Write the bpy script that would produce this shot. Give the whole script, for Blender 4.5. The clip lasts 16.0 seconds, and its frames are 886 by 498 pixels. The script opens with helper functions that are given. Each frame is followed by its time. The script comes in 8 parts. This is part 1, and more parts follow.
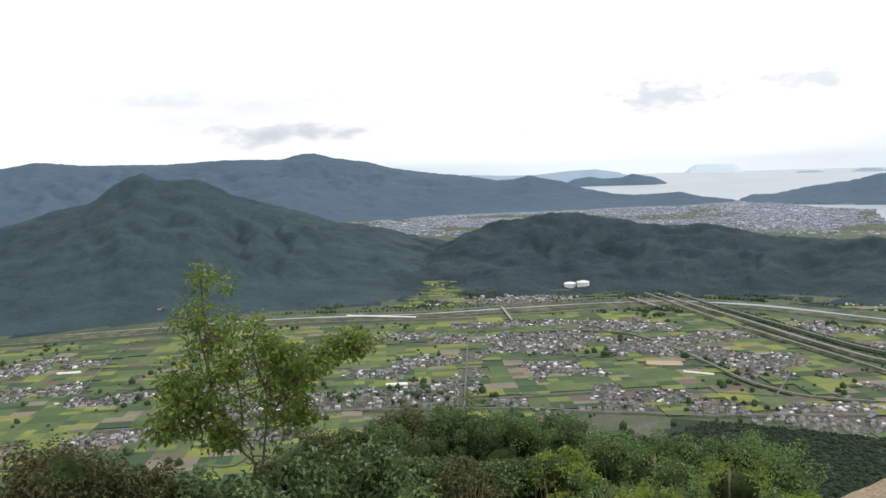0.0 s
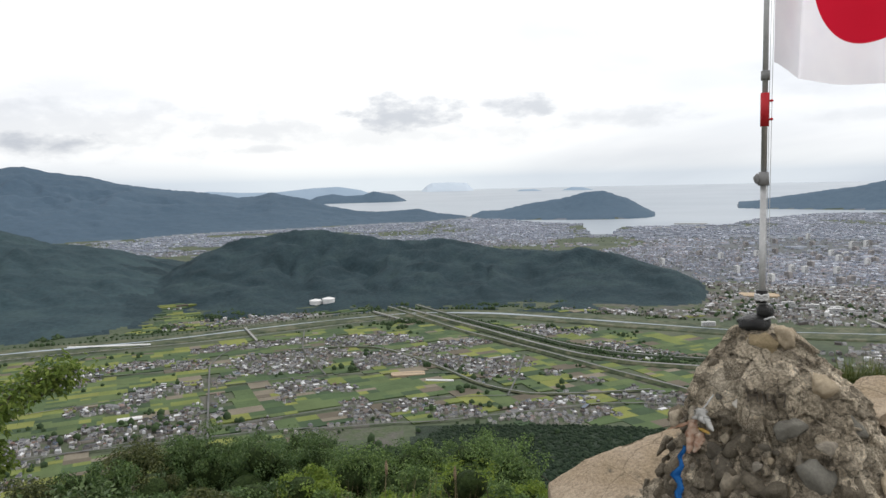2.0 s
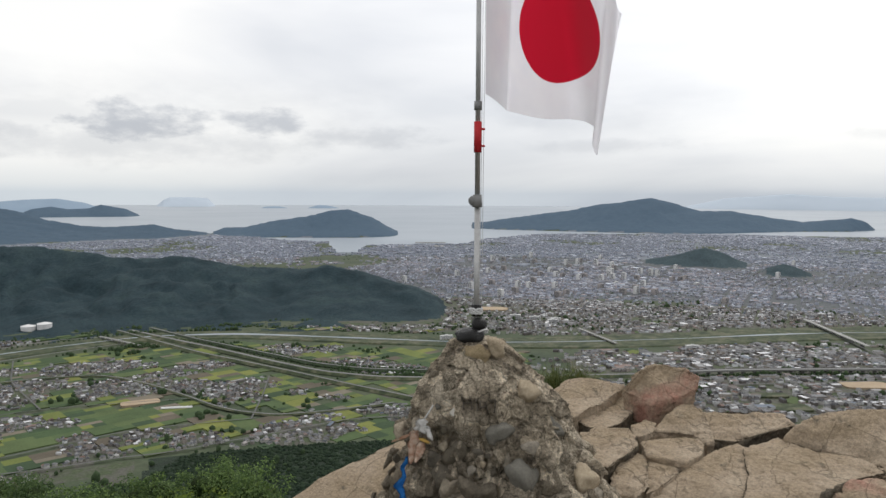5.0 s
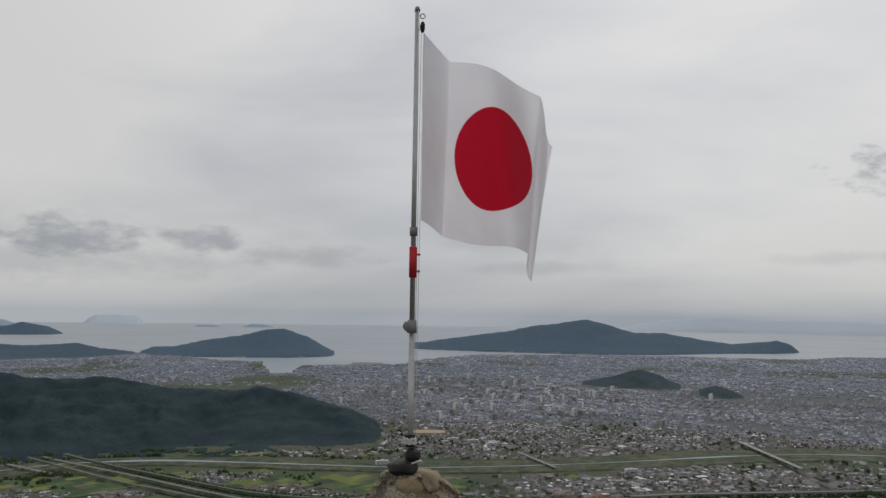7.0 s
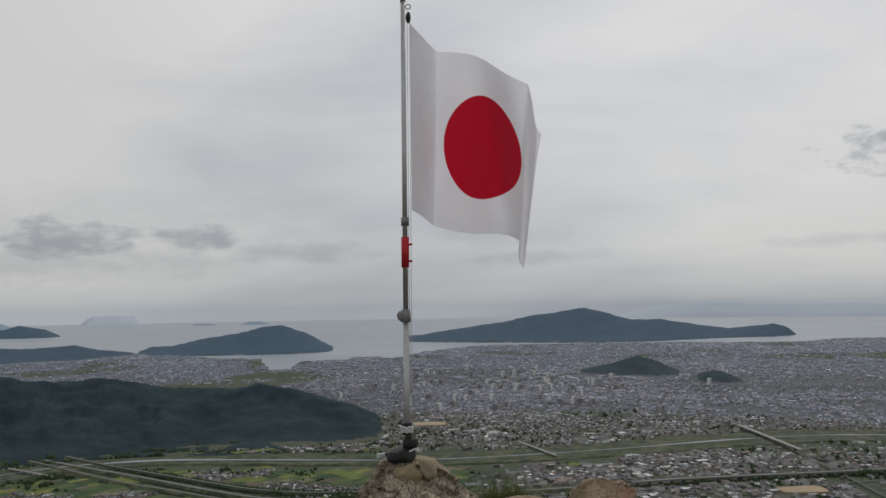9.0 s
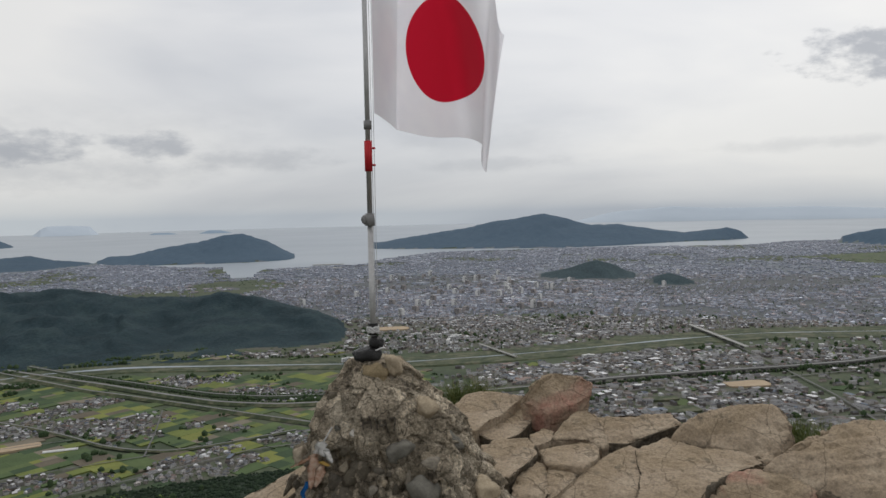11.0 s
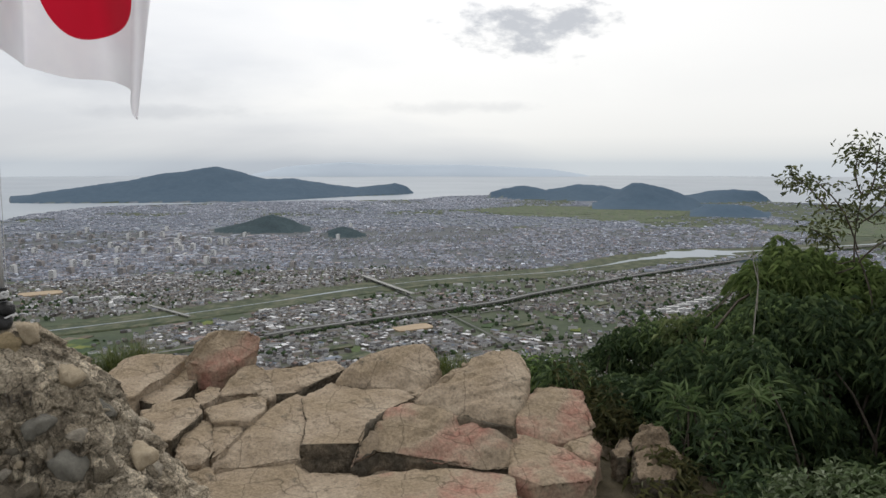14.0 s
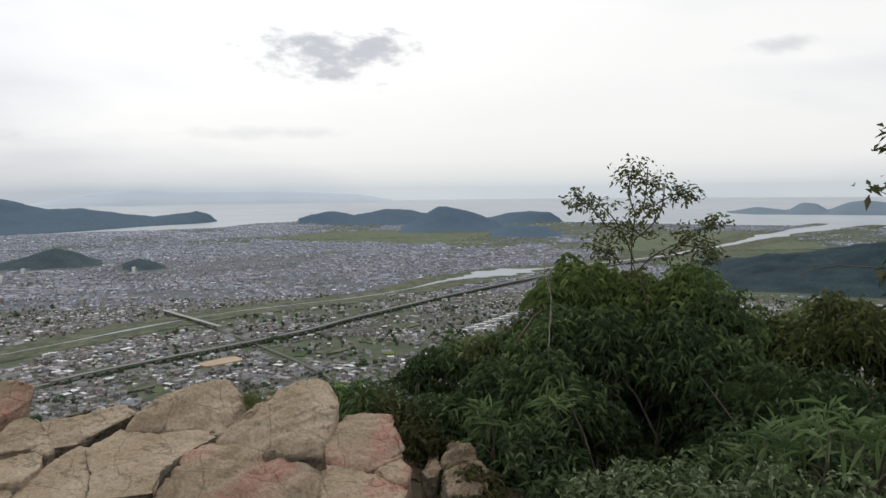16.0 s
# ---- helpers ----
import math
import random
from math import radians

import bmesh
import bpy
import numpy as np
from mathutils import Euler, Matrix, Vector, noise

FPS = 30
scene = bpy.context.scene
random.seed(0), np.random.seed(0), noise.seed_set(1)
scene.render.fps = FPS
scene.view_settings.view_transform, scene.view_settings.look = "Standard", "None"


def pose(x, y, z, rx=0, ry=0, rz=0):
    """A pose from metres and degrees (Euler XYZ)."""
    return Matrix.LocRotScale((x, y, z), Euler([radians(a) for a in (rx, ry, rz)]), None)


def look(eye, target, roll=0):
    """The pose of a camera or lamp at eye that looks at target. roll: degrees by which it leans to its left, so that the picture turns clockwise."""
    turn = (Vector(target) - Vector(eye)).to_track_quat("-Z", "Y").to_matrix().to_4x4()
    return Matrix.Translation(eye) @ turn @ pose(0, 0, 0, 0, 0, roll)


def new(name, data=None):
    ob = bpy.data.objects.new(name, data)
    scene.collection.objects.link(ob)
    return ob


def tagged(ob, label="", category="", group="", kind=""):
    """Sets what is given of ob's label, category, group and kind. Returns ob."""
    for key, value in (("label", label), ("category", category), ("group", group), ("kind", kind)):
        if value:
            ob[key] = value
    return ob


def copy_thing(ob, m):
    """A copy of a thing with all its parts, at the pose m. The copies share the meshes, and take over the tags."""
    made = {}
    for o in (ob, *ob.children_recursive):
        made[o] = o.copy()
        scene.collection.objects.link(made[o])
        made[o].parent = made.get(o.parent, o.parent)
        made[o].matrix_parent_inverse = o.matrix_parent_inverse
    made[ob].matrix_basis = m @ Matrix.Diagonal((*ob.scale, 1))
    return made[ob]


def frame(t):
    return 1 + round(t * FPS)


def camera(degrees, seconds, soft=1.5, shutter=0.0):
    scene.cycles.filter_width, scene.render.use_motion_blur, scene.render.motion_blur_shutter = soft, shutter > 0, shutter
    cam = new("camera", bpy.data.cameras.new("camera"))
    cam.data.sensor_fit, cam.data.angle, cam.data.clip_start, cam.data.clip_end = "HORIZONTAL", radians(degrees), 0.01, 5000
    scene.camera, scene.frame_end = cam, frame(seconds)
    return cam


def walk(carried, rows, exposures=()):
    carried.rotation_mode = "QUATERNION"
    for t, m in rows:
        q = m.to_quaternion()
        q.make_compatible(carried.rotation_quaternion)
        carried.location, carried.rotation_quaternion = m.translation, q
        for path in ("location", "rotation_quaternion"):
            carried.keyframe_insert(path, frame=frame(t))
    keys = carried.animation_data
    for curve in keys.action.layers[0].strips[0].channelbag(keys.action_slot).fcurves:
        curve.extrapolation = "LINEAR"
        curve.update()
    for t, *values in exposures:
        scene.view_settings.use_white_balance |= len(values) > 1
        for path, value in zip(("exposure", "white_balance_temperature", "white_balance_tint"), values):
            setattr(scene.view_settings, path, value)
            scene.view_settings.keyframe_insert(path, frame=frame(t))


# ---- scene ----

# The camera stands on a mountain top and turns from the east to the south-west.
# The near summit is in true metres; the land far below is a model at one fifth of its size, so that it ends within sight.
cam = camera(61.57, 16.0, soft=1.5)
PATH = [
    (0.0, -0.000, 0.000, 1.600, 83.770, 1.941, 2.500),
    (0.5, 0.033, -0.001, 1.590, 83.754, 2.237, -2.794),
    (1.0, 0.061, -0.001, 1.575, 83.962, 2.244, -7.600),
    (1.5, 0.079, 0.008, 1.569, 84.157, 1.896, -12.389),
    (2.0, 0.099, 0.018, 1.569, 84.526, 1.395, -17.038),
    (2.5, 0.122, 0.026, 1.567, 84.635, 1.129, -20.919),
    (3.0, 0.135, 0.020, 1.566, 84.562, 1.050, -24.761),
    (3.5, 0.139, 0.016, 1.570, 84.495, 1.095, -27.187),
    (4.0, 0.153, 0.005, 1.566, 84.548, 0.832, -30.066),
    (4.5, 0.170, -0.005, 1.562, 84.364, 0.776, -34.177),
    (7.0, 0.223, 0.018, 1.590, 94.995, -0.808, -41.096),
    (7.5, 0.225, 0.007, 1.590, 97.243, -0.510, -41.003),
    (8.0, 0.224, -0.001, 1.591, 97.863, 0.006, -40.567),
    (8.5, 0.226, -0.007, 1.583, 96.268, 0.566, -40.886),
    (11.0, 0.191, -0.030, 1.557, 87.173, 1.270, -44.257),
    (11.5, 0.189, -0.041, 1.556, 84.916, 0.363, -48.552),
    (12.0, 0.196, -0.043, 1.554, 83.821, -0.622, -53.485),
    (12.5, 0.206, -0.057, 1.553, 84.078, -0.558, -57.539),
    (13.0, 0.215, -0.073, 1.549, 83.845, 0.157, -60.848),
    (13.5, 0.217, -0.084, 1.551, 83.538, 0.084, -64.905),
    (14.0, 0.207, -0.105, 1.556, 83.399, -0.032, -68.807),
    (14.5, 0.204, -0.131, 1.560, 83.833, 0.395, -72.467),
    (15.0, 0.224, -0.138, 1.552, 83.554, 0.711, -76.109),
    (15.5, 0.246, -0.139, 1.555, 83.755, 0.576, -79.939),
    (16.0, 0.268, -0.139, 1.548, 85.268, 0.612, -83.462),
]
EXPOSURES = [(0.0, 0.56, 6400, 10), (1.0, 0.58, 6400, 10), (1.5, 0.56, 6400, 10), (2.0, 0.35, 6400, 10), (2.5, 0.28, 6400, 10), (3.5, 0.2, 6400, 10), (4.5, 0.16, 6400, 10), (7.0, -0.67, 6400, 10), (8.5, -0.71, 6400, 10), (11.0, -0.34, 6400, 10), (11.5, -0.08, 6400, 10), (12.5, -0.05, 6400, 10), (16.0, -0.04, 6400, 10)]
walk(cam, [(t, pose(x, y, z, rx, ry, rz)) for t, x, y, z, rx, ry, rz in PATH], EXPOSURES)

# ---- world and sun ----
SUN_AZ, SUN_EL = 60.0, 48.0
world = bpy.data.worlds.new("overcast_sky")
scene.world = world
world.use_nodes = True


def nodes_of(tree):
    """Short ways to add and join nodes of one tree."""
    tree.nodes.clear()

    def add(kind, **values):
        n = tree.nodes.new(kind)
        for key, v in values.items():
            if key in n.inputs:
                n.inputs[key].default_value = v
            elif key == "ramp":
                while len(n.color_ramp.elements) < len(v):
                    n.color_ramp.elements.new(0.5)
                for e, (p, c) in zip(n.color_ramp.elements, v):
                    e.position, e.color = p, (*c, 1.0) if len(c) == 3 else c
            elif key == "op":
                n.operation = v
            elif key == "blend":
                n.blend_type = v
            elif key == "mixtype":
                n.data_type = v
        return n

    def join(a, out, b, into):
        tree.links.new(a.outputs[out], b.inputs[into])

    return add, join


def build_sky():
    add, join = nodes_of(world.node_tree)
    out = add("ShaderNodeOutputWorld")
    bg = add("ShaderNodeBackground", Strength=1.0)
    join(bg, "Background", out, "Surface")
    sky = add("ShaderNodeTexSky")
    sky.sky_type, sky.sun_disc = "NISHITA", False
    sky.sun_elevation, sky.sun_rotation = radians(SUN_EL), radians(SUN_AZ)
    dim = add("ShaderNodeMix", mixtype="RGBA", blend="MULTIPLY")
    dim.inputs[0].default_value = 1.0
    dim.inputs[7].default_value = (0.1, 0.1, 0.1, 1)
    join(sky, "Color", dim, 6)
    co = add("ShaderNodeTexCoord")
    sep = add("ShaderNodeSeparateXYZ")
    join(co, "Generated", sep, 0)
    lift = add("ShaderNodeMath", op="MAXIMUM")
    lift.inputs[1].default_value = 0.0
    join(sep, "Z", lift, 0)
    # a wide soft sheet of cloud in flat layers
    sheet_in = add("ShaderNodeMapping")
    sheet_in.inputs["Scale"].default_value = (1.5, 1.5, 6.0)
    sheet_in.inputs["Location"].default_value = (3.2, 0.4, 1.0)
    join(co, "Generated", sheet_in, "Vector")
    wide = add("ShaderNodeTexNoise", Scale=1.0, Detail=5.0, Roughness=0.48, Distortion=0.35)
    join(sheet_in, 0, wide, "Vector")
    shade = add("ShaderNodeValToRGB", ramp=[(0.32, (0.79, 0.803, 0.835)), (0.44, (0.94, 0.94, 0.948)), (0.58, (1.07, 1.055, 1.03))])
    join(wide, "Fac", shade, 0)
    # thick haze over the sea
    veil = add("ShaderNodeValToRGB", ramp=[(0.0, (0.62, 0.68, 0.735)), (0.01, (0.74, 0.775, 0.80)), (0.035, (0.88, 0.89, 0.895)), (0.075, (0.95, 0.95, 0.945)), (0.15, (1.0, 0.995, 0.985))])
    join(lift, 0, veil, 0)
    both = add("ShaderNodeMix", mixtype="RGBA", blend="MULTIPLY")
    both.inputs[0].default_value = 1.0
    join(shade, "Color", both, 6)
    join(veil, "Color", both, 7)
    # the sheet is brighter round the hidden sun
    sunward = add("ShaderNodeVectorMath", op="DOT_PRODUCT")
    sunward.inputs[1].default_value = (math.sin(radians(SUN_AZ)) * math.cos(radians(SUN_EL)), math.cos(radians(SUN_AZ)) * math.cos(radians(SUN_EL)), math.sin(radians(SUN_EL)))
    join(co, "Generated", sunward, 0)
    glow = add("ShaderNodeMapRange")
    glow.interpolation_type = "SMOOTHSTEP"
    glow.inputs[1].default_value, glow.inputs[2].default_value, glow.inputs[3].default_value, glow.inputs[4].default_value = 0.6, 0.98, 0.96, 1.2
    join(sunward, "Value", glow, 0)
    lit = add("ShaderNodeMix", mixtype="RGBA", blend="MULTIPLY")
    lit.inputs[0].default_value = 1.0
    join(both, 2, lit, 6)
    join(glow, 0, lit, 7)
    both = lit
    # low grey cumulus in front of the sheet
    puff_in = add("ShaderNodeMapping")
    puff_in.inputs["Scale"].default_value = (6.0, 6.0, 15.0)
    puff_in.inputs["Location"].default_value = (0.7, 1.9, 0.0)
    join(co, "Generated", puff_in, "Vector")
    puff = add("ShaderNodeTexNoise", Scale=1.0, Detail=6.0, Roughness=0.55)
    join(puff_in, 0, puff, "Vector")
    puff_cut = add("ShaderNodeValToRGB", ramp=[(0.40, (0, 0, 0)), (0.58, (1, 1, 1))])
    join(puff, "Fac", puff_cut, 0)
    band = add("ShaderNodeValToRGB", ramp=[(0.06, (0, 0, 0)), (0.09, (1, 1, 1)), (0.12, (0.8, 0.8, 0.8)), (0.16, (0, 0, 0))])
    join(lift, 0, band, 0)
    amount = add("ShaderNodeMath", op="MULTIPLY")
    join(puff_cut, "Color", amount, 0)
    join(band, "Color", amount, 1)
    # single clouds: bearing and height in degrees, half width and half height, raggedness, depth of grey
    rag_in = add("ShaderNodeMapping")
    rag_in.inputs["Scale"].default_value = (20.0, 20.0, 45.0)
    join(co, "Generated", rag_in, "Vector")
    rag = add("ShaderNodeTexNoise", Scale=1.0, Detail=5.0, Roughness=0.6)
    join(rag_in, 0, rag, "Vector")
    dark = None
    for bearing, up, wide, tall, ragged, grey_depth in ((75.5, 9.8, 7.0, 2.2, 2.6, 0.75), (14.2, 4.9, 6.4, 2.0, 2.2, 0.85), (23.2, 5.2, 4.2, 1.5, 2.2, 0.75), (3.0, 3.9, 12.0, 1.5, 1.8, 0.5), (30.0, 4.2, 8.0, 1.2, 1.8, 0.5), (-13.5, 2.9, 10.0, 1.5, 1.5, 1.0), (-22.0, 5.2, 10.0, 1.2, 1.8, 0.55), (3.5, 2.4, 5.0, 0.6, 1.6, 0.5), (49.0, 3.6, 8.0, 0.8, 1.8, 0.3), (108.0, 9.5, 3.0, 0.7, 1.8, 0.4), (70.0, 4.2, 8.0, 0.7, 1.6, 0.25), (-12.0, 4.2, 30.0, 3.0, 1.6, 0.45), (12.0, 3.4, 20.0, 1.8, 1.6, 0.38)):
        az_c, el_c = radians(bearing), radians(up)
        off = add("ShaderNodeVectorMath", op="SUBTRACT")
        off.inputs[1].default_value = (math.sin(az_c) * math.cos(el_c), math.cos(az_c) * math.cos(el_c), math.sin(el_c))
        join(co, "Generated", off, 0)
        wide_off = add("ShaderNodeVectorMath", op="MULTIPLY")
        wide_off.inputs[1].default_value = (1 / radians(wide), 1 / radians(wide), 1 / radians(tall))
        join(off, 0, wide_off, 0)
        reach = add("ShaderNodeVectorMath", op="LENGTH")
        join(wide_off, 0, reach, 0)
        sum_up = add("ShaderNodeMath", op="MULTIPLY_ADD")
        join(rag, "Fac", sum_up, 0)
        sum_up.inputs[1].default_value = -ragged
        join(reach, "Value", sum_up, 2)
        puff_on = add("ShaderNodeMapRange")
        puff_on.interpolation_type = "SMOOTHSTEP"
        puff_on.inputs[1].default_value, puff_on.inputs[2].default_value, puff_on.inputs[4].default_value = (0.92 if ragged > 2.5 else 1.02) - ragged * 0.5, (0.2 if ragged > 2.5 else 0.05) - ragged * 0.5, grey_depth
        join(sum_up, 0, puff_on, 0)
        if dark is None:
            dark = puff_on
        else:
            both_on = add("ShaderNodeMath", op="MAXIMUM")
            join(dark, 0, both_on, 0)
            join(puff_on, 0, both_on, 1)
            dark = both_on
    half = add("ShaderNodeMath", op="MULTIPLY")
    half.inputs[1].default_value = 0.28
    # the cumulus thins out towards the south
    thin = add("ShaderNodeMapRange")
    thin.inputs[1].default_value, thin.inputs[2].default_value = 0.72, 0.9
    thin.inputs[3].default_value, thin.inputs[4].default_value = 1.0, 0.12
    join(sep, "X", thin, 0)
    thinned = add("ShaderNodeMath", op="MULTIPLY")
    join(amount, 0, thinned, 0)
    join(thin, 0, thinned, 1)
    join(thinned, 0, half, 0)
    most = add("ShaderNodeMath", op="MAXIMUM")
    join(half, 0, most, 0)
    join(dark, 0, most, 1)
    clouds = add("ShaderNodeMix", mixtype="RGBA")
    join(most, 0, clouds, 0)
    join(both, 2, clouds, 6)
    clouds.inputs[7].default_value = (0.45, 0.47, 0.515, 1)
    mixed = add("ShaderNodeMix", mixtype="RGBA")
    mixed.inputs[0].default_value = 0.93
    join(dim, 2, mixed, 6)
    join(clouds, 2, mixed, 7)
    join(mixed, 2, bg, "Color")


build_sky()
sun_data = bpy.data.lights.new("sun", "SUN")
sun_data.energy, sun_data.angle, sun_data.color = 1.15, radians(20), (1.0, 0.96, 0.9)
sun = new("sun", sun_data)
a, e = radians(SUN_AZ), radians(SUN_EL)
sun.matrix_world = look((0, 0, 60), (-math.sin(a) * math.cos(e), -math.cos(a) * math.cos(e), 60 - math.sin(e)))


# ---- materials ----
def material(name, stops, scale=1.0, detail=8.0, rough=0.85, bump=0.0, bump_scale=0.0, fine=0.0, fine_scale=20.0, metal=0.0, island=None, thing=None, through_light=0.0, stretch=None, spots=None, cracks=None, shine=0.2, chips=None):
    """A surface with colour stops over one noise, a finer grain over it, relief, and chance shades per island or thing."""
    m = bpy.data.materials.new(name)
    m.use_nodes = True
    add, join = nodes_of(m.node_tree)
    out = add("ShaderNodeOutputMaterial")
    b = add("ShaderNodeBsdfPrincipled", Roughness=rough, Metallic=metal)
    b.inputs["Specular IOR Level"].default_value = shine
    co = add("ShaderNodeTexCoord")
    source, slot = co, "Object"
    if stretch:
        source, slot = add("ShaderNodeMapping"), 0
        source.inputs["Scale"].default_value = stretch
        join(co, "Object", source, "Vector")
    n1 = add("ShaderNodeTexNoise", Scale=scale, Detail=detail, Roughness=0.6)
    join(source, slot, n1, "Vector")
    ramp = add("ShaderNodeValToRGB", ramp=stops)
    join(n1, "Fac", ramp, 0)
    last, lout = ramp, "Color"
    if island or thing:
        chance = add("ShaderNodeNewGeometry") if island else add("ShaderNodeObjectInfo")
        tint = add("ShaderNodeValToRGB", ramp=island or thing)
        tint.color_ramp.interpolation = "CONSTANT" if island else "LINEAR"
        join(chance, "Random Per Island" if island else "Random", tint, 0)
        mul = add("ShaderNodeMix", mixtype="RGBA", blend="MULTIPLY")
        mul.inputs[0].default_value = 1.0
        join(last, lout, mul, 6)
        join(tint, "Color", mul, 7)
        last, lout = mul, 2
    if spots:
        colour, s, low, high = spots
        n3 = add("ShaderNodeTexNoise", Scale=s, Detail=5.0, Roughness=0.6)
        join(co, "Object", n3, "Vector")
        cut = add("ShaderNodeMapRange")
        cut.inputs[1].default_value, cut.inputs[2].default_value = low, high
        join(n3, "Fac", cut, 0)
        mix = add("ShaderNodeMix", mixtype="RGBA")
        join(cut, 0, mix, 0)
        join(last, lout, mix, 6)
        mix.inputs[7].default_value = (*colour, 1)
        last, lout = mix, 2
    crack_line = None
    if cracks:
        warp = add("ShaderNodeTexNoise", Scale=cracks[0] * 1.5, Detail=4.0)
        join(co, "Object", warp, "Vector")
        shift = add("ShaderNodeMix", mixtype="VECTOR")
        shift.inputs[0].default_value = 0.16
        join(co, "Object", shift, 4)
        join(warp, "Color", shift, 5)
        cells = add("ShaderNodeTexVoronoi", Scale=cracks[0])
        cells.feature = "DISTANCE_TO_EDGE"
        join(shift, 1, cells, "Vector")
        crack_line = add("ShaderNodeMapRange")
        crack_line.inputs[1].default_value, crack_line.inputs[2].default_value = 0.0, cracks[1]
        crack_line.inputs[3].default_value, crack_line.inputs[4].default_value = 0.5, 1.0
        join(cells, "Distance", crack_line, 0)
        mul = add("ShaderNodeMix", mixtype="RGBA", blend="MULTIPLY")
        mul.inputs[0].default_value = 1.0
        join(last, lout, mul, 6)
        join(crack_line, 0, mul, 7)
        last, lout = mul, 2
    flake = None
    if chips:
        # broken stones of two sizes set in mortar: each its own shade, with dark joints between
        flake = add("ShaderNodeTexVoronoi", Scale=chips[0])
        edge_of = add("ShaderNodeTexVoronoi", Scale=chips[0])
        edge_of.feature = "DISTANCE_TO_EDGE"
        bend_by = add("ShaderNodeTexNoise", Scale=chips[0] * 0.8, Detail=4.0)
        join(co, "Object", bend_by, "Vector")
        bent = add("ShaderNodeMix", mixtype="VECTOR")
        bent.inputs[0].default_value = 0.09
        join(co, "Object", bent, 4)
        join(bend_by, "Color", bent, 5)
        join(bent, 1, flake, "Vector")
        join(bent, 1, edge_of, "Vector")
        pick_one = add("ShaderNodeSeparateColor")
        join(flake, "Color", pick_one, 0)
        shade_of = add("ShaderNodeMapRange")
        shade_of.inputs[3].default_value, shade_of.inputs[4].default_value = 0.62, 1.3
        join(pick_one, 0, shade_of, 0)
        joint = add("ShaderNodeMapRange")
        joint.inputs[1].default_value, joint.inputs[2].default_value, joint.inputs[3].default_value = 0.0, chips[1], 0.35
        join(edge_of, "Distance", joint, 0)
        flake = joint
        for factor in (shade_of, joint):
            mul = add("ShaderNodeMix", mixtype="RGBA", blend="MULTIPLY")
            mul.inputs[0].default_value = 1.0
            join(last, lout, mul, 6)
            join(factor, 0, mul, 7)
            last, lout = mul, 2
    n2 = None
    if fine:
        n2 = add("ShaderNodeTexNoise", Scale=fine_scale, Detail=6.0, Roughness=0.7)
        join(co, "Object", n2, "Vector")
        grain = add("ShaderNodeMapRange")
        grain.inputs[1].default_value, grain.inputs[2].default_value = 0.25, 0.75
        grain.inputs[3].default_value, grain.inputs[4].default_value = 1.0 - fine, 1.0 + fine
        join(n2, "Fac", grain, 0)
        mul = add("ShaderNodeMix", mixtype="RGBA", blend="MULTIPLY")
        mul.inputs[0].default_value = 1.0
        join(last, lout, mul, 6)
        join(grain, 0, mul, 7)
        last, lout = mul, 2
    join(last, lout, b, "Base Color")
    if bump:
        n4 = add("ShaderNodeTexNoise", Scale=bump_scale or fine_scale, Detail=8.0, Roughness=0.65)
        join(co, "Object", n4, "Vector")
        bp = add("ShaderNodeBump", Strength=1.0, Distance=bump)
        join(n4, "Fac", bp, "Height")
        if flake:
            bp2 = add("ShaderNodeBump", Strength=0.8, Distance=0.02)
            join(flake, 0, bp2, "Height")
            join(bp, "Normal", bp2, "Normal")
            bp = bp2
        join(bp, "Normal", b, "Normal")
    if through_light:
        glow = add("ShaderNodeBsdfTranslucent")
        join(last, lout, glow, "Color")
        mixs = add("ShaderNodeMixShader")
        mixs.inputs[0].default_value = through_light
        join(b, 0, mixs, 1)
        join(glow, 0, mixs, 2)
        join(mixs, 0, out, "Surface")
    else:
        join(b, 0, out, "Surface")
    return m


def grey(v):
    return (v, v, v)


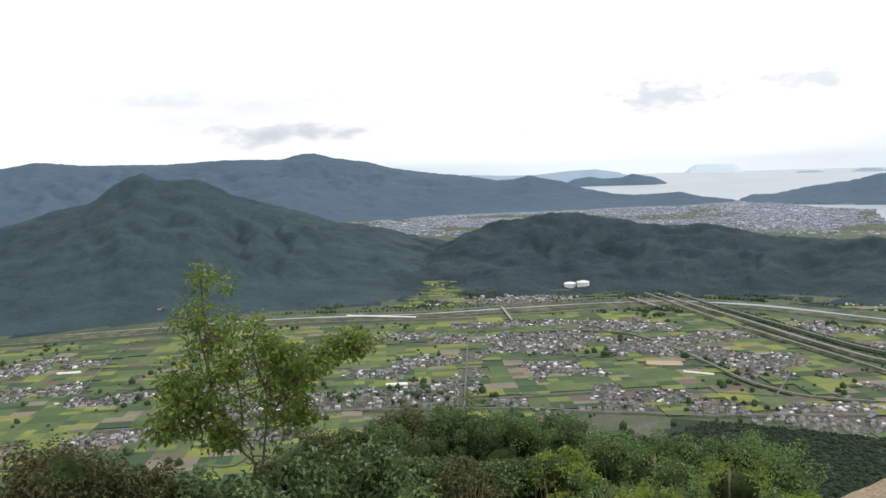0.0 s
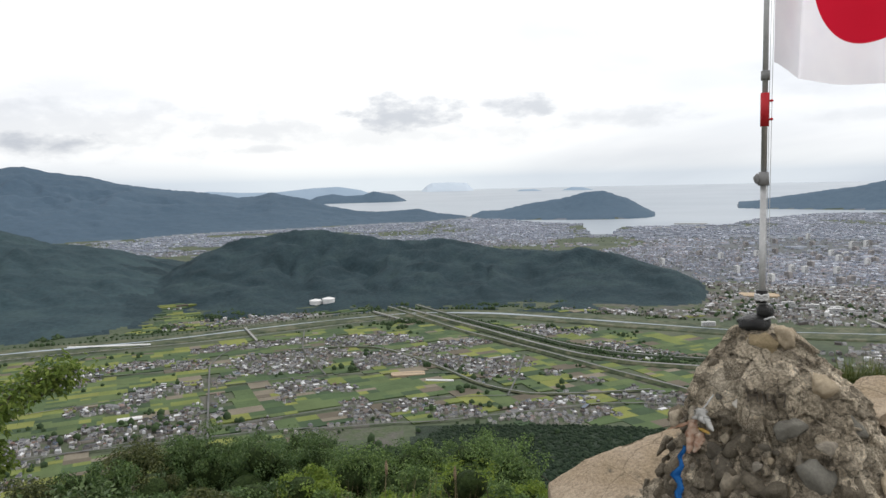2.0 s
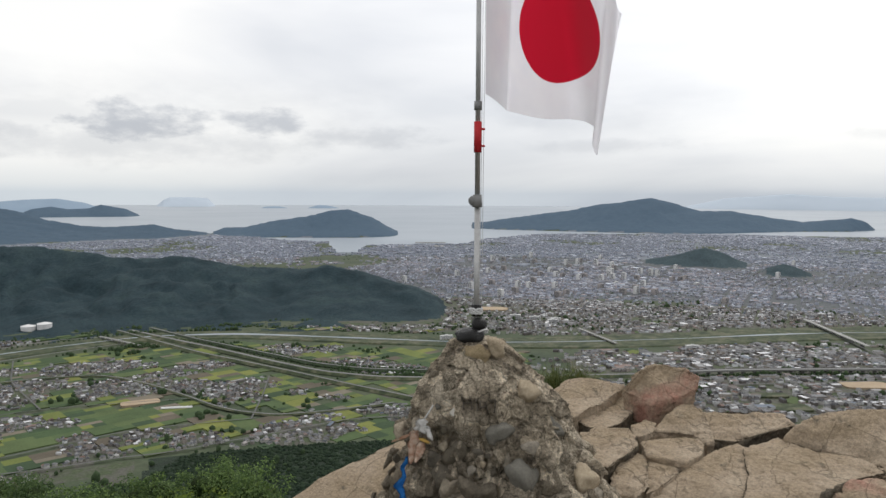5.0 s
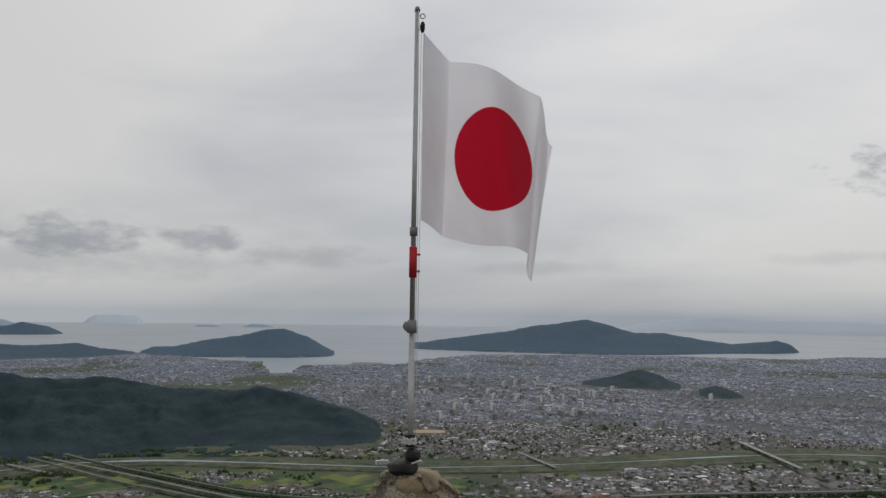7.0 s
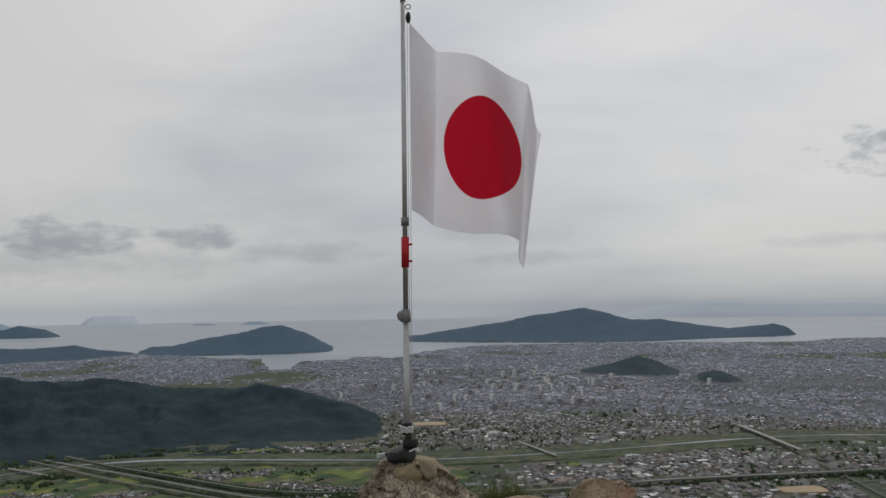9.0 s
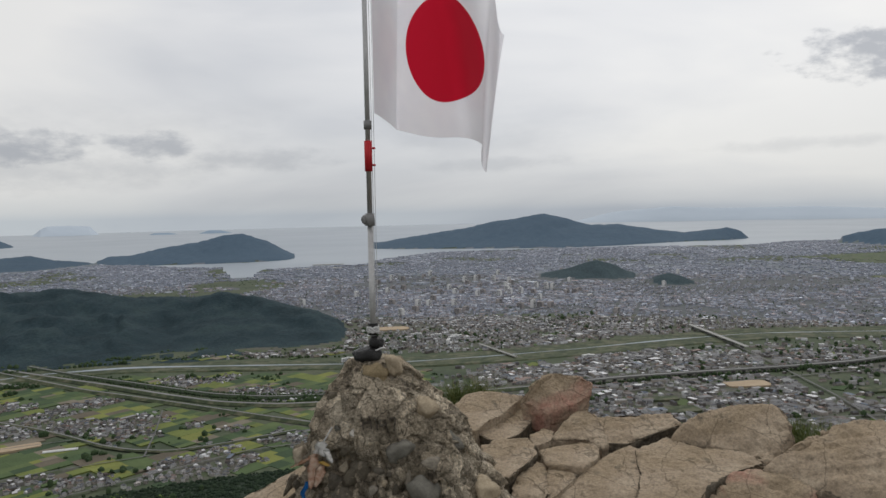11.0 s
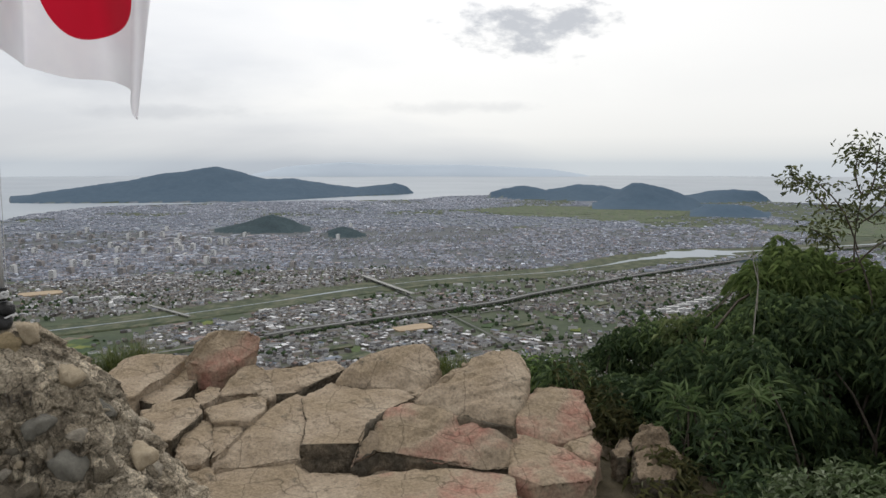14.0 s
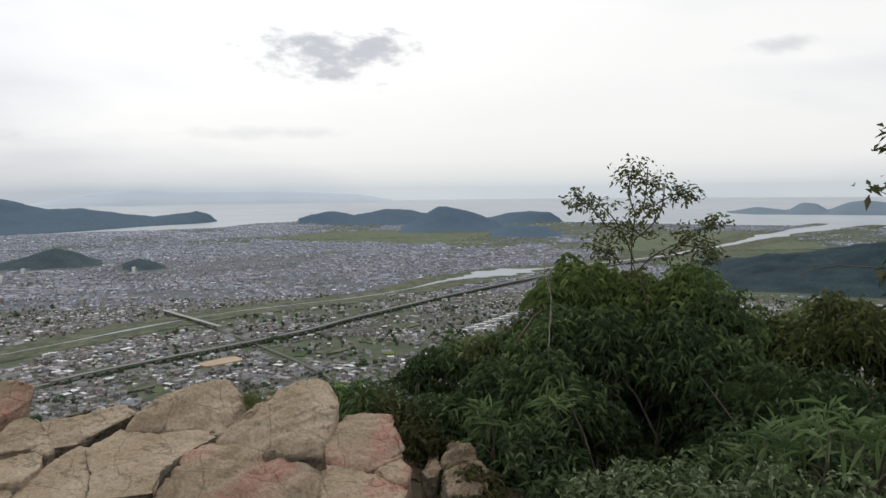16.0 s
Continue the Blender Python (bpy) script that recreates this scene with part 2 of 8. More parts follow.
MAT = {
    "near_soil": material("soil", [(0.3, (0.05, 0.04, 0.025)), (0.7, (0.09, 0.075, 0.045))], 0.8, fine=0.4, fine_scale=14, bump=0.05, bump_scale=9),
    "slope_forest": material("slope_forest", [(0.3, (0.013, 0.022, 0.015)), (0.55, (0.022, 0.036, 0.022)), (0.75, (0.036, 0.05, 0.028))], 0.18, fine=0.5, fine_scale=0.9, bump=1.0, bump_scale=0.7),
    "plain": material("plain_grass", [(0.3, (0.036, 0.052, 0.03)), (0.5, (0.054, 0.071, 0.04)), (0.7, (0.078, 0.086, 0.055))], 0.03, fine=0.35, fine_scale=0.35),
    # town ground and its paler far copy are blued to paint in distance haze
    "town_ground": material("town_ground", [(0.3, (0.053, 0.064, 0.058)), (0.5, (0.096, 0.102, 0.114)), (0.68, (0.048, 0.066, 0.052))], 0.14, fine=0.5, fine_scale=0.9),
    "hazed_ground": material("hazed_ground", [(0.3, (0.099, 0.118, 0.140)), (0.5, (0.149, 0.164, 0.195)), (0.66, (0.097, 0.125, 0.116))], 0.06, fine=0.35, fine_scale=0.5),
    "suburb_ground": material("garden_ground", [(0.3, (0.05, 0.058, 0.036)), (0.45, (0.088, 0.085, 0.074)), (0.6, (0.052, 0.072, 0.033)), (0.75, (0.115, 0.108, 0.092))], 0.12, fine=0.5, fine_scale=1.2),
    # forest and island colours carry distance haze: bluer and paler the farther they stand
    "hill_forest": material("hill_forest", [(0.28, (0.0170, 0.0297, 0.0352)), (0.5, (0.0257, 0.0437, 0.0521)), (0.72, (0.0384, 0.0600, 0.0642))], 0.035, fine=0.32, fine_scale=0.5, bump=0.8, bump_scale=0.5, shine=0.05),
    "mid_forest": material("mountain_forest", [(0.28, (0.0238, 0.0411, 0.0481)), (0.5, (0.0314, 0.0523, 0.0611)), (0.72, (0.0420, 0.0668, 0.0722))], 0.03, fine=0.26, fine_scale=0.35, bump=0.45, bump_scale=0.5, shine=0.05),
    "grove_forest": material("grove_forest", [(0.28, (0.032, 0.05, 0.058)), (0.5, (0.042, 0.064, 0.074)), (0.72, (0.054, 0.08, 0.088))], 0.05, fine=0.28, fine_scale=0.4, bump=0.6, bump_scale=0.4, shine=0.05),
    "far_forest": material("hazed_forest", [(0.3, (0.054, 0.086, 0.122)), (0.7, (0.066, 0.10, 0.138))], 0.008, fine=0.1, fine_scale=0.08, shine=0.05, bump=0.8, bump_scale=0.06),
    "isle_forest": material("hazed_island_forest", [(0.3, (0.066, 0.103, 0.146)), (0.7, (0.076, 0.114, 0.157))], 0.01, fine=0.08, fine_scale=0.08, shine=0.05, bump=0.8, bump_scale=0.06),
    "soft_isle": material("hazed_soft_island", [(0.3, (0.115, 0.16, 0.21)), (0.7, (0.13, 0.178, 0.228))], 0.008, bump=0.8, bump_scale=0.06),
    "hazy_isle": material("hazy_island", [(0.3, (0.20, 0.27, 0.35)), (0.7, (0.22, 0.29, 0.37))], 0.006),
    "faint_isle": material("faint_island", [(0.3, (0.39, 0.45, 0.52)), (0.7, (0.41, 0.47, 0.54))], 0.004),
}


# ---- number helpers ----
def value_noise(x, y, seed=0):
    """Smooth noise from 0 to 1 on a unit lattice."""
    xi, yi = np.floor(x).astype(np.int64), np.floor(y).astype(np.int64)
    fx, fy = x - xi, y - yi
    fx, fy = fx * fx * (3 - 2 * fx), fy * fy * (3 - 2 * fy)

    def lattice(i, j):
        h = (i * 374761393 + j * 668265263 + seed * 974711) & 0xFFFFFFFF
        h = ((h ^ (h >> 13)) * 1274126177) & 0xFFFFFFFF
        return ((h ^ (h >> 16)) & 0xFFFF) / 65535.0

    top = lattice(xi, yi) * (1 - fx) + lattice(xi + 1, yi) * fx
    low = lattice(xi, yi + 1) * (1 - fx) + lattice(xi + 1, yi + 1) * fx
    return top * (1 - fy) + low * fy


def fractal(x, y, octaves=4, seed=0):
    total, size, whole = 0.0, 1.0, 0.0
    for k in range(octaves):
        total = total + value_noise(x * 2**k, y * 2**k, seed + k) * size
        whole, size = whole + size, size * 0.5
    return total / whole


def raw_mesh(name, verts, faces, mats, index=None, smooth=False):
    """A mesh from arrays: faces all of one length."""
    verts, faces = np.asarray(verts, np.float32), np.asarray(faces, np.int32)
    me = bpy.data.meshes.new(name)
    n, k = faces.shape
    me.vertices.add(len(verts))
    me.vertices.foreach_set("co", verts.ravel())
    me.loops.add(n * k)
    me.loops.foreach_set("vertex_index", faces.ravel())
    me.polygons.add(n)
    me.polygons.foreach_set("loop_start", np.arange(0, n * k, k, dtype=np.int32))
    for m in mats:
        me.materials.append(m)
    if index is not None:
        me.polygons.foreach_set("material_index", np.asarray(index, np.int32))
    me.polygons.foreach_set("use_smooth", np.full(n, smooth))
    me.update(calc_edges=True)
    return me


def part(name, bm, mat, parent=None, label="", smooth=False):
    """Links a bmesh as one mesh object, under a thing or part where one is given."""
    me = bpy.data.meshes.new(name)
    bm.to_mesh(me)
    bm.free()
    me.materials.append(mat)
    if smooth:
        me.polygons.foreach_set("use_smooth", np.full(len(me.polygons), True))
    ob = new(name, me)
    ob.parent = parent
    return tagged(ob, label)


def empty(name, x, y, z):
    ob = new(name)
    ob.location = (x, y, z)
    return ob


# ---- the land: plain, hills and islands ----
PLAIN, SEA = -78.4, -79.4
az_deg = np.concatenate([np.arange(-42, 44, 0.24), np.arange(44, 122, 0.32), np.arange(122, 318, 3.5)])
radii = np.concatenate([np.linspace(0.4, 12, 14), np.linspace(13.5, 58, 22), np.geomspace(60, 345, 42), np.geomspace(350, 2300, 250), np.geomspace(2350, 4950, 22)])
AZ, RR = np.meshgrid(az_deg, radii, indexing="ij")
GX, GY = RR * np.sin(np.radians(AZ)), RR * np.cos(np.radians(AZ))

# distance of the shore by bearing
SHORE_AZ = [-42, 5, 9, 14, 19, 24, 27.6, 28.2, 29.8, 30.4, 33, 38, 40, 44, 52, 59, 61, 67, 69, 73, 90, 93, 100, 110, 121]
SHORE_R = [4990, 2300, 1900, 1800, 1500, 1300, 1230, 1010, 1010, 1150, 1165, 1190, 1340, 1500, 1560, 1610, 1610, 1650, 1800, 1870, 1860, 1690, 1600, 1570, 1500]


def shore(az):
    return np.interp(az, SHORE_AZ, SHORE_R)


def hill_height(az, r, bearings, lifts, ridge, front, back, seed, spurs=0.25, folds=1.0):
    """Height over the plain of a ridge given by bearings and the angles at which its crest stands, at the distances ridge, with feet at front and back."""
    crest = np.interp(az, bearings, lifts)
    rr, rf, rb = (np.interp(az, bearings, np.broadcast_to(v, len(bearings))) for v in (ridge, front, back))
    top = np.maximum(1.6 + rr * np.tan(np.radians(crest)) - PLAIN, 0)
    inside = (az > bearings[0]) & (az < bearings[-1])
    p = np.where(r < rr, (r - rf) / (rr - rf), (rb - r) / (rb - rr)).clip(0, 1)
    x, y = r * np.sin(np.radians(az)), r * np.cos(np.radians(az))
    # folds run down the slope: rounded spurs between narrow valleys, side folds between them
    bend = 1.3 * fractal(x / 70, y / 70, 2, seed + 5) + 0.5 * fractal(x / 22, y / 22, 2, seed + 6)
    along = np.radians(az) * 11.0 * folds
    n1 = value_noise(along + bend, p * 1.1 + 0.4 * bend, seed)
    n2 = value_noise(along * 2.3 + bend * 1.6, p * 2.3 + bend, seed + 3)
    n3 = value_noise(along * 5.1 + bend * 2.5, p * 4.5 + bend * 2, seed + 4)
    valley_cut = (1 - np.abs(2 * n1 - 1)) ** 1.6 + 0.55 * (1 - np.abs(2 * n2 - 1)) ** 1.5 + 0.25 * (1 - np.abs(2 * n3 - 1)) ** 1.5
    shape = 0.55 * p + 0.45 * p * p * (3 - 2 * p)
    cut = np.where(r < rr, np.clip((1 - p) * 3.0, 0, 1) * shape * spurs * 0.5 * (valley_cut - 0.45), 0)
    return np.where(inside, top * (shape - cut).clip(0.0, 1.0), 0)


HILLS = {
    "far": dict(bearings=[-60, -42, -33, -31, -28, -23, -18.6, -14.6, -13.3, -12.3, -10.8, -8.3, -6.1, -3.6, -0.5, 1.6, 2.9, 4.1, 5.1, 6.7, 8.4, 10.5, 12.1, 15.1, 16.5, 18.4, 19.2],
                lifts=[0.2, 0.6, 0.9, 1.28, 0.97, 0.9, 1.09, 1.01, 1.39, 1.44, 1.02, 0.64, 0.05, -0.34, -0.7, -1.11, -1.07, -0.77, -1.05, -1.36, -1.96, -2.4, -2.52, -2.34, -2.7, -2.98, -3.1],
                ridge=[1750] * 15 + [1720, 1700, 1680, 1660, 1640, 1600, 1560, 1540, 1520, 1500, 1480, 1480], front=[1150] * 13 + [1200, 1220, 1225, 1230, 1230, 1240, 1250, 1265, 1280, 1300, 1320, 1350, 1400, 1430], back=[2280] * 19 + [1900, 1850, 1800, 1750, 1700, 1650, 1600, 1590], seed=11, spurs=0.5),
    "mid": dict(bearings=[-70, -50, -42, -33.5, -31.8, -30.1, -27.9, -26.4, -25.2, -24.4, -23.4, -22.3, -20.9, -19.5, -18, -15.6, -13.5, -10.6, -7.2, -4.6, -3.3, -1, 1.5],
                lifts=[-5, -3.5, -3.2, -3.0, -2.55, -2.08, -1.62, -0.5, 0.13, 0.3, -0.14, -0.34, -0.19, -0.78, -1.55, -2.28, -2.93, -3.92, -4.5, -5.4, -5.95, -6.6, -8],
                ridge=[760] * 14 + [750, 740, 720, 710, 700, 690, 680, 660, 650], front=[418] * 12 + [416, 414, 412, 412, 412, 414, 420, 440, 470, 510, 550], back=[1050] * 15 + [1000, 950, 920, 900, 880, 860, 800, 740], seed=23, spurs=0.6, folds=0.9),
    "front": dict(bearings=[-7.5, -2.7, -1.1, 0.7, 2.4, 3.8, 5.7, 8, 10, 12, 14.4, 16.6, 19.1, 21.2, 23.4, 25.6, 27.8, 30, 32.1, 34.3, 36, 36.9],
                  lifts=[-8.6, -5.95, -5.1, -4.4, -4.2, -3.99, -3.59, -3.69, -4.15, -4.65, -4.96, -4.74, -5.04, -5.54, -5.94, -5.95, -5.73, -6.16, -6.84, -7.5, -8.2, -9.3],
                  ridge=[570, 610, 625, 640, 640, 650, 650, 645, 640, 630, 620, 615, 610, 600, 590, 580, 570, 560, 545, 530, 515, 500], front=[480, 470, 458, 450] + [446] * 8 + [440] * 5 + [438, 438, 440, 445, 455], back=[640, 700, 760, 800] + [840] * 8 + [780] * 5 + [720, 680, 640, 580, 530], seed=37, spurs=1.15),
    "shrine": dict(bearings=[50.8, 51.3, 53.5, 55.7, 57, 58.9, 59.2], lifts=[-5.5, -5.04, -4.51, -3.85, -4.14, -5.15, -5.5], ridge=900, front=838, back=980, seed=41),
    "knoll": dict(bearings=[59.5, 59.9, 61.1, 62.4, 62.8], lifts=[-5.7, -5.2, -4.79, -5.2, -5.7], ridge=820, front=777, back=870, seed=43),
    "cape": dict(bearings=[19.2, 20, 21.3, 23.5, 26.1, 27.9, 29.2, 30.9, 32.2, 33, 33.2], lifts=[-2.99, -2.61, -2.6, -2.13, -1.75, -1.3, -1.24, -1.83, -2.59, -3.1, -3.2], ridge=1500, front=[1440, 1400, 1380, 1370, 1355, 1350, 1350, 1360, 1380, 1420, 1430], back=1640, seed=47),
    "island": dict(bearings=[38.6, 40.5, 43.3, 45.8, 48.3, 50, 52, 53.5, 55.4, 57.4, 60.4, 62.2, 63.9, 65.2, 66.2, 66.5], lifts=[-2.5, -2.04, -1.62, -1.28, -0.75, -0.56, -0.25, -0.62, -1.21, -1.15, -1.63, -1.87, -1.68, -1.53, -1.86, -2.3], ridge=[1800, 1790, 1790, 1790, 1800, 1800, 1810, 1820, 1830, 1850, 1900, 1930, 1960, 1980, 2000, 2010], front=[1720, 1680, 1650, 1630, 1610, 1600, 1590, 1600, 1620, 1660, 1760, 1820, 1860, 1890, 1950, 1980], back=2150, seed=53),
    "ridge_south": dict(bearings=[72.2, 73.4, 75.1, 76.6, 77.8, 79.2, 80.9, 81.8, 84.5, 86.5, 87.6, 88.4, 90, 91.7, 92.4, 92.6], lifts=[-2.3, -1.95, -1.68, -2.02, -1.85, -1.6, -1.68, -1.93, -2.1, -2.4, -2.22, -2.0, -1.88, -1.98, -2.5, -2.6], ridge=1700, front=[1680, 1640, 1600, 1600, 1590, 1570, 1560, 1560, 1560, 1560, 1580, 1590, 1620, 1660, 1680, 1690], back=1850, seed=59),
    "peak_south": dict(bearings=[79.6, 80.6, 81.8, 82.5, 83.2, 84.2, 85.1, 86.4, 87.6, 88.4], lifts=[-3.4, -2.9, -2.2, -1.75, -1.4, -1.55, -1.72, -2.15, -2.7, -3.4], ridge=1420, front=1310, back=1560, seed=83),
    "low_south": dict(bearings=[86.8, 87.2, 88.5, 91.1, 92.2, 92.6], lifts=[-3.8, -3.5, -2.9, -3.0, -3.5, -3.9], ridge=1240, front=1170, back=1340, seed=61),
    "west": dict(bearings=[99.0, 101.0, 104.1, 106.8, 110.3, 114.3, 121], lifts=[-7.9, -6.6, -5.7, -5.1, -4.65, -3.97, -3.4], ridge=700, front=570, back=880, seed=67),
    "wood": dict(bearings=[89.0, 90, 92, 95, 97], lifts=[-7.6, -7.1, -6.8, -7.0, -7.6], ridge=640, front=600, back=690, seed=71),
}
HILL_Z = {name: hill_height(AZ, RR, **h) for name, h in HILLS.items()}
hill_all = np.max(np.stack(list(HILL_Z.values())), axis=0)
# tree crowns as fine relief where forest stands
lumps = (fractal(GX / 16, GY / 16, 3, 29) - 0.5) * np.clip(hill_all / 12, 0, 1) * np.clip((1000 - RR) / 300, 0, 1) * 7.0
crowns = lumps + (fractal(GX / 2.6, GY / 2.6, 2, 5) - 0.4) * np.clip(hill_all / 4, 0, 1) * np.clip(RR / 700, 0.7, 2) * 1.7
# the mountain that the camera stands on
drop = np.interp(AZ, [-42, 0, 30, 60, 80, 100, 121], [0.60, 0.62, 0.6, 0.58, 0.6, 0.5, 0.45])
start = np.interp(AZ, [-42, 14, 24, 34, 44, 75, 85, 121], [3.5, 3.2, 2.5, 2.7, 6.0, 6.5, 5.0, 4.5])
own = -0.35 - np.clip(RR - start, 0, None) * drop + (fractal(GX / 14, GY / 14, 4, 3) - 0.5) * np.clip((RR - 12) / 20, 0, 3)
land = PLAIN + hill_all + crowns + (fractal(GX / 40, GY / 40, 3, 8) - 0.5) * 0.6
GZ = np.maximum(own, land)
beyond = RR - shore(AZ)
wet = (beyond > 0) & (hill_all < 1.0)
GZ = np.where(wet, np.maximum(PLAIN - beyond * 0.2, SEA - 6), GZ)
for name in ("cape", "island", "ridge_south"):
    GZ = np.where(wet & (HILL_Z[name] > 0.05), SEA - 0.3 + HILL_Z[name] * 1.3, GZ)


# hamlets of the valley: centre, half width across the view, half depth along it
HAMLETS_NORTH = [(-195, 301, 11, 10), (-189, 315, 6, 6), (-176, 263, 7, 10), (-163, 271, 10, 7), (-135, 258, 13, 7), (-172, 308, 11, 4), (-107, 221, 22, 6), (-86, 237, 12, 9), (-92, 306, 12, 8), (-95, 266, 9, 6), (-65, 218, 14, 6)]
HAMLETS_MIDDLE = [(-57, 250, 12, 12), (-38, 253, 21, 11), (-16, 250, 13, 12), (-7, 260, 6, 17), (-64, 333, 12, 15), (-29, 297, 9, 8), (-14, 303, 14, 7), (-46, 284, 7, 5), (-36, 283, 5, 5), (-38, 349, 16, 7), (-13, 338, 10, 10), (11, 332, 12, 20), (31, 327, 15, 14), (42, 342, 11, 12), (-3, 309, 7, 5), (-3, 281, 4, 7), (28, 290, 12, 9), (40, 281, 6, 6), (21, 273, 3, 4), (10, 245, 6, 7), (29, 233, 12, 6), (42, 255, 5, 9), (45, 219, 7, 6), (35, 225, 5, 6)]
HAMLETS_SOUTH = [(59, 363, 11, 11), (78, 358, 14, 13), (71, 318, 14, 14), (93, 330, 8, 7), (112, 335, 9, 7), (94, 306, 7, 10), (110, 288, 13, 17), (62, 247, 8, 6), (47, 239, 6, 5), (71, 239, 3, 6), (76, 234, 6, 7), (88, 225, 6, 5), (100, 225, 7, 11), (111, 224, 13, 16), (82, 209, 8, 4)]
HAMLETS_ROAD = [(119, 221, 8, 12), (142, 231, 7, 8), (148, 223, 9, 11), (158, 346, 10, 13), (171, 338, 12, 10), (171, 299, 16, 11), (178, 281, 12, 10), (134, 254, 5, 5), (-3, 370, 10, 8), (14, 369, 10, 7), (37, 372, 11, 6), (17, 435, 11, 7), (41, 438, 17, 8), (127, 270, 3, 4), (94, 268, 3, 3)]


def built(x, y):
    """Where the hamlets of the valley lie: over 0.54 within one, falling off beyond its edge."""
    near = np.full(np.shape(x), 9.0)
    for hx, hy, wide, deep in HAMLETS_NORTH + HAMLETS_MIDDLE + HAMLETS_SOUTH + HAMLETS_ROAD:
        far = math.hypot(hx, hy)
        ux, uy = hx / far, hy / far
        dx, dy = x - hx, y - hy
        near = np.minimum(near, np.hypot((dx * ux + dy * uy) / (deep + 1.0), (dx * uy - dy * ux) / (wide + 1.0)))
    return 0.54 + 0.3 * np.clip(1.05 - near, -1.5, 1) + 0.34 * (fractal(x / 9 + 3.7, y / 9, 2, 31) - 0.5)


def urban(x, y):
    """How built-up the plain is, from 0 to 1."""
    az, r = np.degrees(np.arctan2(x, y)), np.hypot(x, y)
    city = np.clip((az - 24) / 8, 0, 1) * np.clip((r - 400) / 60, 0, 1)
    south = np.clip((az - 42) / 8, 0, 1) * np.clip((r - 190) / 40, 0, 1) * 0.9
    vale = np.clip((az + 12) / 5, 0, 1) * np.clip((r - 830) / 60, 0, 1) * np.clip((30 - az) / 6, 0, 1) * np.interp(az, [-10, 5, 12, 20], [0.55, 0.7, 0.85, 0.95])
    green = np.clip(1 - np.hypot((az - 78) / 9, (r - 1240) / 170), 0, 1) * 3
    green2 = np.clip(1 - np.hypot((az - 103) / 8, (r - 1000) / 350), 0, 1) * 3
    # the southern plain thins into fields, with villages along its lanes
    fields = np.clip((az - 70) / 8, 0, 1) * np.clip((r - 860) / 160, 0, 1) * (fractal(x / 140, y / 70, 3, 57) < 0.56)
    gaps = (fractal(x / 90 + 5, y / 90, 3, 63) < 0.36) * 0.7
    return np.clip(np.maximum(np.maximum(city, south), vale) - green - green2 - 0.85 * fields - gaps * ((r > 560) | (az > 50)), 0, 1)


corner = np.arange(len(az_deg) * len(radii)).reshape(len(az_deg), len(radii))
nxt = np.roll(corner, -1, axis=0)
quads = np.stack([corner[:, :-1], corner[:, 1:], nxt[:, 1:], nxt[:, :-1]], -1).reshape(-1, 4)
kind = np.full(AZ.shape, 1)
kind[(AZ < 46) & (RR < 560) & (built(GX, GY) > 0.52)] = 2
kind[urban(GX, GY) * (0.6 + 0.8 * fractal(GX / 60, GY / 60, 3, 15)) > 0.5] = 2
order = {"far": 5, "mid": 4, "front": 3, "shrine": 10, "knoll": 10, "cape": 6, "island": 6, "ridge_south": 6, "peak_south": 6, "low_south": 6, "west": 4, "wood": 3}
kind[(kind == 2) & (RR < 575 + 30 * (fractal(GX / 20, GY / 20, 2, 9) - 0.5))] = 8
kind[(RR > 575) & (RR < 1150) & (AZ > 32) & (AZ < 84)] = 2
# beyond this distance the ground takes the copy with more haze in its colour
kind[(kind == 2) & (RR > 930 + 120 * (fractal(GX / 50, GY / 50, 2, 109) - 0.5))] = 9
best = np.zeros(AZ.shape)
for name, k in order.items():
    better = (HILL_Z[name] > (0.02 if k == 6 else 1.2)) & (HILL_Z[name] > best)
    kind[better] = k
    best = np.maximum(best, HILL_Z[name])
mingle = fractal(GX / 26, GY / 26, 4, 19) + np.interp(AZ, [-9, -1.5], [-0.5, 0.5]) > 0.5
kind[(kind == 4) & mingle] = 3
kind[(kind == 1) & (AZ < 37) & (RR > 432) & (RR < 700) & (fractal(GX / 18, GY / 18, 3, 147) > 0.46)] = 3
kind[own > land - 0.5] = 7
kind[(RR < np.interp(AZ, [7, 13, 16, 42], [212, 216, 231, 233]) + (fractal(GX / 12, GY / 12, 3, 77) - 0.5) * 26) & (AZ > 7) & (AZ < 42) & (RR > 13)] = 7
kind[RR < 14] = 0
kind[(RR > 2300) & (kind < 3)] = 1
land_mats = [MAT[k] for k in ("near_soil", "plain", "town_ground", "hill_forest", "mid_forest", "far_forest", "isle_forest", "slope_forest", "suburb_ground", "hazed_ground", "grove_forest")]
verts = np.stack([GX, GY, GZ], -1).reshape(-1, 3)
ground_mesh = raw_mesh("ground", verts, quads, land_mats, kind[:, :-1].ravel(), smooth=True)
ground = tagged(new("ground", ground_mesh), "green valley plain with forested hills below the summit", "ground", kind="structure")
cap = bmesh.new()
cap.faces.new([cap.verts.new((0.42 * math.sin(a), 0.42 * math.cos(a), -0.352)) for a in np.radians(np.arange(0, 360, 12))][::-1])
tagged(part("summit_floor", cap, MAT["near_soil"]), "bare brown soil of the summit path", "ground", kind="structure")


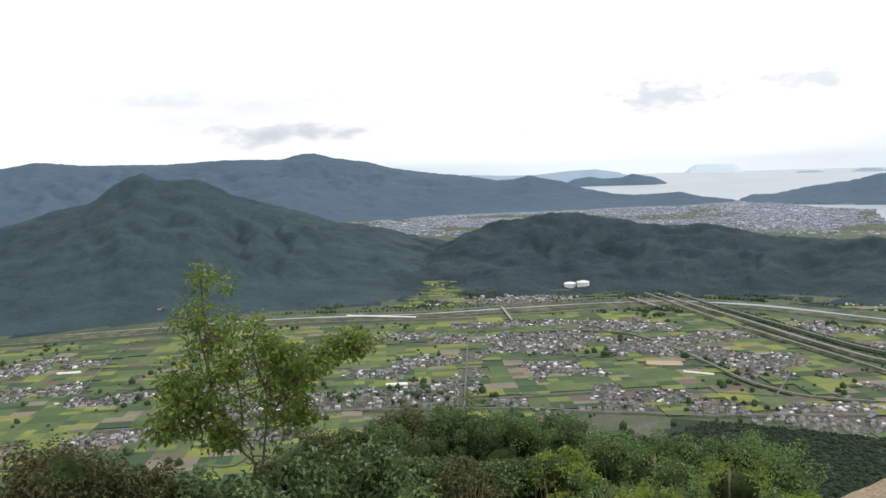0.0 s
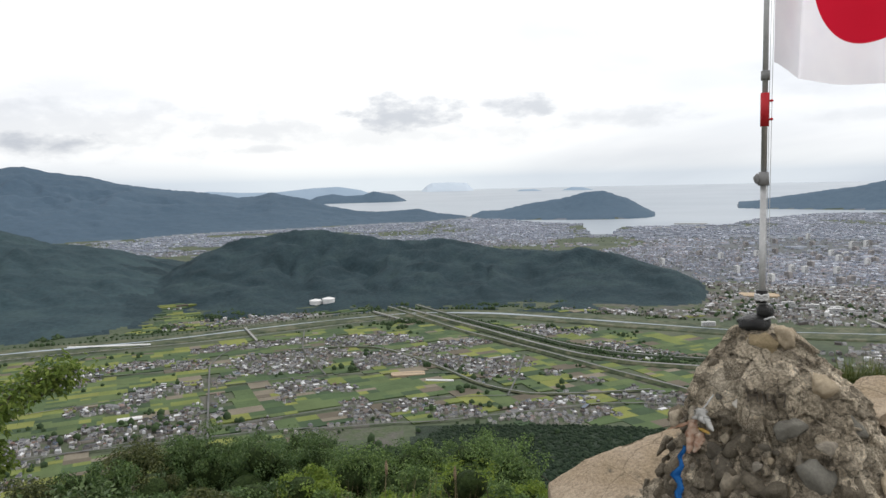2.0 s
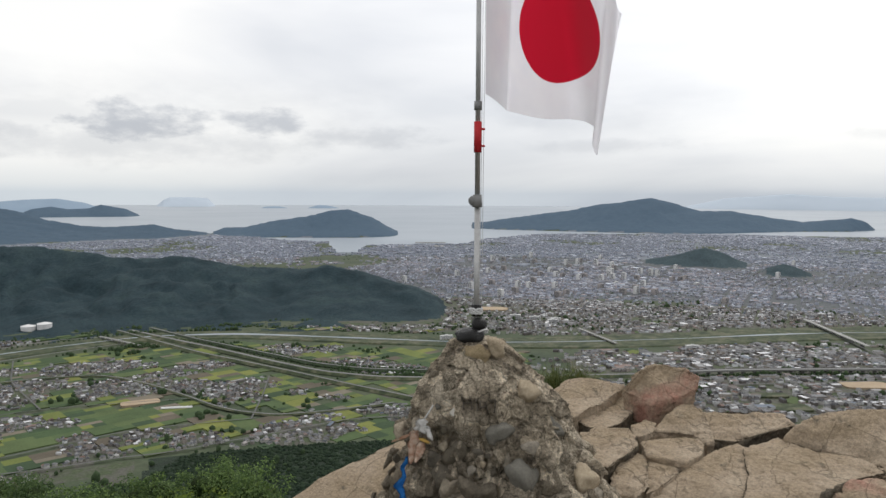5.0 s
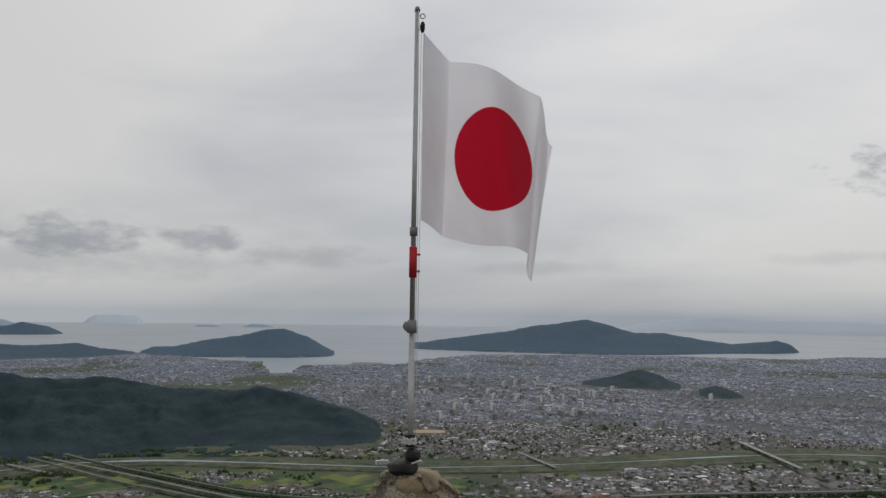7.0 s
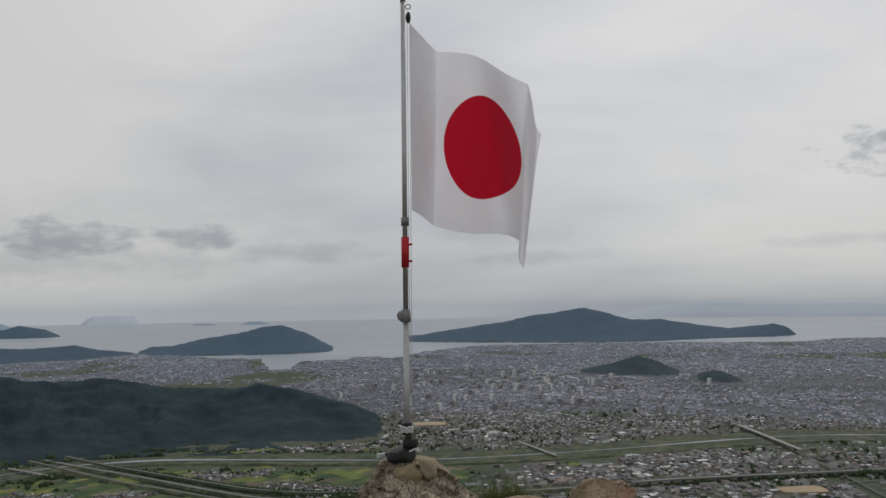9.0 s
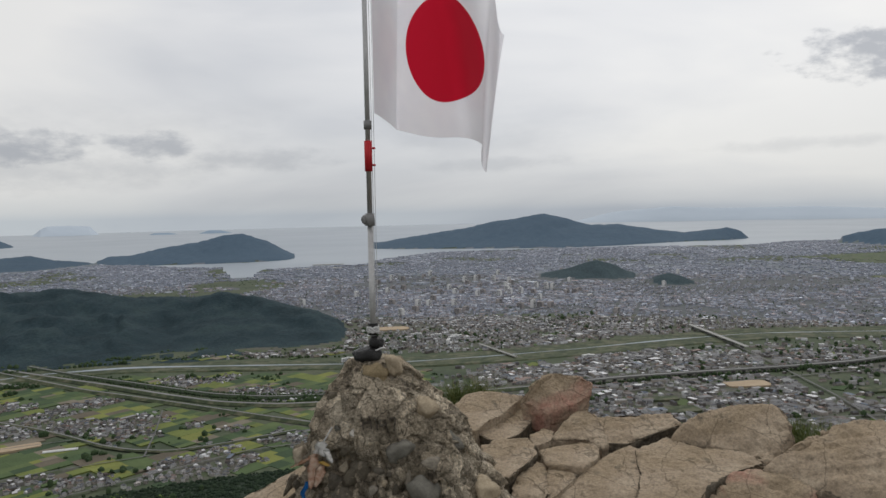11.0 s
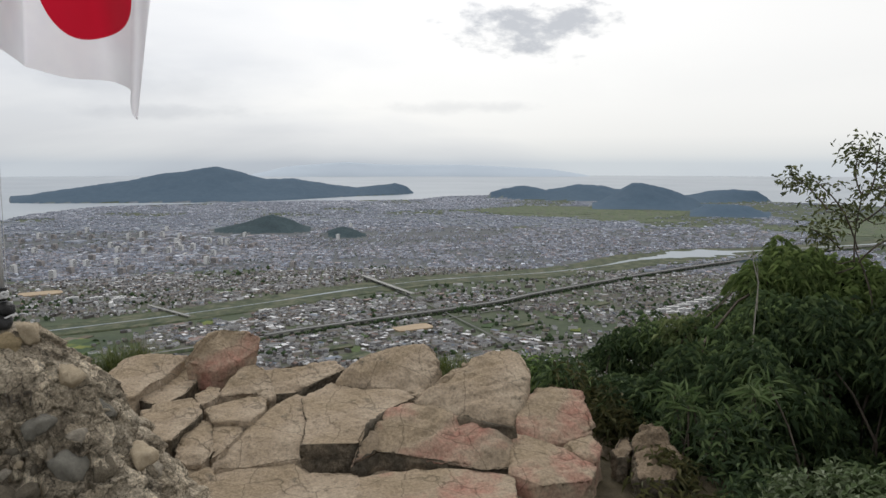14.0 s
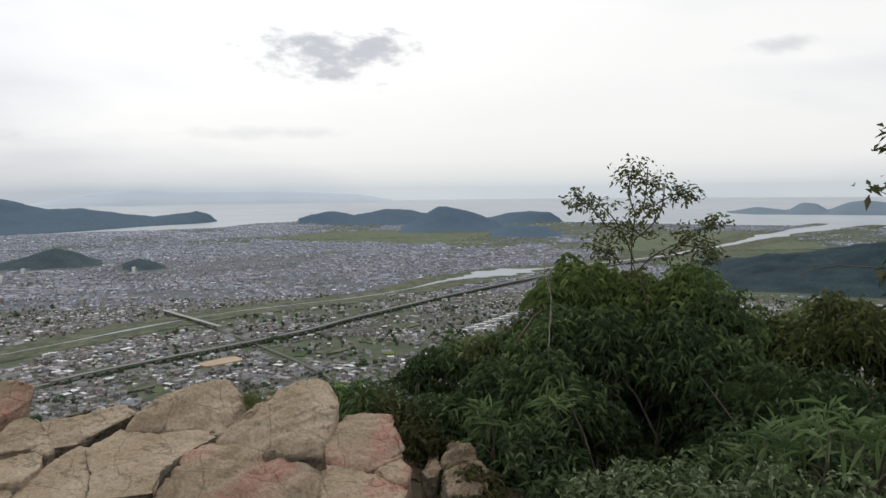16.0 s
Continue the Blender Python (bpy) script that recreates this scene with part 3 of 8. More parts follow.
def ground_z(x, y):
    """The land's height, for things that stand on it."""
    az = np.degrees(np.arctan2(x, y))
    az = np.where(az < -42, az + 360, az)
    r = np.hypot(x, y)
    i = np.clip(np.searchsorted(az_deg, az) - 1, 0, len(az_deg) - 2)
    j = np.clip(np.searchsorted(radii, r) - 1, 0, len(radii) - 2)
    u = np.clip((az - az_deg[i]) / (az_deg[i + 1] - az_deg[i]), 0, 1)
    v = np.clip((r - radii[j]) / (radii[j + 1] - radii[j]), 0, 1)
    return (GZ[i, j] * (1 - u) + GZ[i + 1, j] * u) * (1 - v) + (GZ[i, j + 1] * (1 - u) + GZ[i + 1, j + 1] * u) * v


def hill_at(x, y):
    az = np.degrees(np.arctan2(x, y))
    r = np.hypot(x, y)
    i = np.clip(np.searchsorted(az_deg, az) - 1, 0, len(az_deg) - 2)
    j = np.clip(np.searchsorted(radii, r) - 1, 0, len(radii) - 2)
    return np.where(az < -42, 99, np.maximum(hill_all[i, j], np.where(own[i, j] > land[i, j] - 0.3, 99, 0)))


# ---- water ----
def water_material():
    m = bpy.data.materials.new("water")
    m.use_nodes = True
    add, join = nodes_of(m.node_tree)
    out = add("ShaderNodeOutputMaterial")
    b = add("ShaderNodeBsdfPrincipled", Roughness=0.35, IOR=1.25)
    co = add("ShaderNodeTexCoord")
    n = add("ShaderNodeTexNoise", Scale=0.004, Detail=5.0)
    join(co, "Object", n, "Vector")
    ramp = add("ShaderNodeValToRGB", ramp=[(0.3, (0.20, 0.24, 0.285)), (0.7, (0.26, 0.30, 0.34))])
    join(n, "Fac", ramp, 0)
    join(ramp, "Color", b, "Base Color")
    w = add("ShaderNodeTexNoise", Scale=0.35, Detail=4.0)
    join(co, "Object", w, "Vector")
    bp = add("ShaderNodeBump", Strength=0.3, Distance=0.3)
    join(w, "Fac", bp, "Height")
    join(bp, "Normal", b, "Normal")
    join(b, 0, out, "Surface")
    return m


MAT["water"] = water_material()
sheet = bmesh.new()
ring = np.radians(np.arange(-50, 131, 2.0))
inner = [sheet.verts.new((980 * math.sin(t), 980 * math.cos(t), SEA)) for t in ring]
outer = [sheet.verts.new((4960 * math.sin(t), 4960 * math.cos(t), SEA)) for t in ring]
for k in range(len(ring) - 1):
    sheet.faces.new((inner[k], outer[k], outer[k + 1], inner[k + 1]))
tagged(part("sea", sheet, MAT["water"]), "calm pale grey sea under an overcast sky", "sea", kind="structure")


def ribbon(points, widths, z, cross=None):
    """A flat strip along a smoothed line on the plain."""
    pts = np.array(points, float)
    t = np.arange(len(pts))
    fine_t = np.linspace(0, len(pts) - 1, len(pts) * 8)
    sm = np.stack([np.interp(fine_t, t, pts[:, k]) for k in (0, 1)], -1)
    for _ in range(5):
        sm[1:-1] = (sm[:-2] + sm[1:-1] * 2 + sm[2:]) / 4
    wd = np.interp(fine_t, t, np.broadcast_to(widths, len(pts)))
    d = np.gradient(sm, axis=0)
    d /= np.linalg.norm(d, axis=1, keepdims=True)
    nrm = np.stack([-d[:, 1], d[:, 0]], -1)
    return sm, nrm, wd


def strip(name, points, widths, z, mat, label, category, lift=0.0):
    sm, nrm, wd = ribbon(points, widths, z)
    if category == "river":
        # shallows and gravel bars narrow the stream
        wd = wd * (0.3 + 1.4 * fractal(np.arange(len(wd)) / 3.0, np.zeros(len(wd)), 2, 12))
    bm = bmesh.new()
    rows = []
    for p, q, w in zip(sm, nrm, wd):
        a, b = p + q * w / 2, p - q * w / 2
        row = [bm.verts.new((*a, z)), bm.verts.new((*b, z))]
        if lift:
            row += [bm.verts.new((*(b - q * lift * 1.5), z - lift)), bm.verts.new((*(a + q * lift * 1.5), z - lift))]
        rows.append(row)
    for r0, r1 in zip(rows[:-1], rows[1:]):
        bm.faces.new((r0[0], r0[1], r1[1], r1[0]))
        if lift:
            bm.faces.new((r0[1], r0[2], r1[2], r1[1]))
            bm.faces.new((r0[3], r0[0], r1[0], r1[3]))
    bmesh.ops.recalc_face_normals(bm, faces=bm.faces)
    return tagged(part(name, bm, mat), label, category, kind="structure")


MAT["bank"] = material("river_grass", [(0.36, (0.025, 0.037, 0.021)), (0.5, (0.055, 0.069, 0.035)), (0.62, (0.10, 0.10, 0.065))], 0.16, fine=0.4, fine_scale=0.5)
MAT["verge"] = material("wooded_verge", [(0.3, (0.02, 0.03, 0.018)), (0.7, (0.038, 0.052, 0.03))], 0.3, fine=0.4, fine_scale=1.2)
MAT["lane"] = material("lane_asphalt", [(0.3, (0.085, 0.087, 0.087)), (0.7, (0.125, 0.125, 0.122))], 0.1, fine=0.25, fine_scale=0.9)
MAT["asphalt"] = material("road_asphalt", [(0.3, (0.15, 0.152, 0.152)), (0.7, (0.20, 0.20, 0.198))], 0.05, fine=0.2, fine_scale=0.7)
MAT["concrete"] = material("concrete", [(0.3, (0.13, 0.13, 0.125)), (0.7, (0.19, 0.19, 0.18))], 0.2, fine=0.2, fine_scale=2.0)
RIVER = [(-420, 330), (-240, 362), (-190, 376), (-107, 398), (-33, 400), (19, 412), (63, 420), (110, 423), (154, 401), (202, 352), (248, 304), (300, 272), (350, 247), (405, 224), (462, 193), (528, 122), (579, 91), (617, 76), (640, 62), (662, 44), (690, 26), (710, 6), (722, -14), (765, -60), (840, -140), (955, -222), (1037, -276), (1158, -348), (1279, -429), (1520, -620)]
strip("river_bank", RIVER, [22] * 11 + [30, 32, 34, 36, 40, 46, 54, 70, 84, 80, 60, 46, 46, 50, 70, 80, 100, 120, 130], PLAIN + 0.62, MAT["bank"], "grassy green flood banks of the river", "river bank", lift=0.6)
strip("river", RIVER, [1.2, 1.2, 1, 2, 3, 1.8, 1, 2, 3.6, 2.6, 1.2, 1.8, 0.9, 2.2, 1.2, 2.0, 2.6, 4, 12, 34, 46, 36, 4, 3, 5, 14, 20, 30, 44, 70], PLAIN + 0.72, MAT["water"], "pale shallow river crossing the plain", "river")
EXPRESSWAY = [(106, 445), (118, 403), (128.5, 369), (140, 325), (150, 293), (165, 270), (188, 252), (225, 230), (281, 196), (300, 186), (333, 164), (368, 140), (401, 120), (429, 110), (523, 64), (612, 14), (720, -60), (860, -170)]
MAIN_ROAD = [(100, 448), (110, 402), (119, 361), (129, 332), (141, 294), (150, 263), (158, 239), (172, 196)]
SLIP_EAST = [(117.6, 446), (128, 400), (142.5, 351), (155, 309), (169, 285), (192, 266), (226, 242)]
BYPASS = [(30, 354), (51, 351), (67, 345), (75, 334), (83, 313), (89, 289), (93, 269), (98, 257), (107, 245), (124, 239), (150, 234)]
FOOT_ROAD = [(-60, 240), (15, 239), (33, 234), (51, 232), (64, 228), (97, 227), (126, 226), (152, 214)]
VILLAGE_ROAD = [(-6.2, 200), (-6.1, 246), (-6, 298.5), (-5.9, 336.6), (0, 358.8), (16.2, 379.9)]
CROSS_ROAD = [(457, 236), (392, 166), (354, 130), (326.7, 104.3), (270, 60)]
strip("embankment", EXPRESSWAY[:9], 3.0, PLAIN + 1.2, MAT["bank"], "grassy embankment that carries the expressway", "embankment", lift=0.9)
strip("expressway", EXPRESSWAY[:9], 1.7, PLAIN + 1.26, MAT["asphalt"], "grey expressway on a grassy embankment", "road")
strip("embankment", MAIN_ROAD, 1.9, PLAIN + 1.2, MAT["bank"], "grassy embankment under the main road", "embankment", lift=0.9)
strip("main_road", MAIN_ROAD, 0.9, PLAIN + 1.26, MAT["asphalt"], "straight grey main road on a grassy bank", "road")
strip("embankment", SLIP_EAST, 2.2, PLAIN + 1.2, MAT["verge"], "wooded embankment under a slip road", "embankment", lift=0.9)
strip("slip_road", SLIP_EAST, 0.9, PLAIN + 1.26, MAT["asphalt"], "grey slip road beside the expressway", "road")
strip("embankment", BYPASS, 1.2, PLAIN + 0.8, MAT["bank"], "low grassy bank under the bypass road", "embankment", lift=0.4)
strip("bypass_road", BYPASS, 0.7, PLAIN + 0.86, MAT["asphalt"], "grey bypass road on a low bank", "road")
strip("foot_road", FOOT_ROAD, 0.8, PLAIN + 0.78, MAT["lane"], "grey road along the foot of the slope", "road")
strip("village_road", VILLAGE_ROAD, 0.7, PLAIN + 0.74, MAT["lane"], "straight grey village road between fields", "road")
strip("cross_road", CROSS_ROAD, 1.0, PLAIN + 0.95, MAT["lane"], "grey main road that crosses the river", "road")
strip("river_road", [(-420, 314), (-240, 346), (-107, 384), (0, 388), (63, 404), (93, 408)], 0.9, PLAIN + 0.9, MAT["asphalt"], "grey road on the river bank", "road")
strip("river_road", [(-5.8, 412), (11.3, 421), (39.3, 430), (68.5, 438), (86.5, 433)], 0.9, PLAIN + 0.9, MAT["asphalt"], "grey road on the far river bank", "road")
LANES = [[(-150, 262), (-60, 290), (-6, 300), (40, 302), (88, 285)], [(-200, 310), (-90, 338), (-6, 330), (52, 346)], [(-120, 224), (-6, 248), (60, 258), (100, 246)], [(40, 300), (36, 352), (42, 396)], [(-70, 292), (-76, 340), (-60, 380)], [(-150, 262), (-165, 318), (-170, 360)], [(128, 300), (112, 270), (98, 246)]]
for line in LANES:
    strip("field_lane", line, 0.6, PLAIN + 0.7, MAT["lane"], "narrow grey lane between rice fields", "road")


def arc(points):
    """A street given by bearing and distance."""
    return [(r * math.sin(radians(b)), r * math.cos(radians(b))) for b, r in points]


AVENUES = [arc([(38, 640), (50, 615), (62, 650), (74, 700), (86, 760)]), arc([(36, 800), (46, 770), (58, 745), (70, 790), (82, 880)]), arc([(34, 960), (48, 930), (60, 980), (72, 1020)]), arc([(40, 1150), (54, 1120), (68, 1200), (80, 1180)]), arc([(58, 330), (66, 360), (76, 420), (88, 520)]), arc([(62, 280), (72, 310), (84, 360)])]
for line in AVENUES:
    strip("avenue", line, 1.2, PLAIN + 0.72, MAT["lane"], "long grey avenue through the town", "road")


def near_line(x, y, pts, reach):
    hit = np.zeros(np.shape(x), bool)
    for (ax, ay), (bx, by) in zip(pts[:-1], pts[1:]):
        dx, dy = bx - ax, by - ay
        t = np.clip(((x - ax) * dx + (y - ay) * dy) / (dx * dx + dy * dy), 0, 1)
        hit |= np.hypot(x - ax - t * dx, y - ay - t * dy) < reach
    return hit


OPEN_LOTS = [(326, 142, 11), (330, 392, 12), (278, 157, 7), (268, 143, 8), (72, 290, 7), (352, 96, 9), (420, 70, 10)]


def keep_clear(x, y):
    return np.any([np.hypot(x - a, y - b) < r for a, b, r in OPEN_LOTS], axis=0) | near_line(x, y, RIVER[:16], 21) | near_line(x, y, RIVER[16:], 28) | near_line(x, y, EXPRESSWAY, 6) | near_line(x, y, MAIN_ROAD, 3) | near_line(x, y, SLIP_EAST, 4) | near_line(x, y, BYPASS, 2) | near_line(x, y, FOOT_ROAD, 2) | near_line(x, y, VILLAGE_ROAD, 2) | near_line(x, y, CROSS_ROAD, 3) | np.any([near_line(x, y, line, 1.2) for line in LANES], axis=0) | np.any([near_line(x, y, line, 2.4) for line in AVENUES], axis=0)


# ---- distant islands ----
def isle(name, bearings, lifts, r, depth, mat, label, seed):
    """A wooded island: crest over a foot in front and behind, all in the round."""
    fine_b = np.linspace(bearings[0], bearings[-1], 60)
    crest = 1.6 + r * np.tan(np.radians(np.interp(fine_b, bearings, lifts)))
    end = np.clip(np.minimum(fine_b - bearings[0], bearings[-1] - fine_b) / (0.12 * (bearings[-1] - bearings[0])), 0, 1) ** 0.6
    steps = np.concatenate([np.linspace(-1, 0, 9), np.linspace(0.15, 1, 6)])
    v = []
    for t in steps:
        k = (1 - abs(t)) ** 0.8
        rr = r + depth * t * (0.35 + 0.65 * end)
        rough = 1 + 0.25 * (fractal(fine_b * 3 + t * 4, t * 3 + fine_b, 3, seed) - 0.5) * (abs(t) > 0.01)
        z = SEA - 0.5 + np.maximum(crest - SEA, 0) * k * end * rough
        v.append(np.stack([rr * np.sin(np.radians(fine_b)), rr * np.cos(np.radians(fine_b)), z], -1))
    v = np.concatenate(v)
    n = len(fine_b)
    idx = np.arange(len(v)).reshape(len(steps), n)
    f = np.stack([idx[:-1, :-1], idx[:-1, 1:], idx[1:, 1:], idx[1:, :-1]], -1).reshape(-1, 4)
    return tagged(new(name, raw_mesh(name, v, f, [MAT[mat]], smooth=True)), label, "island", "islands of the bay")


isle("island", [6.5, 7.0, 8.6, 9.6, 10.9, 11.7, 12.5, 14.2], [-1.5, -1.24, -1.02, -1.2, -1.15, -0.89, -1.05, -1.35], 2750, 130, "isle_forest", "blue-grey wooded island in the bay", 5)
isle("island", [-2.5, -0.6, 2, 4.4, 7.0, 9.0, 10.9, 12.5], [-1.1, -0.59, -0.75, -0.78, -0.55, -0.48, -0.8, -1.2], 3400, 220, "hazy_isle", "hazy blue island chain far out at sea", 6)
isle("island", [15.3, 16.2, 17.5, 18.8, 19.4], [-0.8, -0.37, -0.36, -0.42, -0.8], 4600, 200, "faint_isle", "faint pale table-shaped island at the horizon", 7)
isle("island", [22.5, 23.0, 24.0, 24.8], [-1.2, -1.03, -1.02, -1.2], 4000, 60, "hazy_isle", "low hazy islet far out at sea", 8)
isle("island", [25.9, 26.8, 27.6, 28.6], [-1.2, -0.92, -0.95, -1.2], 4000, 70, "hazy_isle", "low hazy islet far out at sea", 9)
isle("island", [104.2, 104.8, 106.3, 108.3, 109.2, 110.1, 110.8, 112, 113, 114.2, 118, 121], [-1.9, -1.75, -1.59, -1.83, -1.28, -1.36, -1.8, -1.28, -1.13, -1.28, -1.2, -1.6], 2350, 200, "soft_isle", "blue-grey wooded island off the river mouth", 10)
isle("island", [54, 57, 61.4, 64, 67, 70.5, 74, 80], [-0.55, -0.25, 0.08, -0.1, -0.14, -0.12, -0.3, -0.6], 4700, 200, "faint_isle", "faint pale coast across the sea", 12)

# ---- fields of the valley ----
rng = np.random.default_rng(7)


def split_fields(x0, y0, x1, y1, out):
    w, h = x1 - x0, y1 - y0
    limit = rng.uniform(5, 17)
    if max(w, h * 1.6) < limit:
        out.append((x0, y0, x1, y1))
        return
    if w > h * 1.6:
        c = x0 + w * rng.uniform(0.35, 0.65)
        split_fields(x0, y0, c, y1, out)
        split_fields(c, y0, x1, y1, out)
    else:
        c = y0 + h * rng.uniform(0.35, 0.65)
        split_fields(x0, y0, x1, c, out)
        split_fields(x0, c, x1, y1, out)


plots = []
split_fields(-420, 150, 330, 440, plots)
split_fields(900, -500, 1400, 700, plots)
split_fields(-60, 432, 45, 560, plots)
split_fields(220, -250, 800, 260, plots)
P = np.array(plots)
ct, st = math.cos(0.12), math.sin(0.12)


def turned(x, y):
    return x * ct - y * st, x * st + y * ct


mx, my = turned((P[:, 0] + P[:, 2]) / 2, (P[:, 1] + P[:, 3]) / 2)
terrace = (my > 432) & (mx > -36) & (mx < 12) & (fractal(mx / 9, my / 9, 2, 83) > 0.48)
valley = (mx < 210) & (my > 150) & (my < 560)
wooded = (np.hypot(mx, my) < 236) & (np.degrees(np.arctan2(mx, my)) > 7) & (mx < 190)
good = ~wooded & (hill_at(mx, my) < np.where(terrace, 2.5, 0.4)) & ~keep_clear(mx, my) & np.where(valley, built(mx, my) < 0.56, (urban(mx, my) < 0.12) | ((np.hypot(mx, my) < 480) & (rng.random(len(mx)) < 0.035)))
P, mx, my = P[good], mx[good], my[good]
inset = 0.0
corners = []
for ix, iy in ((0, 1), (2, 1), (2, 3), (0, 3)):
    px = P[:, ix] + (inset if ix == 0 else -inset)
    py = P[:, iy] + (inset if iy == 1 else -inset)
    corners.append(np.stack(turned(px, py), -1))
tops = np.stack(corners, 1)
tz = np.maximum(PLAIN + 0.34, np.where(my > 432, ground_z(mx, my) + 0.5, -999))[:, None, None] + np.zeros((len(P), 4, 1)) + rng.uniform(0, 0.04, (len(P), 1, 1))
V = np.concatenate([np.concatenate([tops, tz], 2), np.concatenate([tops, tz - 2.0], 2)], 1).reshape(-1, 3)
base = np.arange(len(P))[:, None] * 8
F = np.concatenate([base + np.array(q) for q in ((0, 1, 2, 3), (0, 4, 5, 1), (1, 5, 6, 2), (2, 6, 7, 3), (3, 7, 4, 0))])
MAT["field"] = material("rice_field", [(0.3, grey(0.8)), (0.7, grey(1.14))], 0.12, fine=0.22, fine_scale=1.6, rough=0.95, island=[(0.0, (0.125, 0.151, 0.043)), (0.16, (0.065, 0.097, 0.041)), (0.34, (0.154, 0.170, 0.047)), (0.43, (0.050, 0.081, 0.036)), (0.58, (0.079, 0.110, 0.045)), (0.74, (0.038, 0.063, 0.032)), (0.88, (0.158, 0.140, 0.108)), (0.93, (0.104, 0.090, 0.068))])
# far fields: a duller, greyer copy with haze mixed into the green
MAT["far_field"] = material("hazed_paddy", [(0.3, grey(0.85)), (0.7, grey(1.1))], 0.05, rough=0.95, island=[(0.0, (0.09, 0.115, 0.062)), (0.3, (0.075, 0.10, 0.06)), (0.6, (0.105, 0.122, 0.075)), (0.85, (0.095, 0.10, 0.08))])
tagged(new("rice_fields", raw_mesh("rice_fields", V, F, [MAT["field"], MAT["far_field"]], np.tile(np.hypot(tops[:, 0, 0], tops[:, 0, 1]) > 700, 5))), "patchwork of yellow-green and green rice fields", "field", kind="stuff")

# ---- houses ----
# town walls and roofs are blued for haze; the far pair is flatter still
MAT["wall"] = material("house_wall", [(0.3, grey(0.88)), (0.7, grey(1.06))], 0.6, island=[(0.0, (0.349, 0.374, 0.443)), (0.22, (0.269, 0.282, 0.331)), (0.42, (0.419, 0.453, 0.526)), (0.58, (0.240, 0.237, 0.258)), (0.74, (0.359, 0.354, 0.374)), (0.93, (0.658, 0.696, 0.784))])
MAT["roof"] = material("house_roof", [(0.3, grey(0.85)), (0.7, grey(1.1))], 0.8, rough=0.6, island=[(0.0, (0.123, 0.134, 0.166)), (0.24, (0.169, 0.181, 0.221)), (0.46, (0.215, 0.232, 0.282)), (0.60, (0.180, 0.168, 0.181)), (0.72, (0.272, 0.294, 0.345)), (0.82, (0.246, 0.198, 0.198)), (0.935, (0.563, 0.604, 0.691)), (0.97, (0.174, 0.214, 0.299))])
MAT["far_wall"] = material("hazed_wall", [(0.3, grey(0.9)), (0.7, grey(1.06))], 0.6, island=[(0.0, (0.248, 0.276, 0.335)), (0.3, (0.214, 0.236, 0.286)), (0.55, (0.293, 0.322, 0.384)), (0.75, (0.237, 0.244, 0.283)), (0.92, (0.518, 0.552, 0.634))])
MAT["far_roof"] = material("hazed_roof", [(0.3, grey(0.9)), (0.7, grey(1.06))], 0.8, rough=0.6, island=[(0.0, (0.169, 0.190, 0.234)), (0.3, (0.194, 0.214, 0.262)), (0.55, (0.225, 0.247, 0.302)), (0.72, (0.203, 0.198, 0.224)), (0.84, (0.259, 0.276, 0.327)), (0.93, (0.507, 0.540, 0.622))])
MAT["near_wall"] = material("suburb_wall", [(0.3, grey(0.85)), (0.7, grey(1.06))], 0.6, island=[(0.0, (0.42, 0.41, 0.405)), (0.2, (0.213, 0.2, 0.19)), (0.38, (0.45, 0.45, 0.455)), (0.56, (0.116, 0.106, 0.1)), (0.7, (0.34, 0.31, 0.28)), (0.91, (0.66, 0.67, 0.685))])
MAT["near_roof"] = material("suburb_roof", [(0.3, grey(0.8)), (0.7, grey(1.12))], 1.2, rough=0.55, island=[(0.0, (0.05, 0.052, 0.058)), (0.28, (0.085, 0.087, 0.095)), (0.46, (0.13, 0.132, 0.14)), (0.60, (0.085, 0.067, 0.06)), (0.70, (0.21, 0.21, 0.215)), (0.79, (0.155, 0.1, 0.082)), (0.84, (0.52, 0.525, 0.54)), (0.96, (0.09, 0.115, 0.155))])
MAT["house_wall"] = material("plaster_wall", [(0.3, grey(0.85)), (0.7, grey(1.06))], 2.0, thing=[(0.0, (0.5, 0.49, 0.47)), (0.4, (0.3, 0.28, 0.25)), (0.7, (0.6, 0.6, 0.58)), (1.0, (0.2, 0.18, 0.16))])
MAT["house_roof"] = material("tile_roof", [(0.3, grey(0.85)), (0.7, grey(1.1))], 3.0, rough=0.5, thing=[(0.0, (0.05, 0.053, 0.06)), (0.45, (0.11, 0.115, 0.125)), (0.75, (0.20, 0.20, 0.205)), (0.9, (0.16, 0.10, 0.08)), (1.0, (0.4, 0.4, 0.4))])


def house_arrays(x, y, z, w, d, h, roof, turn, pitched):
    """Boxes with a pitched or flat roof: eight wall corners and two ridge ends each."""
    n = len(x)
    cx, sx = np.cos(turn), np.sin(turn)
    loc = np.zeros((n, 10, 3))
    for k, (a, b, top) in enumerate(((-1, -1, 0), (1, -1, 0), (1, 1, 0), (-1, 1, 0), (-1, -1, 1), (1, -1, 1), (1, 1, 1), (-1, 1, 1))):
        loc[:, k] = np.stack([a * w / 2, b * d / 2, np.where(top, h, -0.8 * np.ones(n))], -1)
    loc[:, 8] = np.stack([-w * 0.36, np.zeros(n), h + roof * pitched], -1)
    loc[:, 9] = np.stack([w * 0.36, np.zeros(n), h + roof * pitched], -1)
    out = np.empty_like(loc)
    out[..., 0] = loc[..., 0] * cx[:, None] - loc[..., 1] * sx[:, None] + x[:, None]
    out[..., 1] = loc[..., 0] * sx[:, None] + loc[..., 1] * cx[:, None] + y[:, None]
    out[..., 2] = loc[..., 2] + z[:, None]
    return out


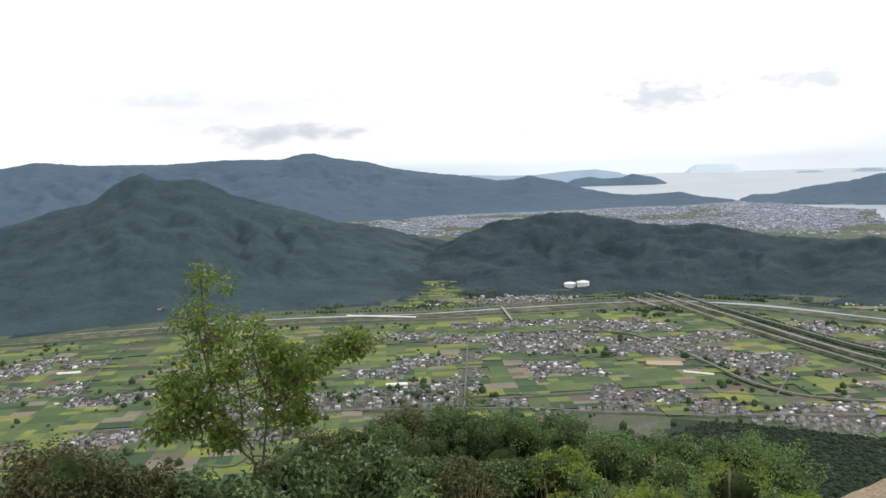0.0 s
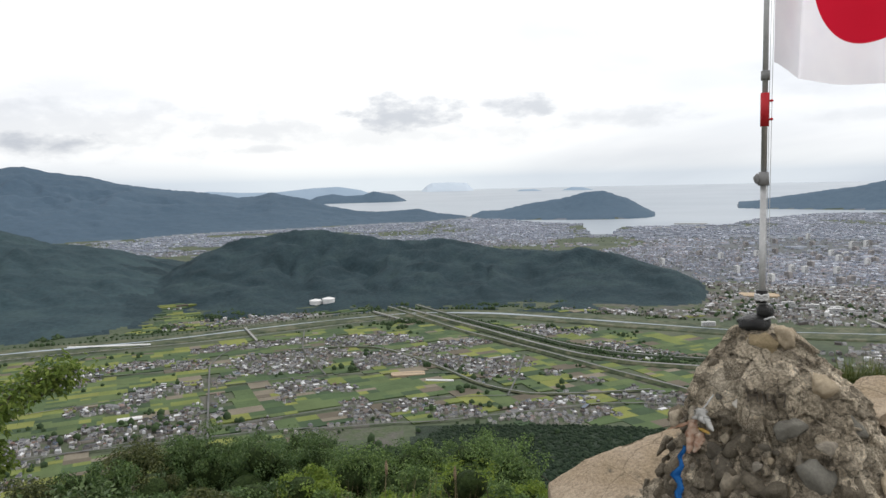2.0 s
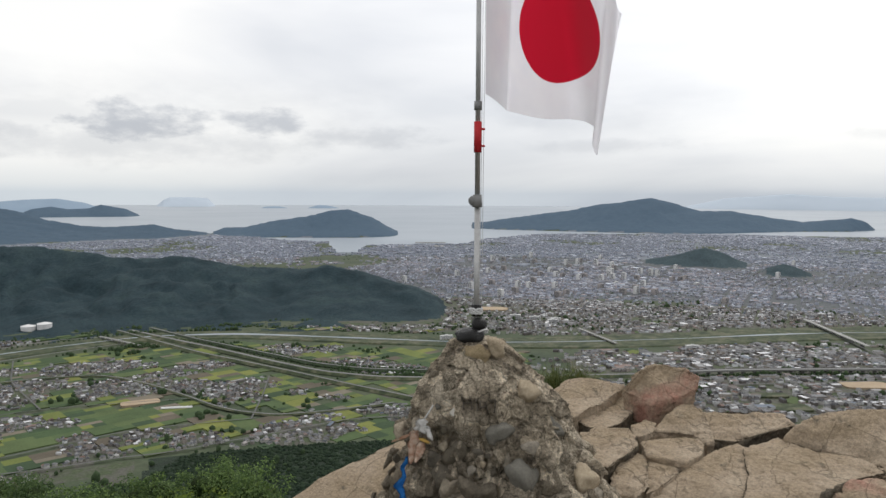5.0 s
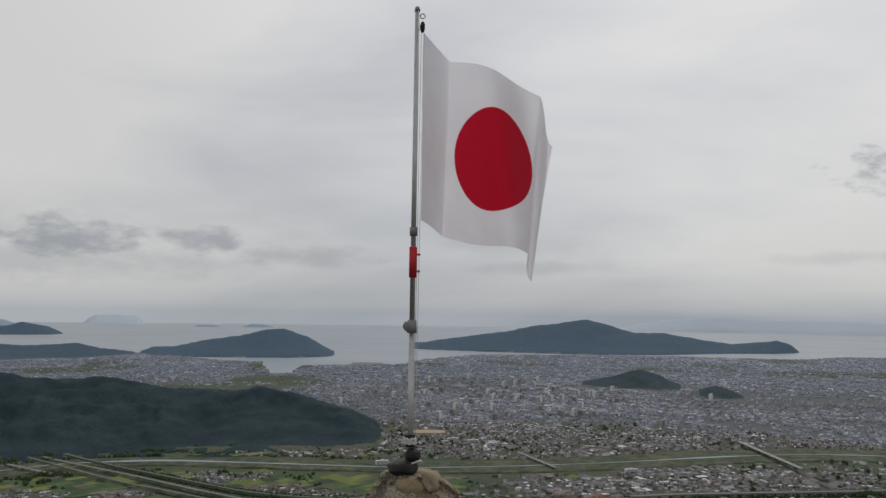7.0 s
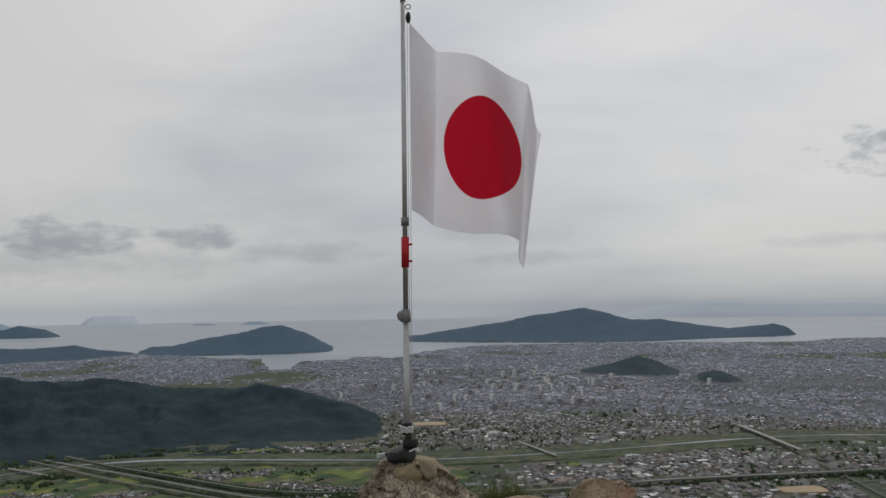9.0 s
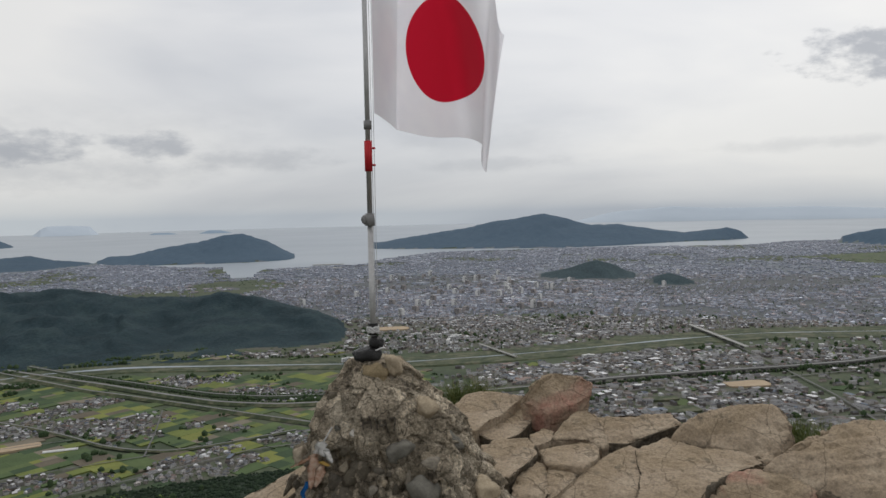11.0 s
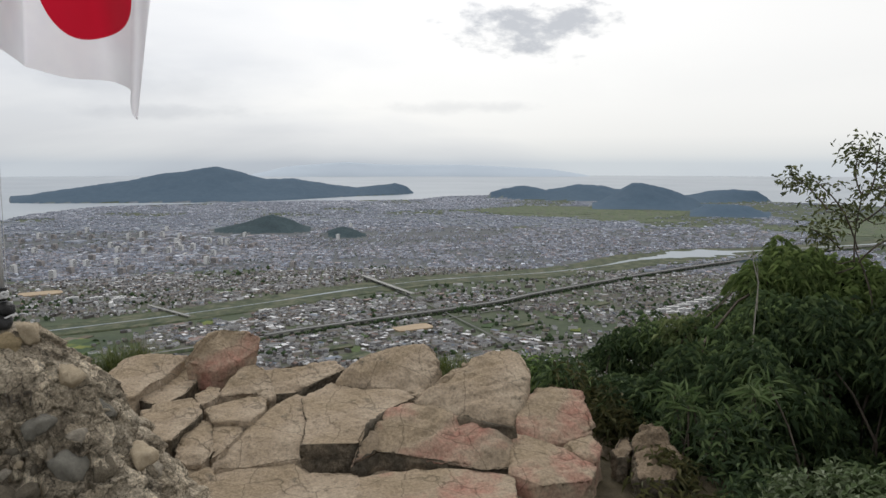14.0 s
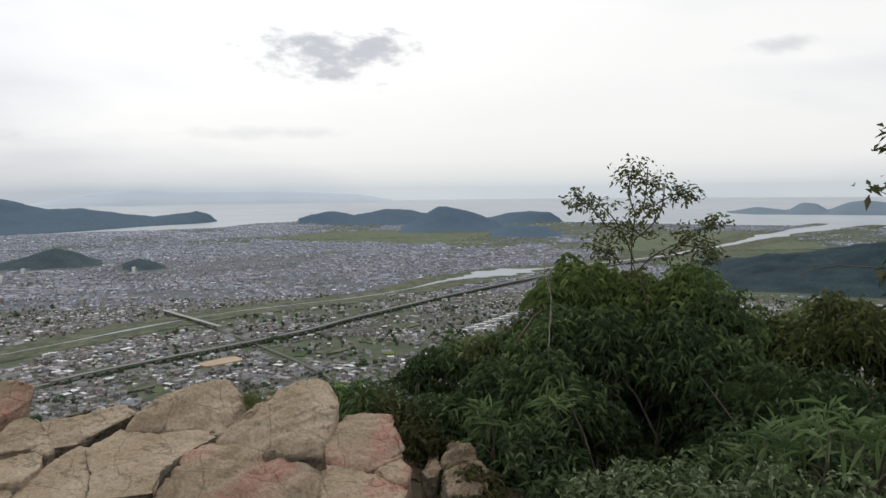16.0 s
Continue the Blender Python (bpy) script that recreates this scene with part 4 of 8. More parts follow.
def house_mesh(name, data, wall="wall", roof="roof"):
    v = house_arrays(*data)
    n = len(v)
    # walls and roof are islands of their own, so that each takes its own chance colour
    v = np.concatenate([v[:, :8], v[:, 4:10]], 1)
    b = np.arange(n)[:, None] * 14
    walls = np.concatenate([b + np.array(q) for q in ((0, 1, 5, 4), (1, 2, 6, 5), (2, 3, 7, 6), (3, 0, 4, 7))])
    slopes = np.concatenate([b + np.array(q) for q in ((8, 9, 13, 12), (10, 11, 12, 13))])
    ends = np.concatenate([b + np.array(q) for q in ((9, 10, 13), (11, 8, 12))])
    tri = np.concatenate([walls[:, [0, 1, 2]], walls[:, [0, 2, 3]], slopes[:, [0, 1, 2]], slopes[:, [0, 2, 3]], ends])
    index = np.concatenate([np.zeros(8 * n), np.ones(len(tri) - 8 * n)])
    return raw_mesh(name, v.reshape(-1, 3), tri, [MAT[wall], MAT[roof]], index)


def place_houses():
    # the city and its suburbs, on a street grid
    parts = []
    # every district has its own street direction
    ca, cr = np.radians(rng.uniform(-10, 121, 130)), np.sqrt(rng.uniform(180**2, 1900**2, 130))
    hubs, lean_of = np.stack([cr * np.sin(ca), cr * np.cos(ca)], -1), rng.uniform(-0.7, 0.7, 130)
    # some districts are dense and small, some hold works and sheds, some are loose
    scale_of, fill_of = rng.choice([0.8, 0.9, 1.0, 1.0, 1.1, 1.35], 130), rng.choice([1.0, 1.0, 0.85, 0.6], 130)
    for r0, r1, step, size in ((185, 560, 1.65, 0.72), (560, 820, 2.5, 0.92), (820, 1900, 4.6, 1.5)):
        found = []
        for k, (hub, lean) in enumerate(zip(hubs, lean_of)):
            n = int(230 / step)
            gx, gy = np.meshgrid(np.arange(-n, n) * step, np.arange(-n, n) * step * 1.15, indexing="ij")
            lane = (np.arange(2 * n)[:, None] % rng.integers(7, 13) == 0) | (np.arange(2 * n)[None, :] % (rng.integers(3, 7) if step < 3 else rng.integers(7, 12)) == 0)
            gx, gy = gx[~lane], gy[~lane]
            px, py = hub[0] + gx * math.cos(lean) - gy * math.sin(lean), hub[1] + gx * math.sin(lean) + gy * math.cos(lean)
            away = np.hypot(px, py)
            inside = (away >= r0) & (away < r1)
            px, py = px[inside], py[inside]
            if not len(px):
                continue
            mine = np.hypot(px - hub[0], py - hub[1])
            for j, other in enumerate(hubs):
                if j != k and np.hypot(*(other - hub)) < 520:
                    mine = np.where(np.hypot(px - other[0], py - other[1]) < mine - 1.0, 1e9, mine)
            found.append(np.stack([px, py, np.full(len(px), lean), np.full(len(px), scale_of[k]), np.full(len(px), fill_of[k])])[:, mine < 1e8])
        x, y, street, grain, fill = np.concatenate(found, 1)
        az, r = np.degrees(np.arctan2(x, y)), np.hypot(x, y)
        near = (r >= r0) & (r < r1) & (az > -10) & (az < 121)
        x, y, az, r, street, grain, fill = (q[near] for q in (x, y, az, r, street, grain, fill))
        patch = fractal(x / 38 + 3, y / 38, 3, 91)
        block = fractal(x / 13 + 9, y / 13, 2, 97)
        dens = urban(x, y) * np.where(patch > np.where(r < 520, 0.42, 0.36), 0.97, 0.45) * np.where((r < 620) & (block < 0.34), 0.45, 1.0)
        dens = np.where(r < 250, dens * 0.6, dens) * fill / np.maximum(grain, 1.0) ** 1.5
        keep = (rng.random(len(x)) < dens) & (hill_at(x, y) < 0.25) & ~keep_clear(x, y) & (r < shore(az) - 12)
        x, y, r, az, street, grain = (q[keep] for q in (x, y, r, az, street, grain))
        n = len(x)
        docks = (r > shore(az) - 230) & (az < 75)
        downtown = np.hypot((az - 47) / 9, (r - 740) / 230) < 1
        big = rng.random(n) < np.where(docks, 0.4, np.where(downtown, 0.2, 0.11))
        w = rng.lognormal(0.72, 0.24, n) * size * grain * np.where(big, 2.2, 1)
        d = rng.lognormal(0.48, 0.2, n) * size * grain * np.where(big, 1.7, 1)
        centre = np.clip(1 - np.hypot((az - 47) / 10, (r - 800) / 260), 0, 1)
        h = rng.uniform(0.7, 1.2, n) * np.where(big, 1.3, 1) * (1 + 1.2 * centre * rng.random(n) ** 2)
        turn = street + rng.choice([0, math.pi / 2], n) + rng.normal(0, 0.14, n)
        parts.append(np.stack([x + rng.uniform(-0.42, 0.42, n) * step, y + rng.uniform(-0.42, 0.42, n) * step, np.full(n, PLAIN + 0.1), w, d, h, rng.uniform(0.3, 0.55, n), turn, np.where(big | (rng.random(n) < 0.25), 0.08, 1.0)]))
    return np.concatenate(parts, 1)


def place_village():
    gx, gy = np.meshgrid(np.arange(-420, 260, 1.85), np.arange(150, 540, 2.15), indexing="ij")
    x, y = turned(gx.ravel(), gy.ravel())
    keep = (built(x, y) > 0.54) & (rng.random(len(x)) < 0.72) & (hill_at(x, y) < 0.3) & ~keep_clear(x, y) & (np.degrees(np.arctan2(x, y)) < 46)
    keep &= ~((np.hypot(x, y) < 236) & (np.degrees(np.arctan2(x, y)) > 7))
    x, y = x[keep], y[keep]
    n = len(x)
    big = rng.random(n) < 0.09
    w, d = rng.lognormal(0.24, 0.3, n) * np.where(big, 2.2, 1), rng.lognormal(0.03, 0.22, n) * np.where(big, 1.6, 1)
    return np.stack([x + rng.uniform(-1.0, 1.0, n), y + rng.uniform(-1.1, 1.1, n), np.full(n, PLAIN + 0.1), w, d, rng.uniform(0.5, 0.85, n), rng.uniform(0.25, 0.45, n), 0.12 + rng.choice([0, math.pi / 2], n) + rng.normal(0, 0.28, n), np.where(big, 0.05, 1.0)])


def place_foothills():
    """Scattered houses along the foot of the hills."""
    az, r = rng.uniform(-42, 3, 2500), rng.uniform(415, 520, 2500)
    x, y = r * np.sin(np.radians(az)), r * np.cos(np.radians(az))
    h = hill_at(x, y)
    keep = (h < 5) & (fractal(x / 26, y / 26, 2, 201) > np.where(h < 0.4, 0.58, 0.82)) & ~keep_clear(x, y)
    x, y = x[keep], y[keep]
    n = len(x)
    return np.stack([x, y, ground_z(x, y), rng.uniform(1.3, 2.4, n), rng.uniform(1.1, 1.7, n), rng.uniform(0.8, 1.2, n), rng.uniform(0.3, 0.55, n), rng.uniform(0, 3, n), np.ones(n)])


city = place_houses()
village = np.concatenate([place_village(), place_foothills()], 1)
order_near = np.argsort(np.hypot(village[0], village[1]))
single = village[:, order_near[:300]]
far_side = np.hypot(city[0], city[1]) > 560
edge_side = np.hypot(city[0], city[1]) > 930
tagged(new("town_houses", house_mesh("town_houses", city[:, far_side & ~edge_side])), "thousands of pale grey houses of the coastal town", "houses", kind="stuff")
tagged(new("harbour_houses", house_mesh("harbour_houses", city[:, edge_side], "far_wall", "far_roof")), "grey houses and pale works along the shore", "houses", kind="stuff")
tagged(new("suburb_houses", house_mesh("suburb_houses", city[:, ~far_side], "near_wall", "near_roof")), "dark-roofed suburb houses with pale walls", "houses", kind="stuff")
tagged(new("village_houses", house_mesh("village_houses", village[:, order_near[300:]], "near_wall", "near_roof")), "grey-roofed village houses among rice fields", "houses", kind="stuff")


def box_bm(bm, x0, x1, y0, y1, z0, z1):
    m = Matrix.Translation(((x0 + x1) / 2, (y0 + y1) / 2, (z0 + z1) / 2)) @ Matrix.Diagonal((x1 - x0, y1 - y0, z1 - z0, 1))
    return bmesh.ops.create_cube(bm, size=1.0, matrix=m)


def house(w, d, h, roof):
    """A small house: walls, an eaved hip roof and window openings."""
    thing = tagged(empty("house", 0, 0, 0), "village house with a tiled grey hip roof among fields", "house", "village houses")
    bm = bmesh.new()
    box_bm(bm, -w / 2, w / 2, -d / 2, d / 2, -0.8, h)
    part("house_body", bm, MAT["house_wall"], thing)
    bm = bmesh.new()
    e = 0.09
    low = [bm.verts.new((sx * (w / 2 + e), sy * (d / 2 + e), h - 0.03)) for sx, sy in ((-1, -1), (1, -1), (1, 1), (-1, 1))]
    ridge = [bm.verts.new((-w * 0.3, 0, h + roof)), bm.verts.new((w * 0.3, 0, h + roof))]
    for f in ((low[0], low[1], ridge[1], ridge[0]), (low[2], low[3], ridge[0], ridge[1]), (low[1], low[2], ridge[1]), (low[3], low[0], ridge[0]), low[::-1]):
        bm.faces.new(f)
    part("house_roof", bm, MAT["house_roof"], thing)
    return thing


kinds = [house(1.15, 1.0, 0.65, 0.34), house(1.45, 1.1, 0.78, 0.4), house(1.65, 1.05, 0.65, 0.36), house(1.05, 0.9, 0.85, 0.34)]
for k in range(single.shape[1]):
    x, y, z, turn = single[0, k], single[1, k], single[2, k], single[7, k]
    m = pose(x, y, z, 0, 0, math.degrees(turn))
    if k < len(kinds):
        kinds[k].matrix_basis = m
    else:
        copy_thing(kinds[k % len(kinds)], m)

# ---- larger buildings ----
MAT["white_block"] = material("white_plaster", [(0.3, grey(0.58)), (0.7, grey(0.68))], 0.4, fine=0.08, fine_scale=3)
MAT["window_dark"] = material("window_glass", [(0.3, (0.07, 0.08, 0.09)), (0.7, (0.1, 0.11, 0.12))], 1.0, rough=0.2)
MAT["tan_block"] = material("tan_plaster", [(0.3, (0.29, 0.27, 0.265)), (0.7, (0.37, 0.345, 0.335))], 0.4, fine=0.08, fine_scale=3)


def apartment(w, d, h, floors, mat, label):
    thing = tagged(empty("apartment_building", 0, 0, 0), label, "building", "apartment buildings")
    bm = bmesh.new()
    box_bm(bm, -w / 2, w / 2, -d / 2, d / 2, -0.8, h)
    body = part("building_body", bm, MAT[mat], thing)
    bm = bmesh.new()
    box_bm(bm, -w * 0.12, w * 0.12, -d * 0.25, d * 0.25, h, h + 0.45)
    part("stair_head", bm, MAT[mat], body)
    for k in range(floors):
        z = h * (k + 0.35) / floors
        bm = bmesh.new()
        box_bm(bm, -w * 0.46, w * 0.46, -d / 2 - 0.03, d / 2 + 0.03, z, z + h / floors * 0.42)
        part("window_band", bm, MAT["window_dark"], body)
    return thing


apt_white = apartment(7.0, 1.8, 2.6, 5, "white_block", "long white apartment block with rows of windows")
apt_tan = apartment(5.0, 3.2, 4.6, 8, "tan_block", "tall tan apartment tower in the town")
apt_tower = apartment(4.0, 3.0, 6.2, 11, "white_block", "tall pale apartment tower in the town centre")
spots_white = [(555.7, 546, 15), (512, 436, 15), (566, 391.5, 5), (325, 326, -25), (328, 228, -30), (398, 36, 112), (407, 31, 112), (416, 27, 112), (425, 22, 112), (434, 18, 112), (443, 14, 112), (452, 10, 112), (402, 26, 112), (412, 21, 112), (330, 329, -30), (318, 353, -30), (324, 341, -30), (315, 321, 40), (240, 322, -20)]
for k, (x, y, turn) in enumerate(spots_white):
    m = pose(x, y, PLAIN + 0.1, 0, 0, turn)
    if k == 0:
        apt_white.matrix_basis = m
    else:
        copy_thing(apt_white, m)
for k in range(64):
    az, r = radians(rng.normal(47.5, 5.5)), rng.normal(735, 105)
    x, y = r * math.sin(az), r * math.cos(az)
    if hill_at(np.array([x]), np.array([y]))[0] > 0.3:
        x, y = x + 60, y + 40
    m = pose(x, y, PLAIN + 0.1, 0, 0, rng.choice([7, 97]))
    src = apt_tan if k % 2 else apt_tower
    if k < 2:
        src.matrix_basis = m
    else:
        copy_thing(src, m)

# two white tanks at the foot of the wooded hill
for x, y, r, h in ((58.2, 474, 3.8, 2.4), (66.0, 471, 3.9, 2.4)):
    z = float(ground_z(np.array([x]), np.array([y]))[0])
    tank = tagged(empty("storage_tank", x, y, z), "round white storage tank at the foot of a wooded hill", "tank", "hill tanks")
    bm = bmesh.new()
    bmesh.ops.create_cone(bm, cap_ends=True, segments=40, radius1=r, radius2=r, depth=h + 3)
    bmesh.ops.translate(bm, verts=bm.verts, vec=(0, 0, (h - 3) / 2))
    part("tank_wall", bm, MAT["white_block"], tank, smooth=False)
    bm = bmesh.new()
    bmesh.ops.create_cone(bm, cap_ends=True, segments=40, radius1=r * 1.03, radius2=r * 0.1, depth=0.9)
    bmesh.ops.translate(bm, verts=bm.verts, vec=(0, 0, h + 0.45))
    part("tank_roof", bm, MAT["white_block"], tank)

# ---- trees of the plain and slopes, too many to count ----
MAT["slope_crown"] = material("slope_wood_leaves", [(0.3, (0.013, 0.023, 0.016)), (0.7, (0.032, 0.048, 0.028))], 0.5, fine=0.4, fine_scale=3, bump=0.08, bump_scale=2.5, shine=0.05)
MAT["far_tree"] = material("far_tree_leaves", [(0.3, (0.027, 0.045, 0.025)), (0.7, (0.054, 0.08, 0.037))], 0.8, fine=0.4, fine_scale=3, bump=0.08, bump_scale=2.5, shine=0.05)


def clump_mesh(name, x, y, z, size, tall, mat, rings=((0.0, 0.55), (0.45, 1.0), (0.85, 0.6))):
    """Lumpy crowns: rings of jittered points closed at the top."""
    n, sides = len(x), 6
    v = []
    for zf, rf in rings:
        ang = np.arange(sides)[None] * 2 * math.pi / sides + rng.uniform(0, 1, (n, 1))
        rad = size[:, None] * rf * rng.uniform(0.7, 1.2, (n, sides))
        v.append(np.stack([x[:, None] + rad * np.cos(ang), y[:, None] + rad * np.sin(ang), z[:, None] + (zf + rng.uniform(-0.1, 0.1, (n, sides))) * tall[:, None]], -1))
    top = np.stack([x, y, z + tall * rng.uniform(0.95, 1.15, n)], -1)[:, None]
    v = np.concatenate(v + [top], 1)
    per = sides * len(rings) + 1
    tri = []
    for k in range(len(rings) - 1):
        for j in range(sides):
            a, b, c2, d = k * sides + j, k * sides + (j + 1) % sides, (k + 1) * sides + (j + 1) % sides, (k + 1) * sides + j
            tri += [(a, b, c2), (a, c2, d)]
    last = (len(rings) - 1) * sides
    tri += [(last + j, last + (j + 1) % sides, per - 1) for j in range(sides)]
    f = (np.arange(n)[:, None, None] * per + np.array(tri)[None]).reshape(-1, 3)
    return raw_mesh(name, v.reshape(-1, 3), f, [mat], smooth=True)


def along(points, every, spread):
    sm, nrm, wd = ribbon(points, 1.0, 0)
    length = np.cumsum(np.r_[0, np.hypot(*np.diff(sm, axis=0).T)])
    s = np.arange(0, length[-1], every)
    px, py = np.interp(s, length, sm[:, 0]), np.interp(s, length, sm[:, 1])
    nx, ny = np.interp(s, length, nrm[:, 0]), np.interp(s, length, nrm[:, 1])
    side = spread * np.where(rng.random(len(s)) < 0.5, -1, 1) + rng.normal(0, 0.7, len(s))
    return px + nx * side, py + ny * side


def hedge(points, every, gap):
    """A row of trees on the side of a road that lies further down the valley."""
    hx, hy = along(points, every, 0.0)
    away = np.hypot(hx, hy)
    return hx * (1 + gap / away), hy * (1 + gap / away)


# the viaduct's near trees are set dense, standing also for shade under its deck
rows_of_trees = [hedge(EXPRESSWAY[1:8], 0.8, 4.2), hedge(SLIP_EAST[1:], 0.8, 3.6), hedge(SLIP_EAST[1:], 1.2, 5.6), hedge(EXPRESSWAY[9:], 1.6, 4.5), hedge(EXPRESSWAY[8:], 0.9, -3.0), hedge(SLIP_EAST[1:], 1.0, -3.0), hedge(RIVER[:9], 2.4, 14)] + [hedge(line, 5.0, 2.4) for line in AVENUES]
tx, ty = (np.concatenate([q[k] for q in rows_of_trees]) for k in (0, 1))
sx_, sy_ = rng.uniform(-420, 1250, 64000), rng.uniform(-600, 1100, 64000)
cover = fractal(sx_ / 22, sy_ / 22, 3, 131)
ok = (cover > np.where(np.hypot(sx_, sy_) < 560, np.where(np.arctan2(sx_, sy_) < 0.8, 0.565, 0.54), np.where(np.hypot(sx_, sy_) < 900, 0.58, 0.62))) & (np.hypot(sx_, sy_) < 1250) & (hill_at(sx_, sy_) < 0.25) & ~keep_clear(sx_, sy_) & (np.hypot(sx_, sy_) < shore(np.degrees(np.arctan2(sx_, sy_))) - 15) & (np.degrees(np.arctan2(sx_, sy_)) > -42)
foot_az, foot_r = np.radians(rng.uniform(-42, 37, 9000)), rng.uniform(402, 475, 9000)
fx_, fy_ = foot_r * np.sin(foot_az), foot_r * np.cos(foot_az)
at_foot = (hill_at(fx_, fy_) < 1.5) & (fractal(fx_ / 15, fy_ / 15, 3, 141) > 0.47) & ~keep_clear(fx_, fy_) & (built(fx_, fy_) < 0.5)
tx, ty = np.concatenate([tx, sx_[ok], fx_[at_foot]]), np.concatenate([ty, sy_[ok], fy_[at_foot]])
grown = rng.uniform(0.35, 0.85, len(tx)) * (1 + 7 * np.clip(fractal(tx / 22, ty / 22, 3, 131) - 0.55, 0, 0.15) * (np.hypot(tx, ty) < 575))
far_in = np.where(np.hypot(tx, ty) < 575, 1.0, 0.8)
tagged(new("town_trees", clump_mesh("town_trees", tx, ty, np.full(len(tx), PLAIN + 0.1), grown * far_in, grown * rng.uniform(1.2, 1.9, len(tx)) * far_in, MAT["far_tree"], rings=((0.1, 0.8), (0.6, 0.85)))), "dark green trees between houses and along the roads", "trees", kind="stuff")
az, r = rng.uniform(-14, 46, 21000), np.sqrt(rng.uniform(125**2, 240**2, 21000))
gx, gy = r * np.sin(np.radians(az)), r * np.cos(np.radians(az))
gz = ground_z(gx, gy)
ok = (gz > PLAIN + 1.5) | ((az > 8) & (az < 41) & (r < np.interp(az, [8, 14, 17, 41], [214, 218, 235, 236])))
tagged(new("slope_woods", clump_mesh("slope_woods", gx[ok], gy[ok], gz[ok] - 0.3, rng.uniform(0.5, 1.2, ok.sum()), rng.uniform(0.5, 1.1, ok.sum()), MAT["slope_crown"], rings=((0.1, 0.9), (0.7, 0.7)))), "dense green woods on the slope below the summit", "trees", kind="stuff")


MAT["pale_concrete"] = material("pale_concrete", [(0.3, (0.27, 0.27, 0.26)), (0.7, (0.36, 0.36, 0.345))], 0.2, fine=0.2, fine_scale=2.0)


# ---- bridges, sheds and lots of the plain ----
def river_bridge(x0, y0, x1, y1, wide, high, label):
    """A girder bridge: deck, two parapets and piers."""
    length, turn = math.hypot(x1 - x0, y1 - y0), math.atan2(y1 - y0, x1 - x0)
    thing = tagged(empty("river_bridge", (x0 + x1) / 2, (y0 + y1) / 2, PLAIN + 0.6), label, "bridge", "river bridges")
    thing.rotation_euler = (0, 0, turn)
    bm = bmesh.new()
    box_bm(bm, -length / 2, length / 2, -wide / 2, wide / 2, high - 0.3, high)
    deck = part("bridge_deck", bm, MAT["pale_concrete"], thing)
    for side in (-1, 1):
        bm = bmesh.new()
        box_bm(bm, -length / 2, length / 2, side * wide / 2 - 0.08, side * wide / 2 + 0.08, high, high + 0.2)
        part("parapet", bm, MAT["pale_concrete"], deck)
    for k in range(7):
        px = -length / 2 + length * (k + 0.5) / 7
        bm = bmesh.new()
        box_bm(bm, px - 0.3, px + 0.3, -wide * 0.4, wide * 0.4, -1.5, high - 0.3)
        part("bridge_pier", bm, MAT["concrete"], thing)
    return thing


river_bridge(458, 238, 404, 176, 2.6, 1.6, "pale girder bridge on piers over the river")
river_bridge(320, 300, 304, 258, 1.6, 1.1, "narrow concrete bridge on piers over the river")
river_bridge(12.2, 414, 16.4, 378, 0.9, 0.7, "narrow concrete bridge on piers over the river")
river_bridge(86.8, 431, 98.3, 394, 1.2, 1.2, "concrete road bridge on piers beside the expressway")


def viaduct(line):
    """The expressway on piers: deck slab, two parapets and a row of piers."""
    thing = tagged(empty("viaduct", line[0][0], line[0][1], PLAIN), "long grey concrete expressway viaduct on piers", "viaduct")
    sm, nrm, wd = ribbon(line, 3.8, 0)
    origin = np.array([line[0][0], line[0][1]])

    def bar(name, side0, side1, z0, z1, mat, label=""):
        bm = bmesh.new()
        rows = []
        for p, q in zip(sm - origin, nrm):
            rows.append([bm.verts.new((*(p + q * s), z)) for s, z in ((side0, z0), (side1, z0), (side1, z1), (side0, z1))])
        for r0, r1 in zip(rows[:-1], rows[1:]):
            for j in range(4):
                bm.faces.new((r0[j], r0[(j + 1) % 4], r1[(j + 1) % 4], r1[j]))
        bmesh.ops.recalc_face_normals(bm, faces=bm.faces)
        return part(name, bm, mat, thing, label)

    bar("deck", -1.6, 1.6, 1.7, 2.1, MAT["asphalt"])
    for s in (-1.65, 1.65):
        bar("parapet", s - 0.06, s + 0.06, 1.6, 2.3, MAT["concrete"], "grey concrete parapet")
    length = np.cumsum(np.r_[0, np.hypot(*np.diff(sm, axis=0).T)])
    bm = bmesh.new()
    box_bm(bm, -0.35, 0.35, -1.4, 1.4, 0, 1.7)
    pier = part("pier", bm, MAT["concrete"], thing)
    for k, s in enumerate(np.arange(3.0, min(length[-1], 520), 5.5)):
        x, y = np.interp(s, length, sm[:, 0]) - origin[0], np.interp(s, length, sm[:, 1]) - origin[1]
        i = int(np.clip(np.searchsorted(length, s), 1, len(sm) - 1))
        turn = math.atan2(sm[i][1] - sm[i - 1][1], sm[i][0] - sm[i - 1][0])
        ob = pier if k == 0 else new("pier", pier.data)
        ob.parent = thing
        ob.location, ob.rotation_euler = (x, y, 0), (0, 0, turn)


viaduct(EXPRESSWAY[8:])


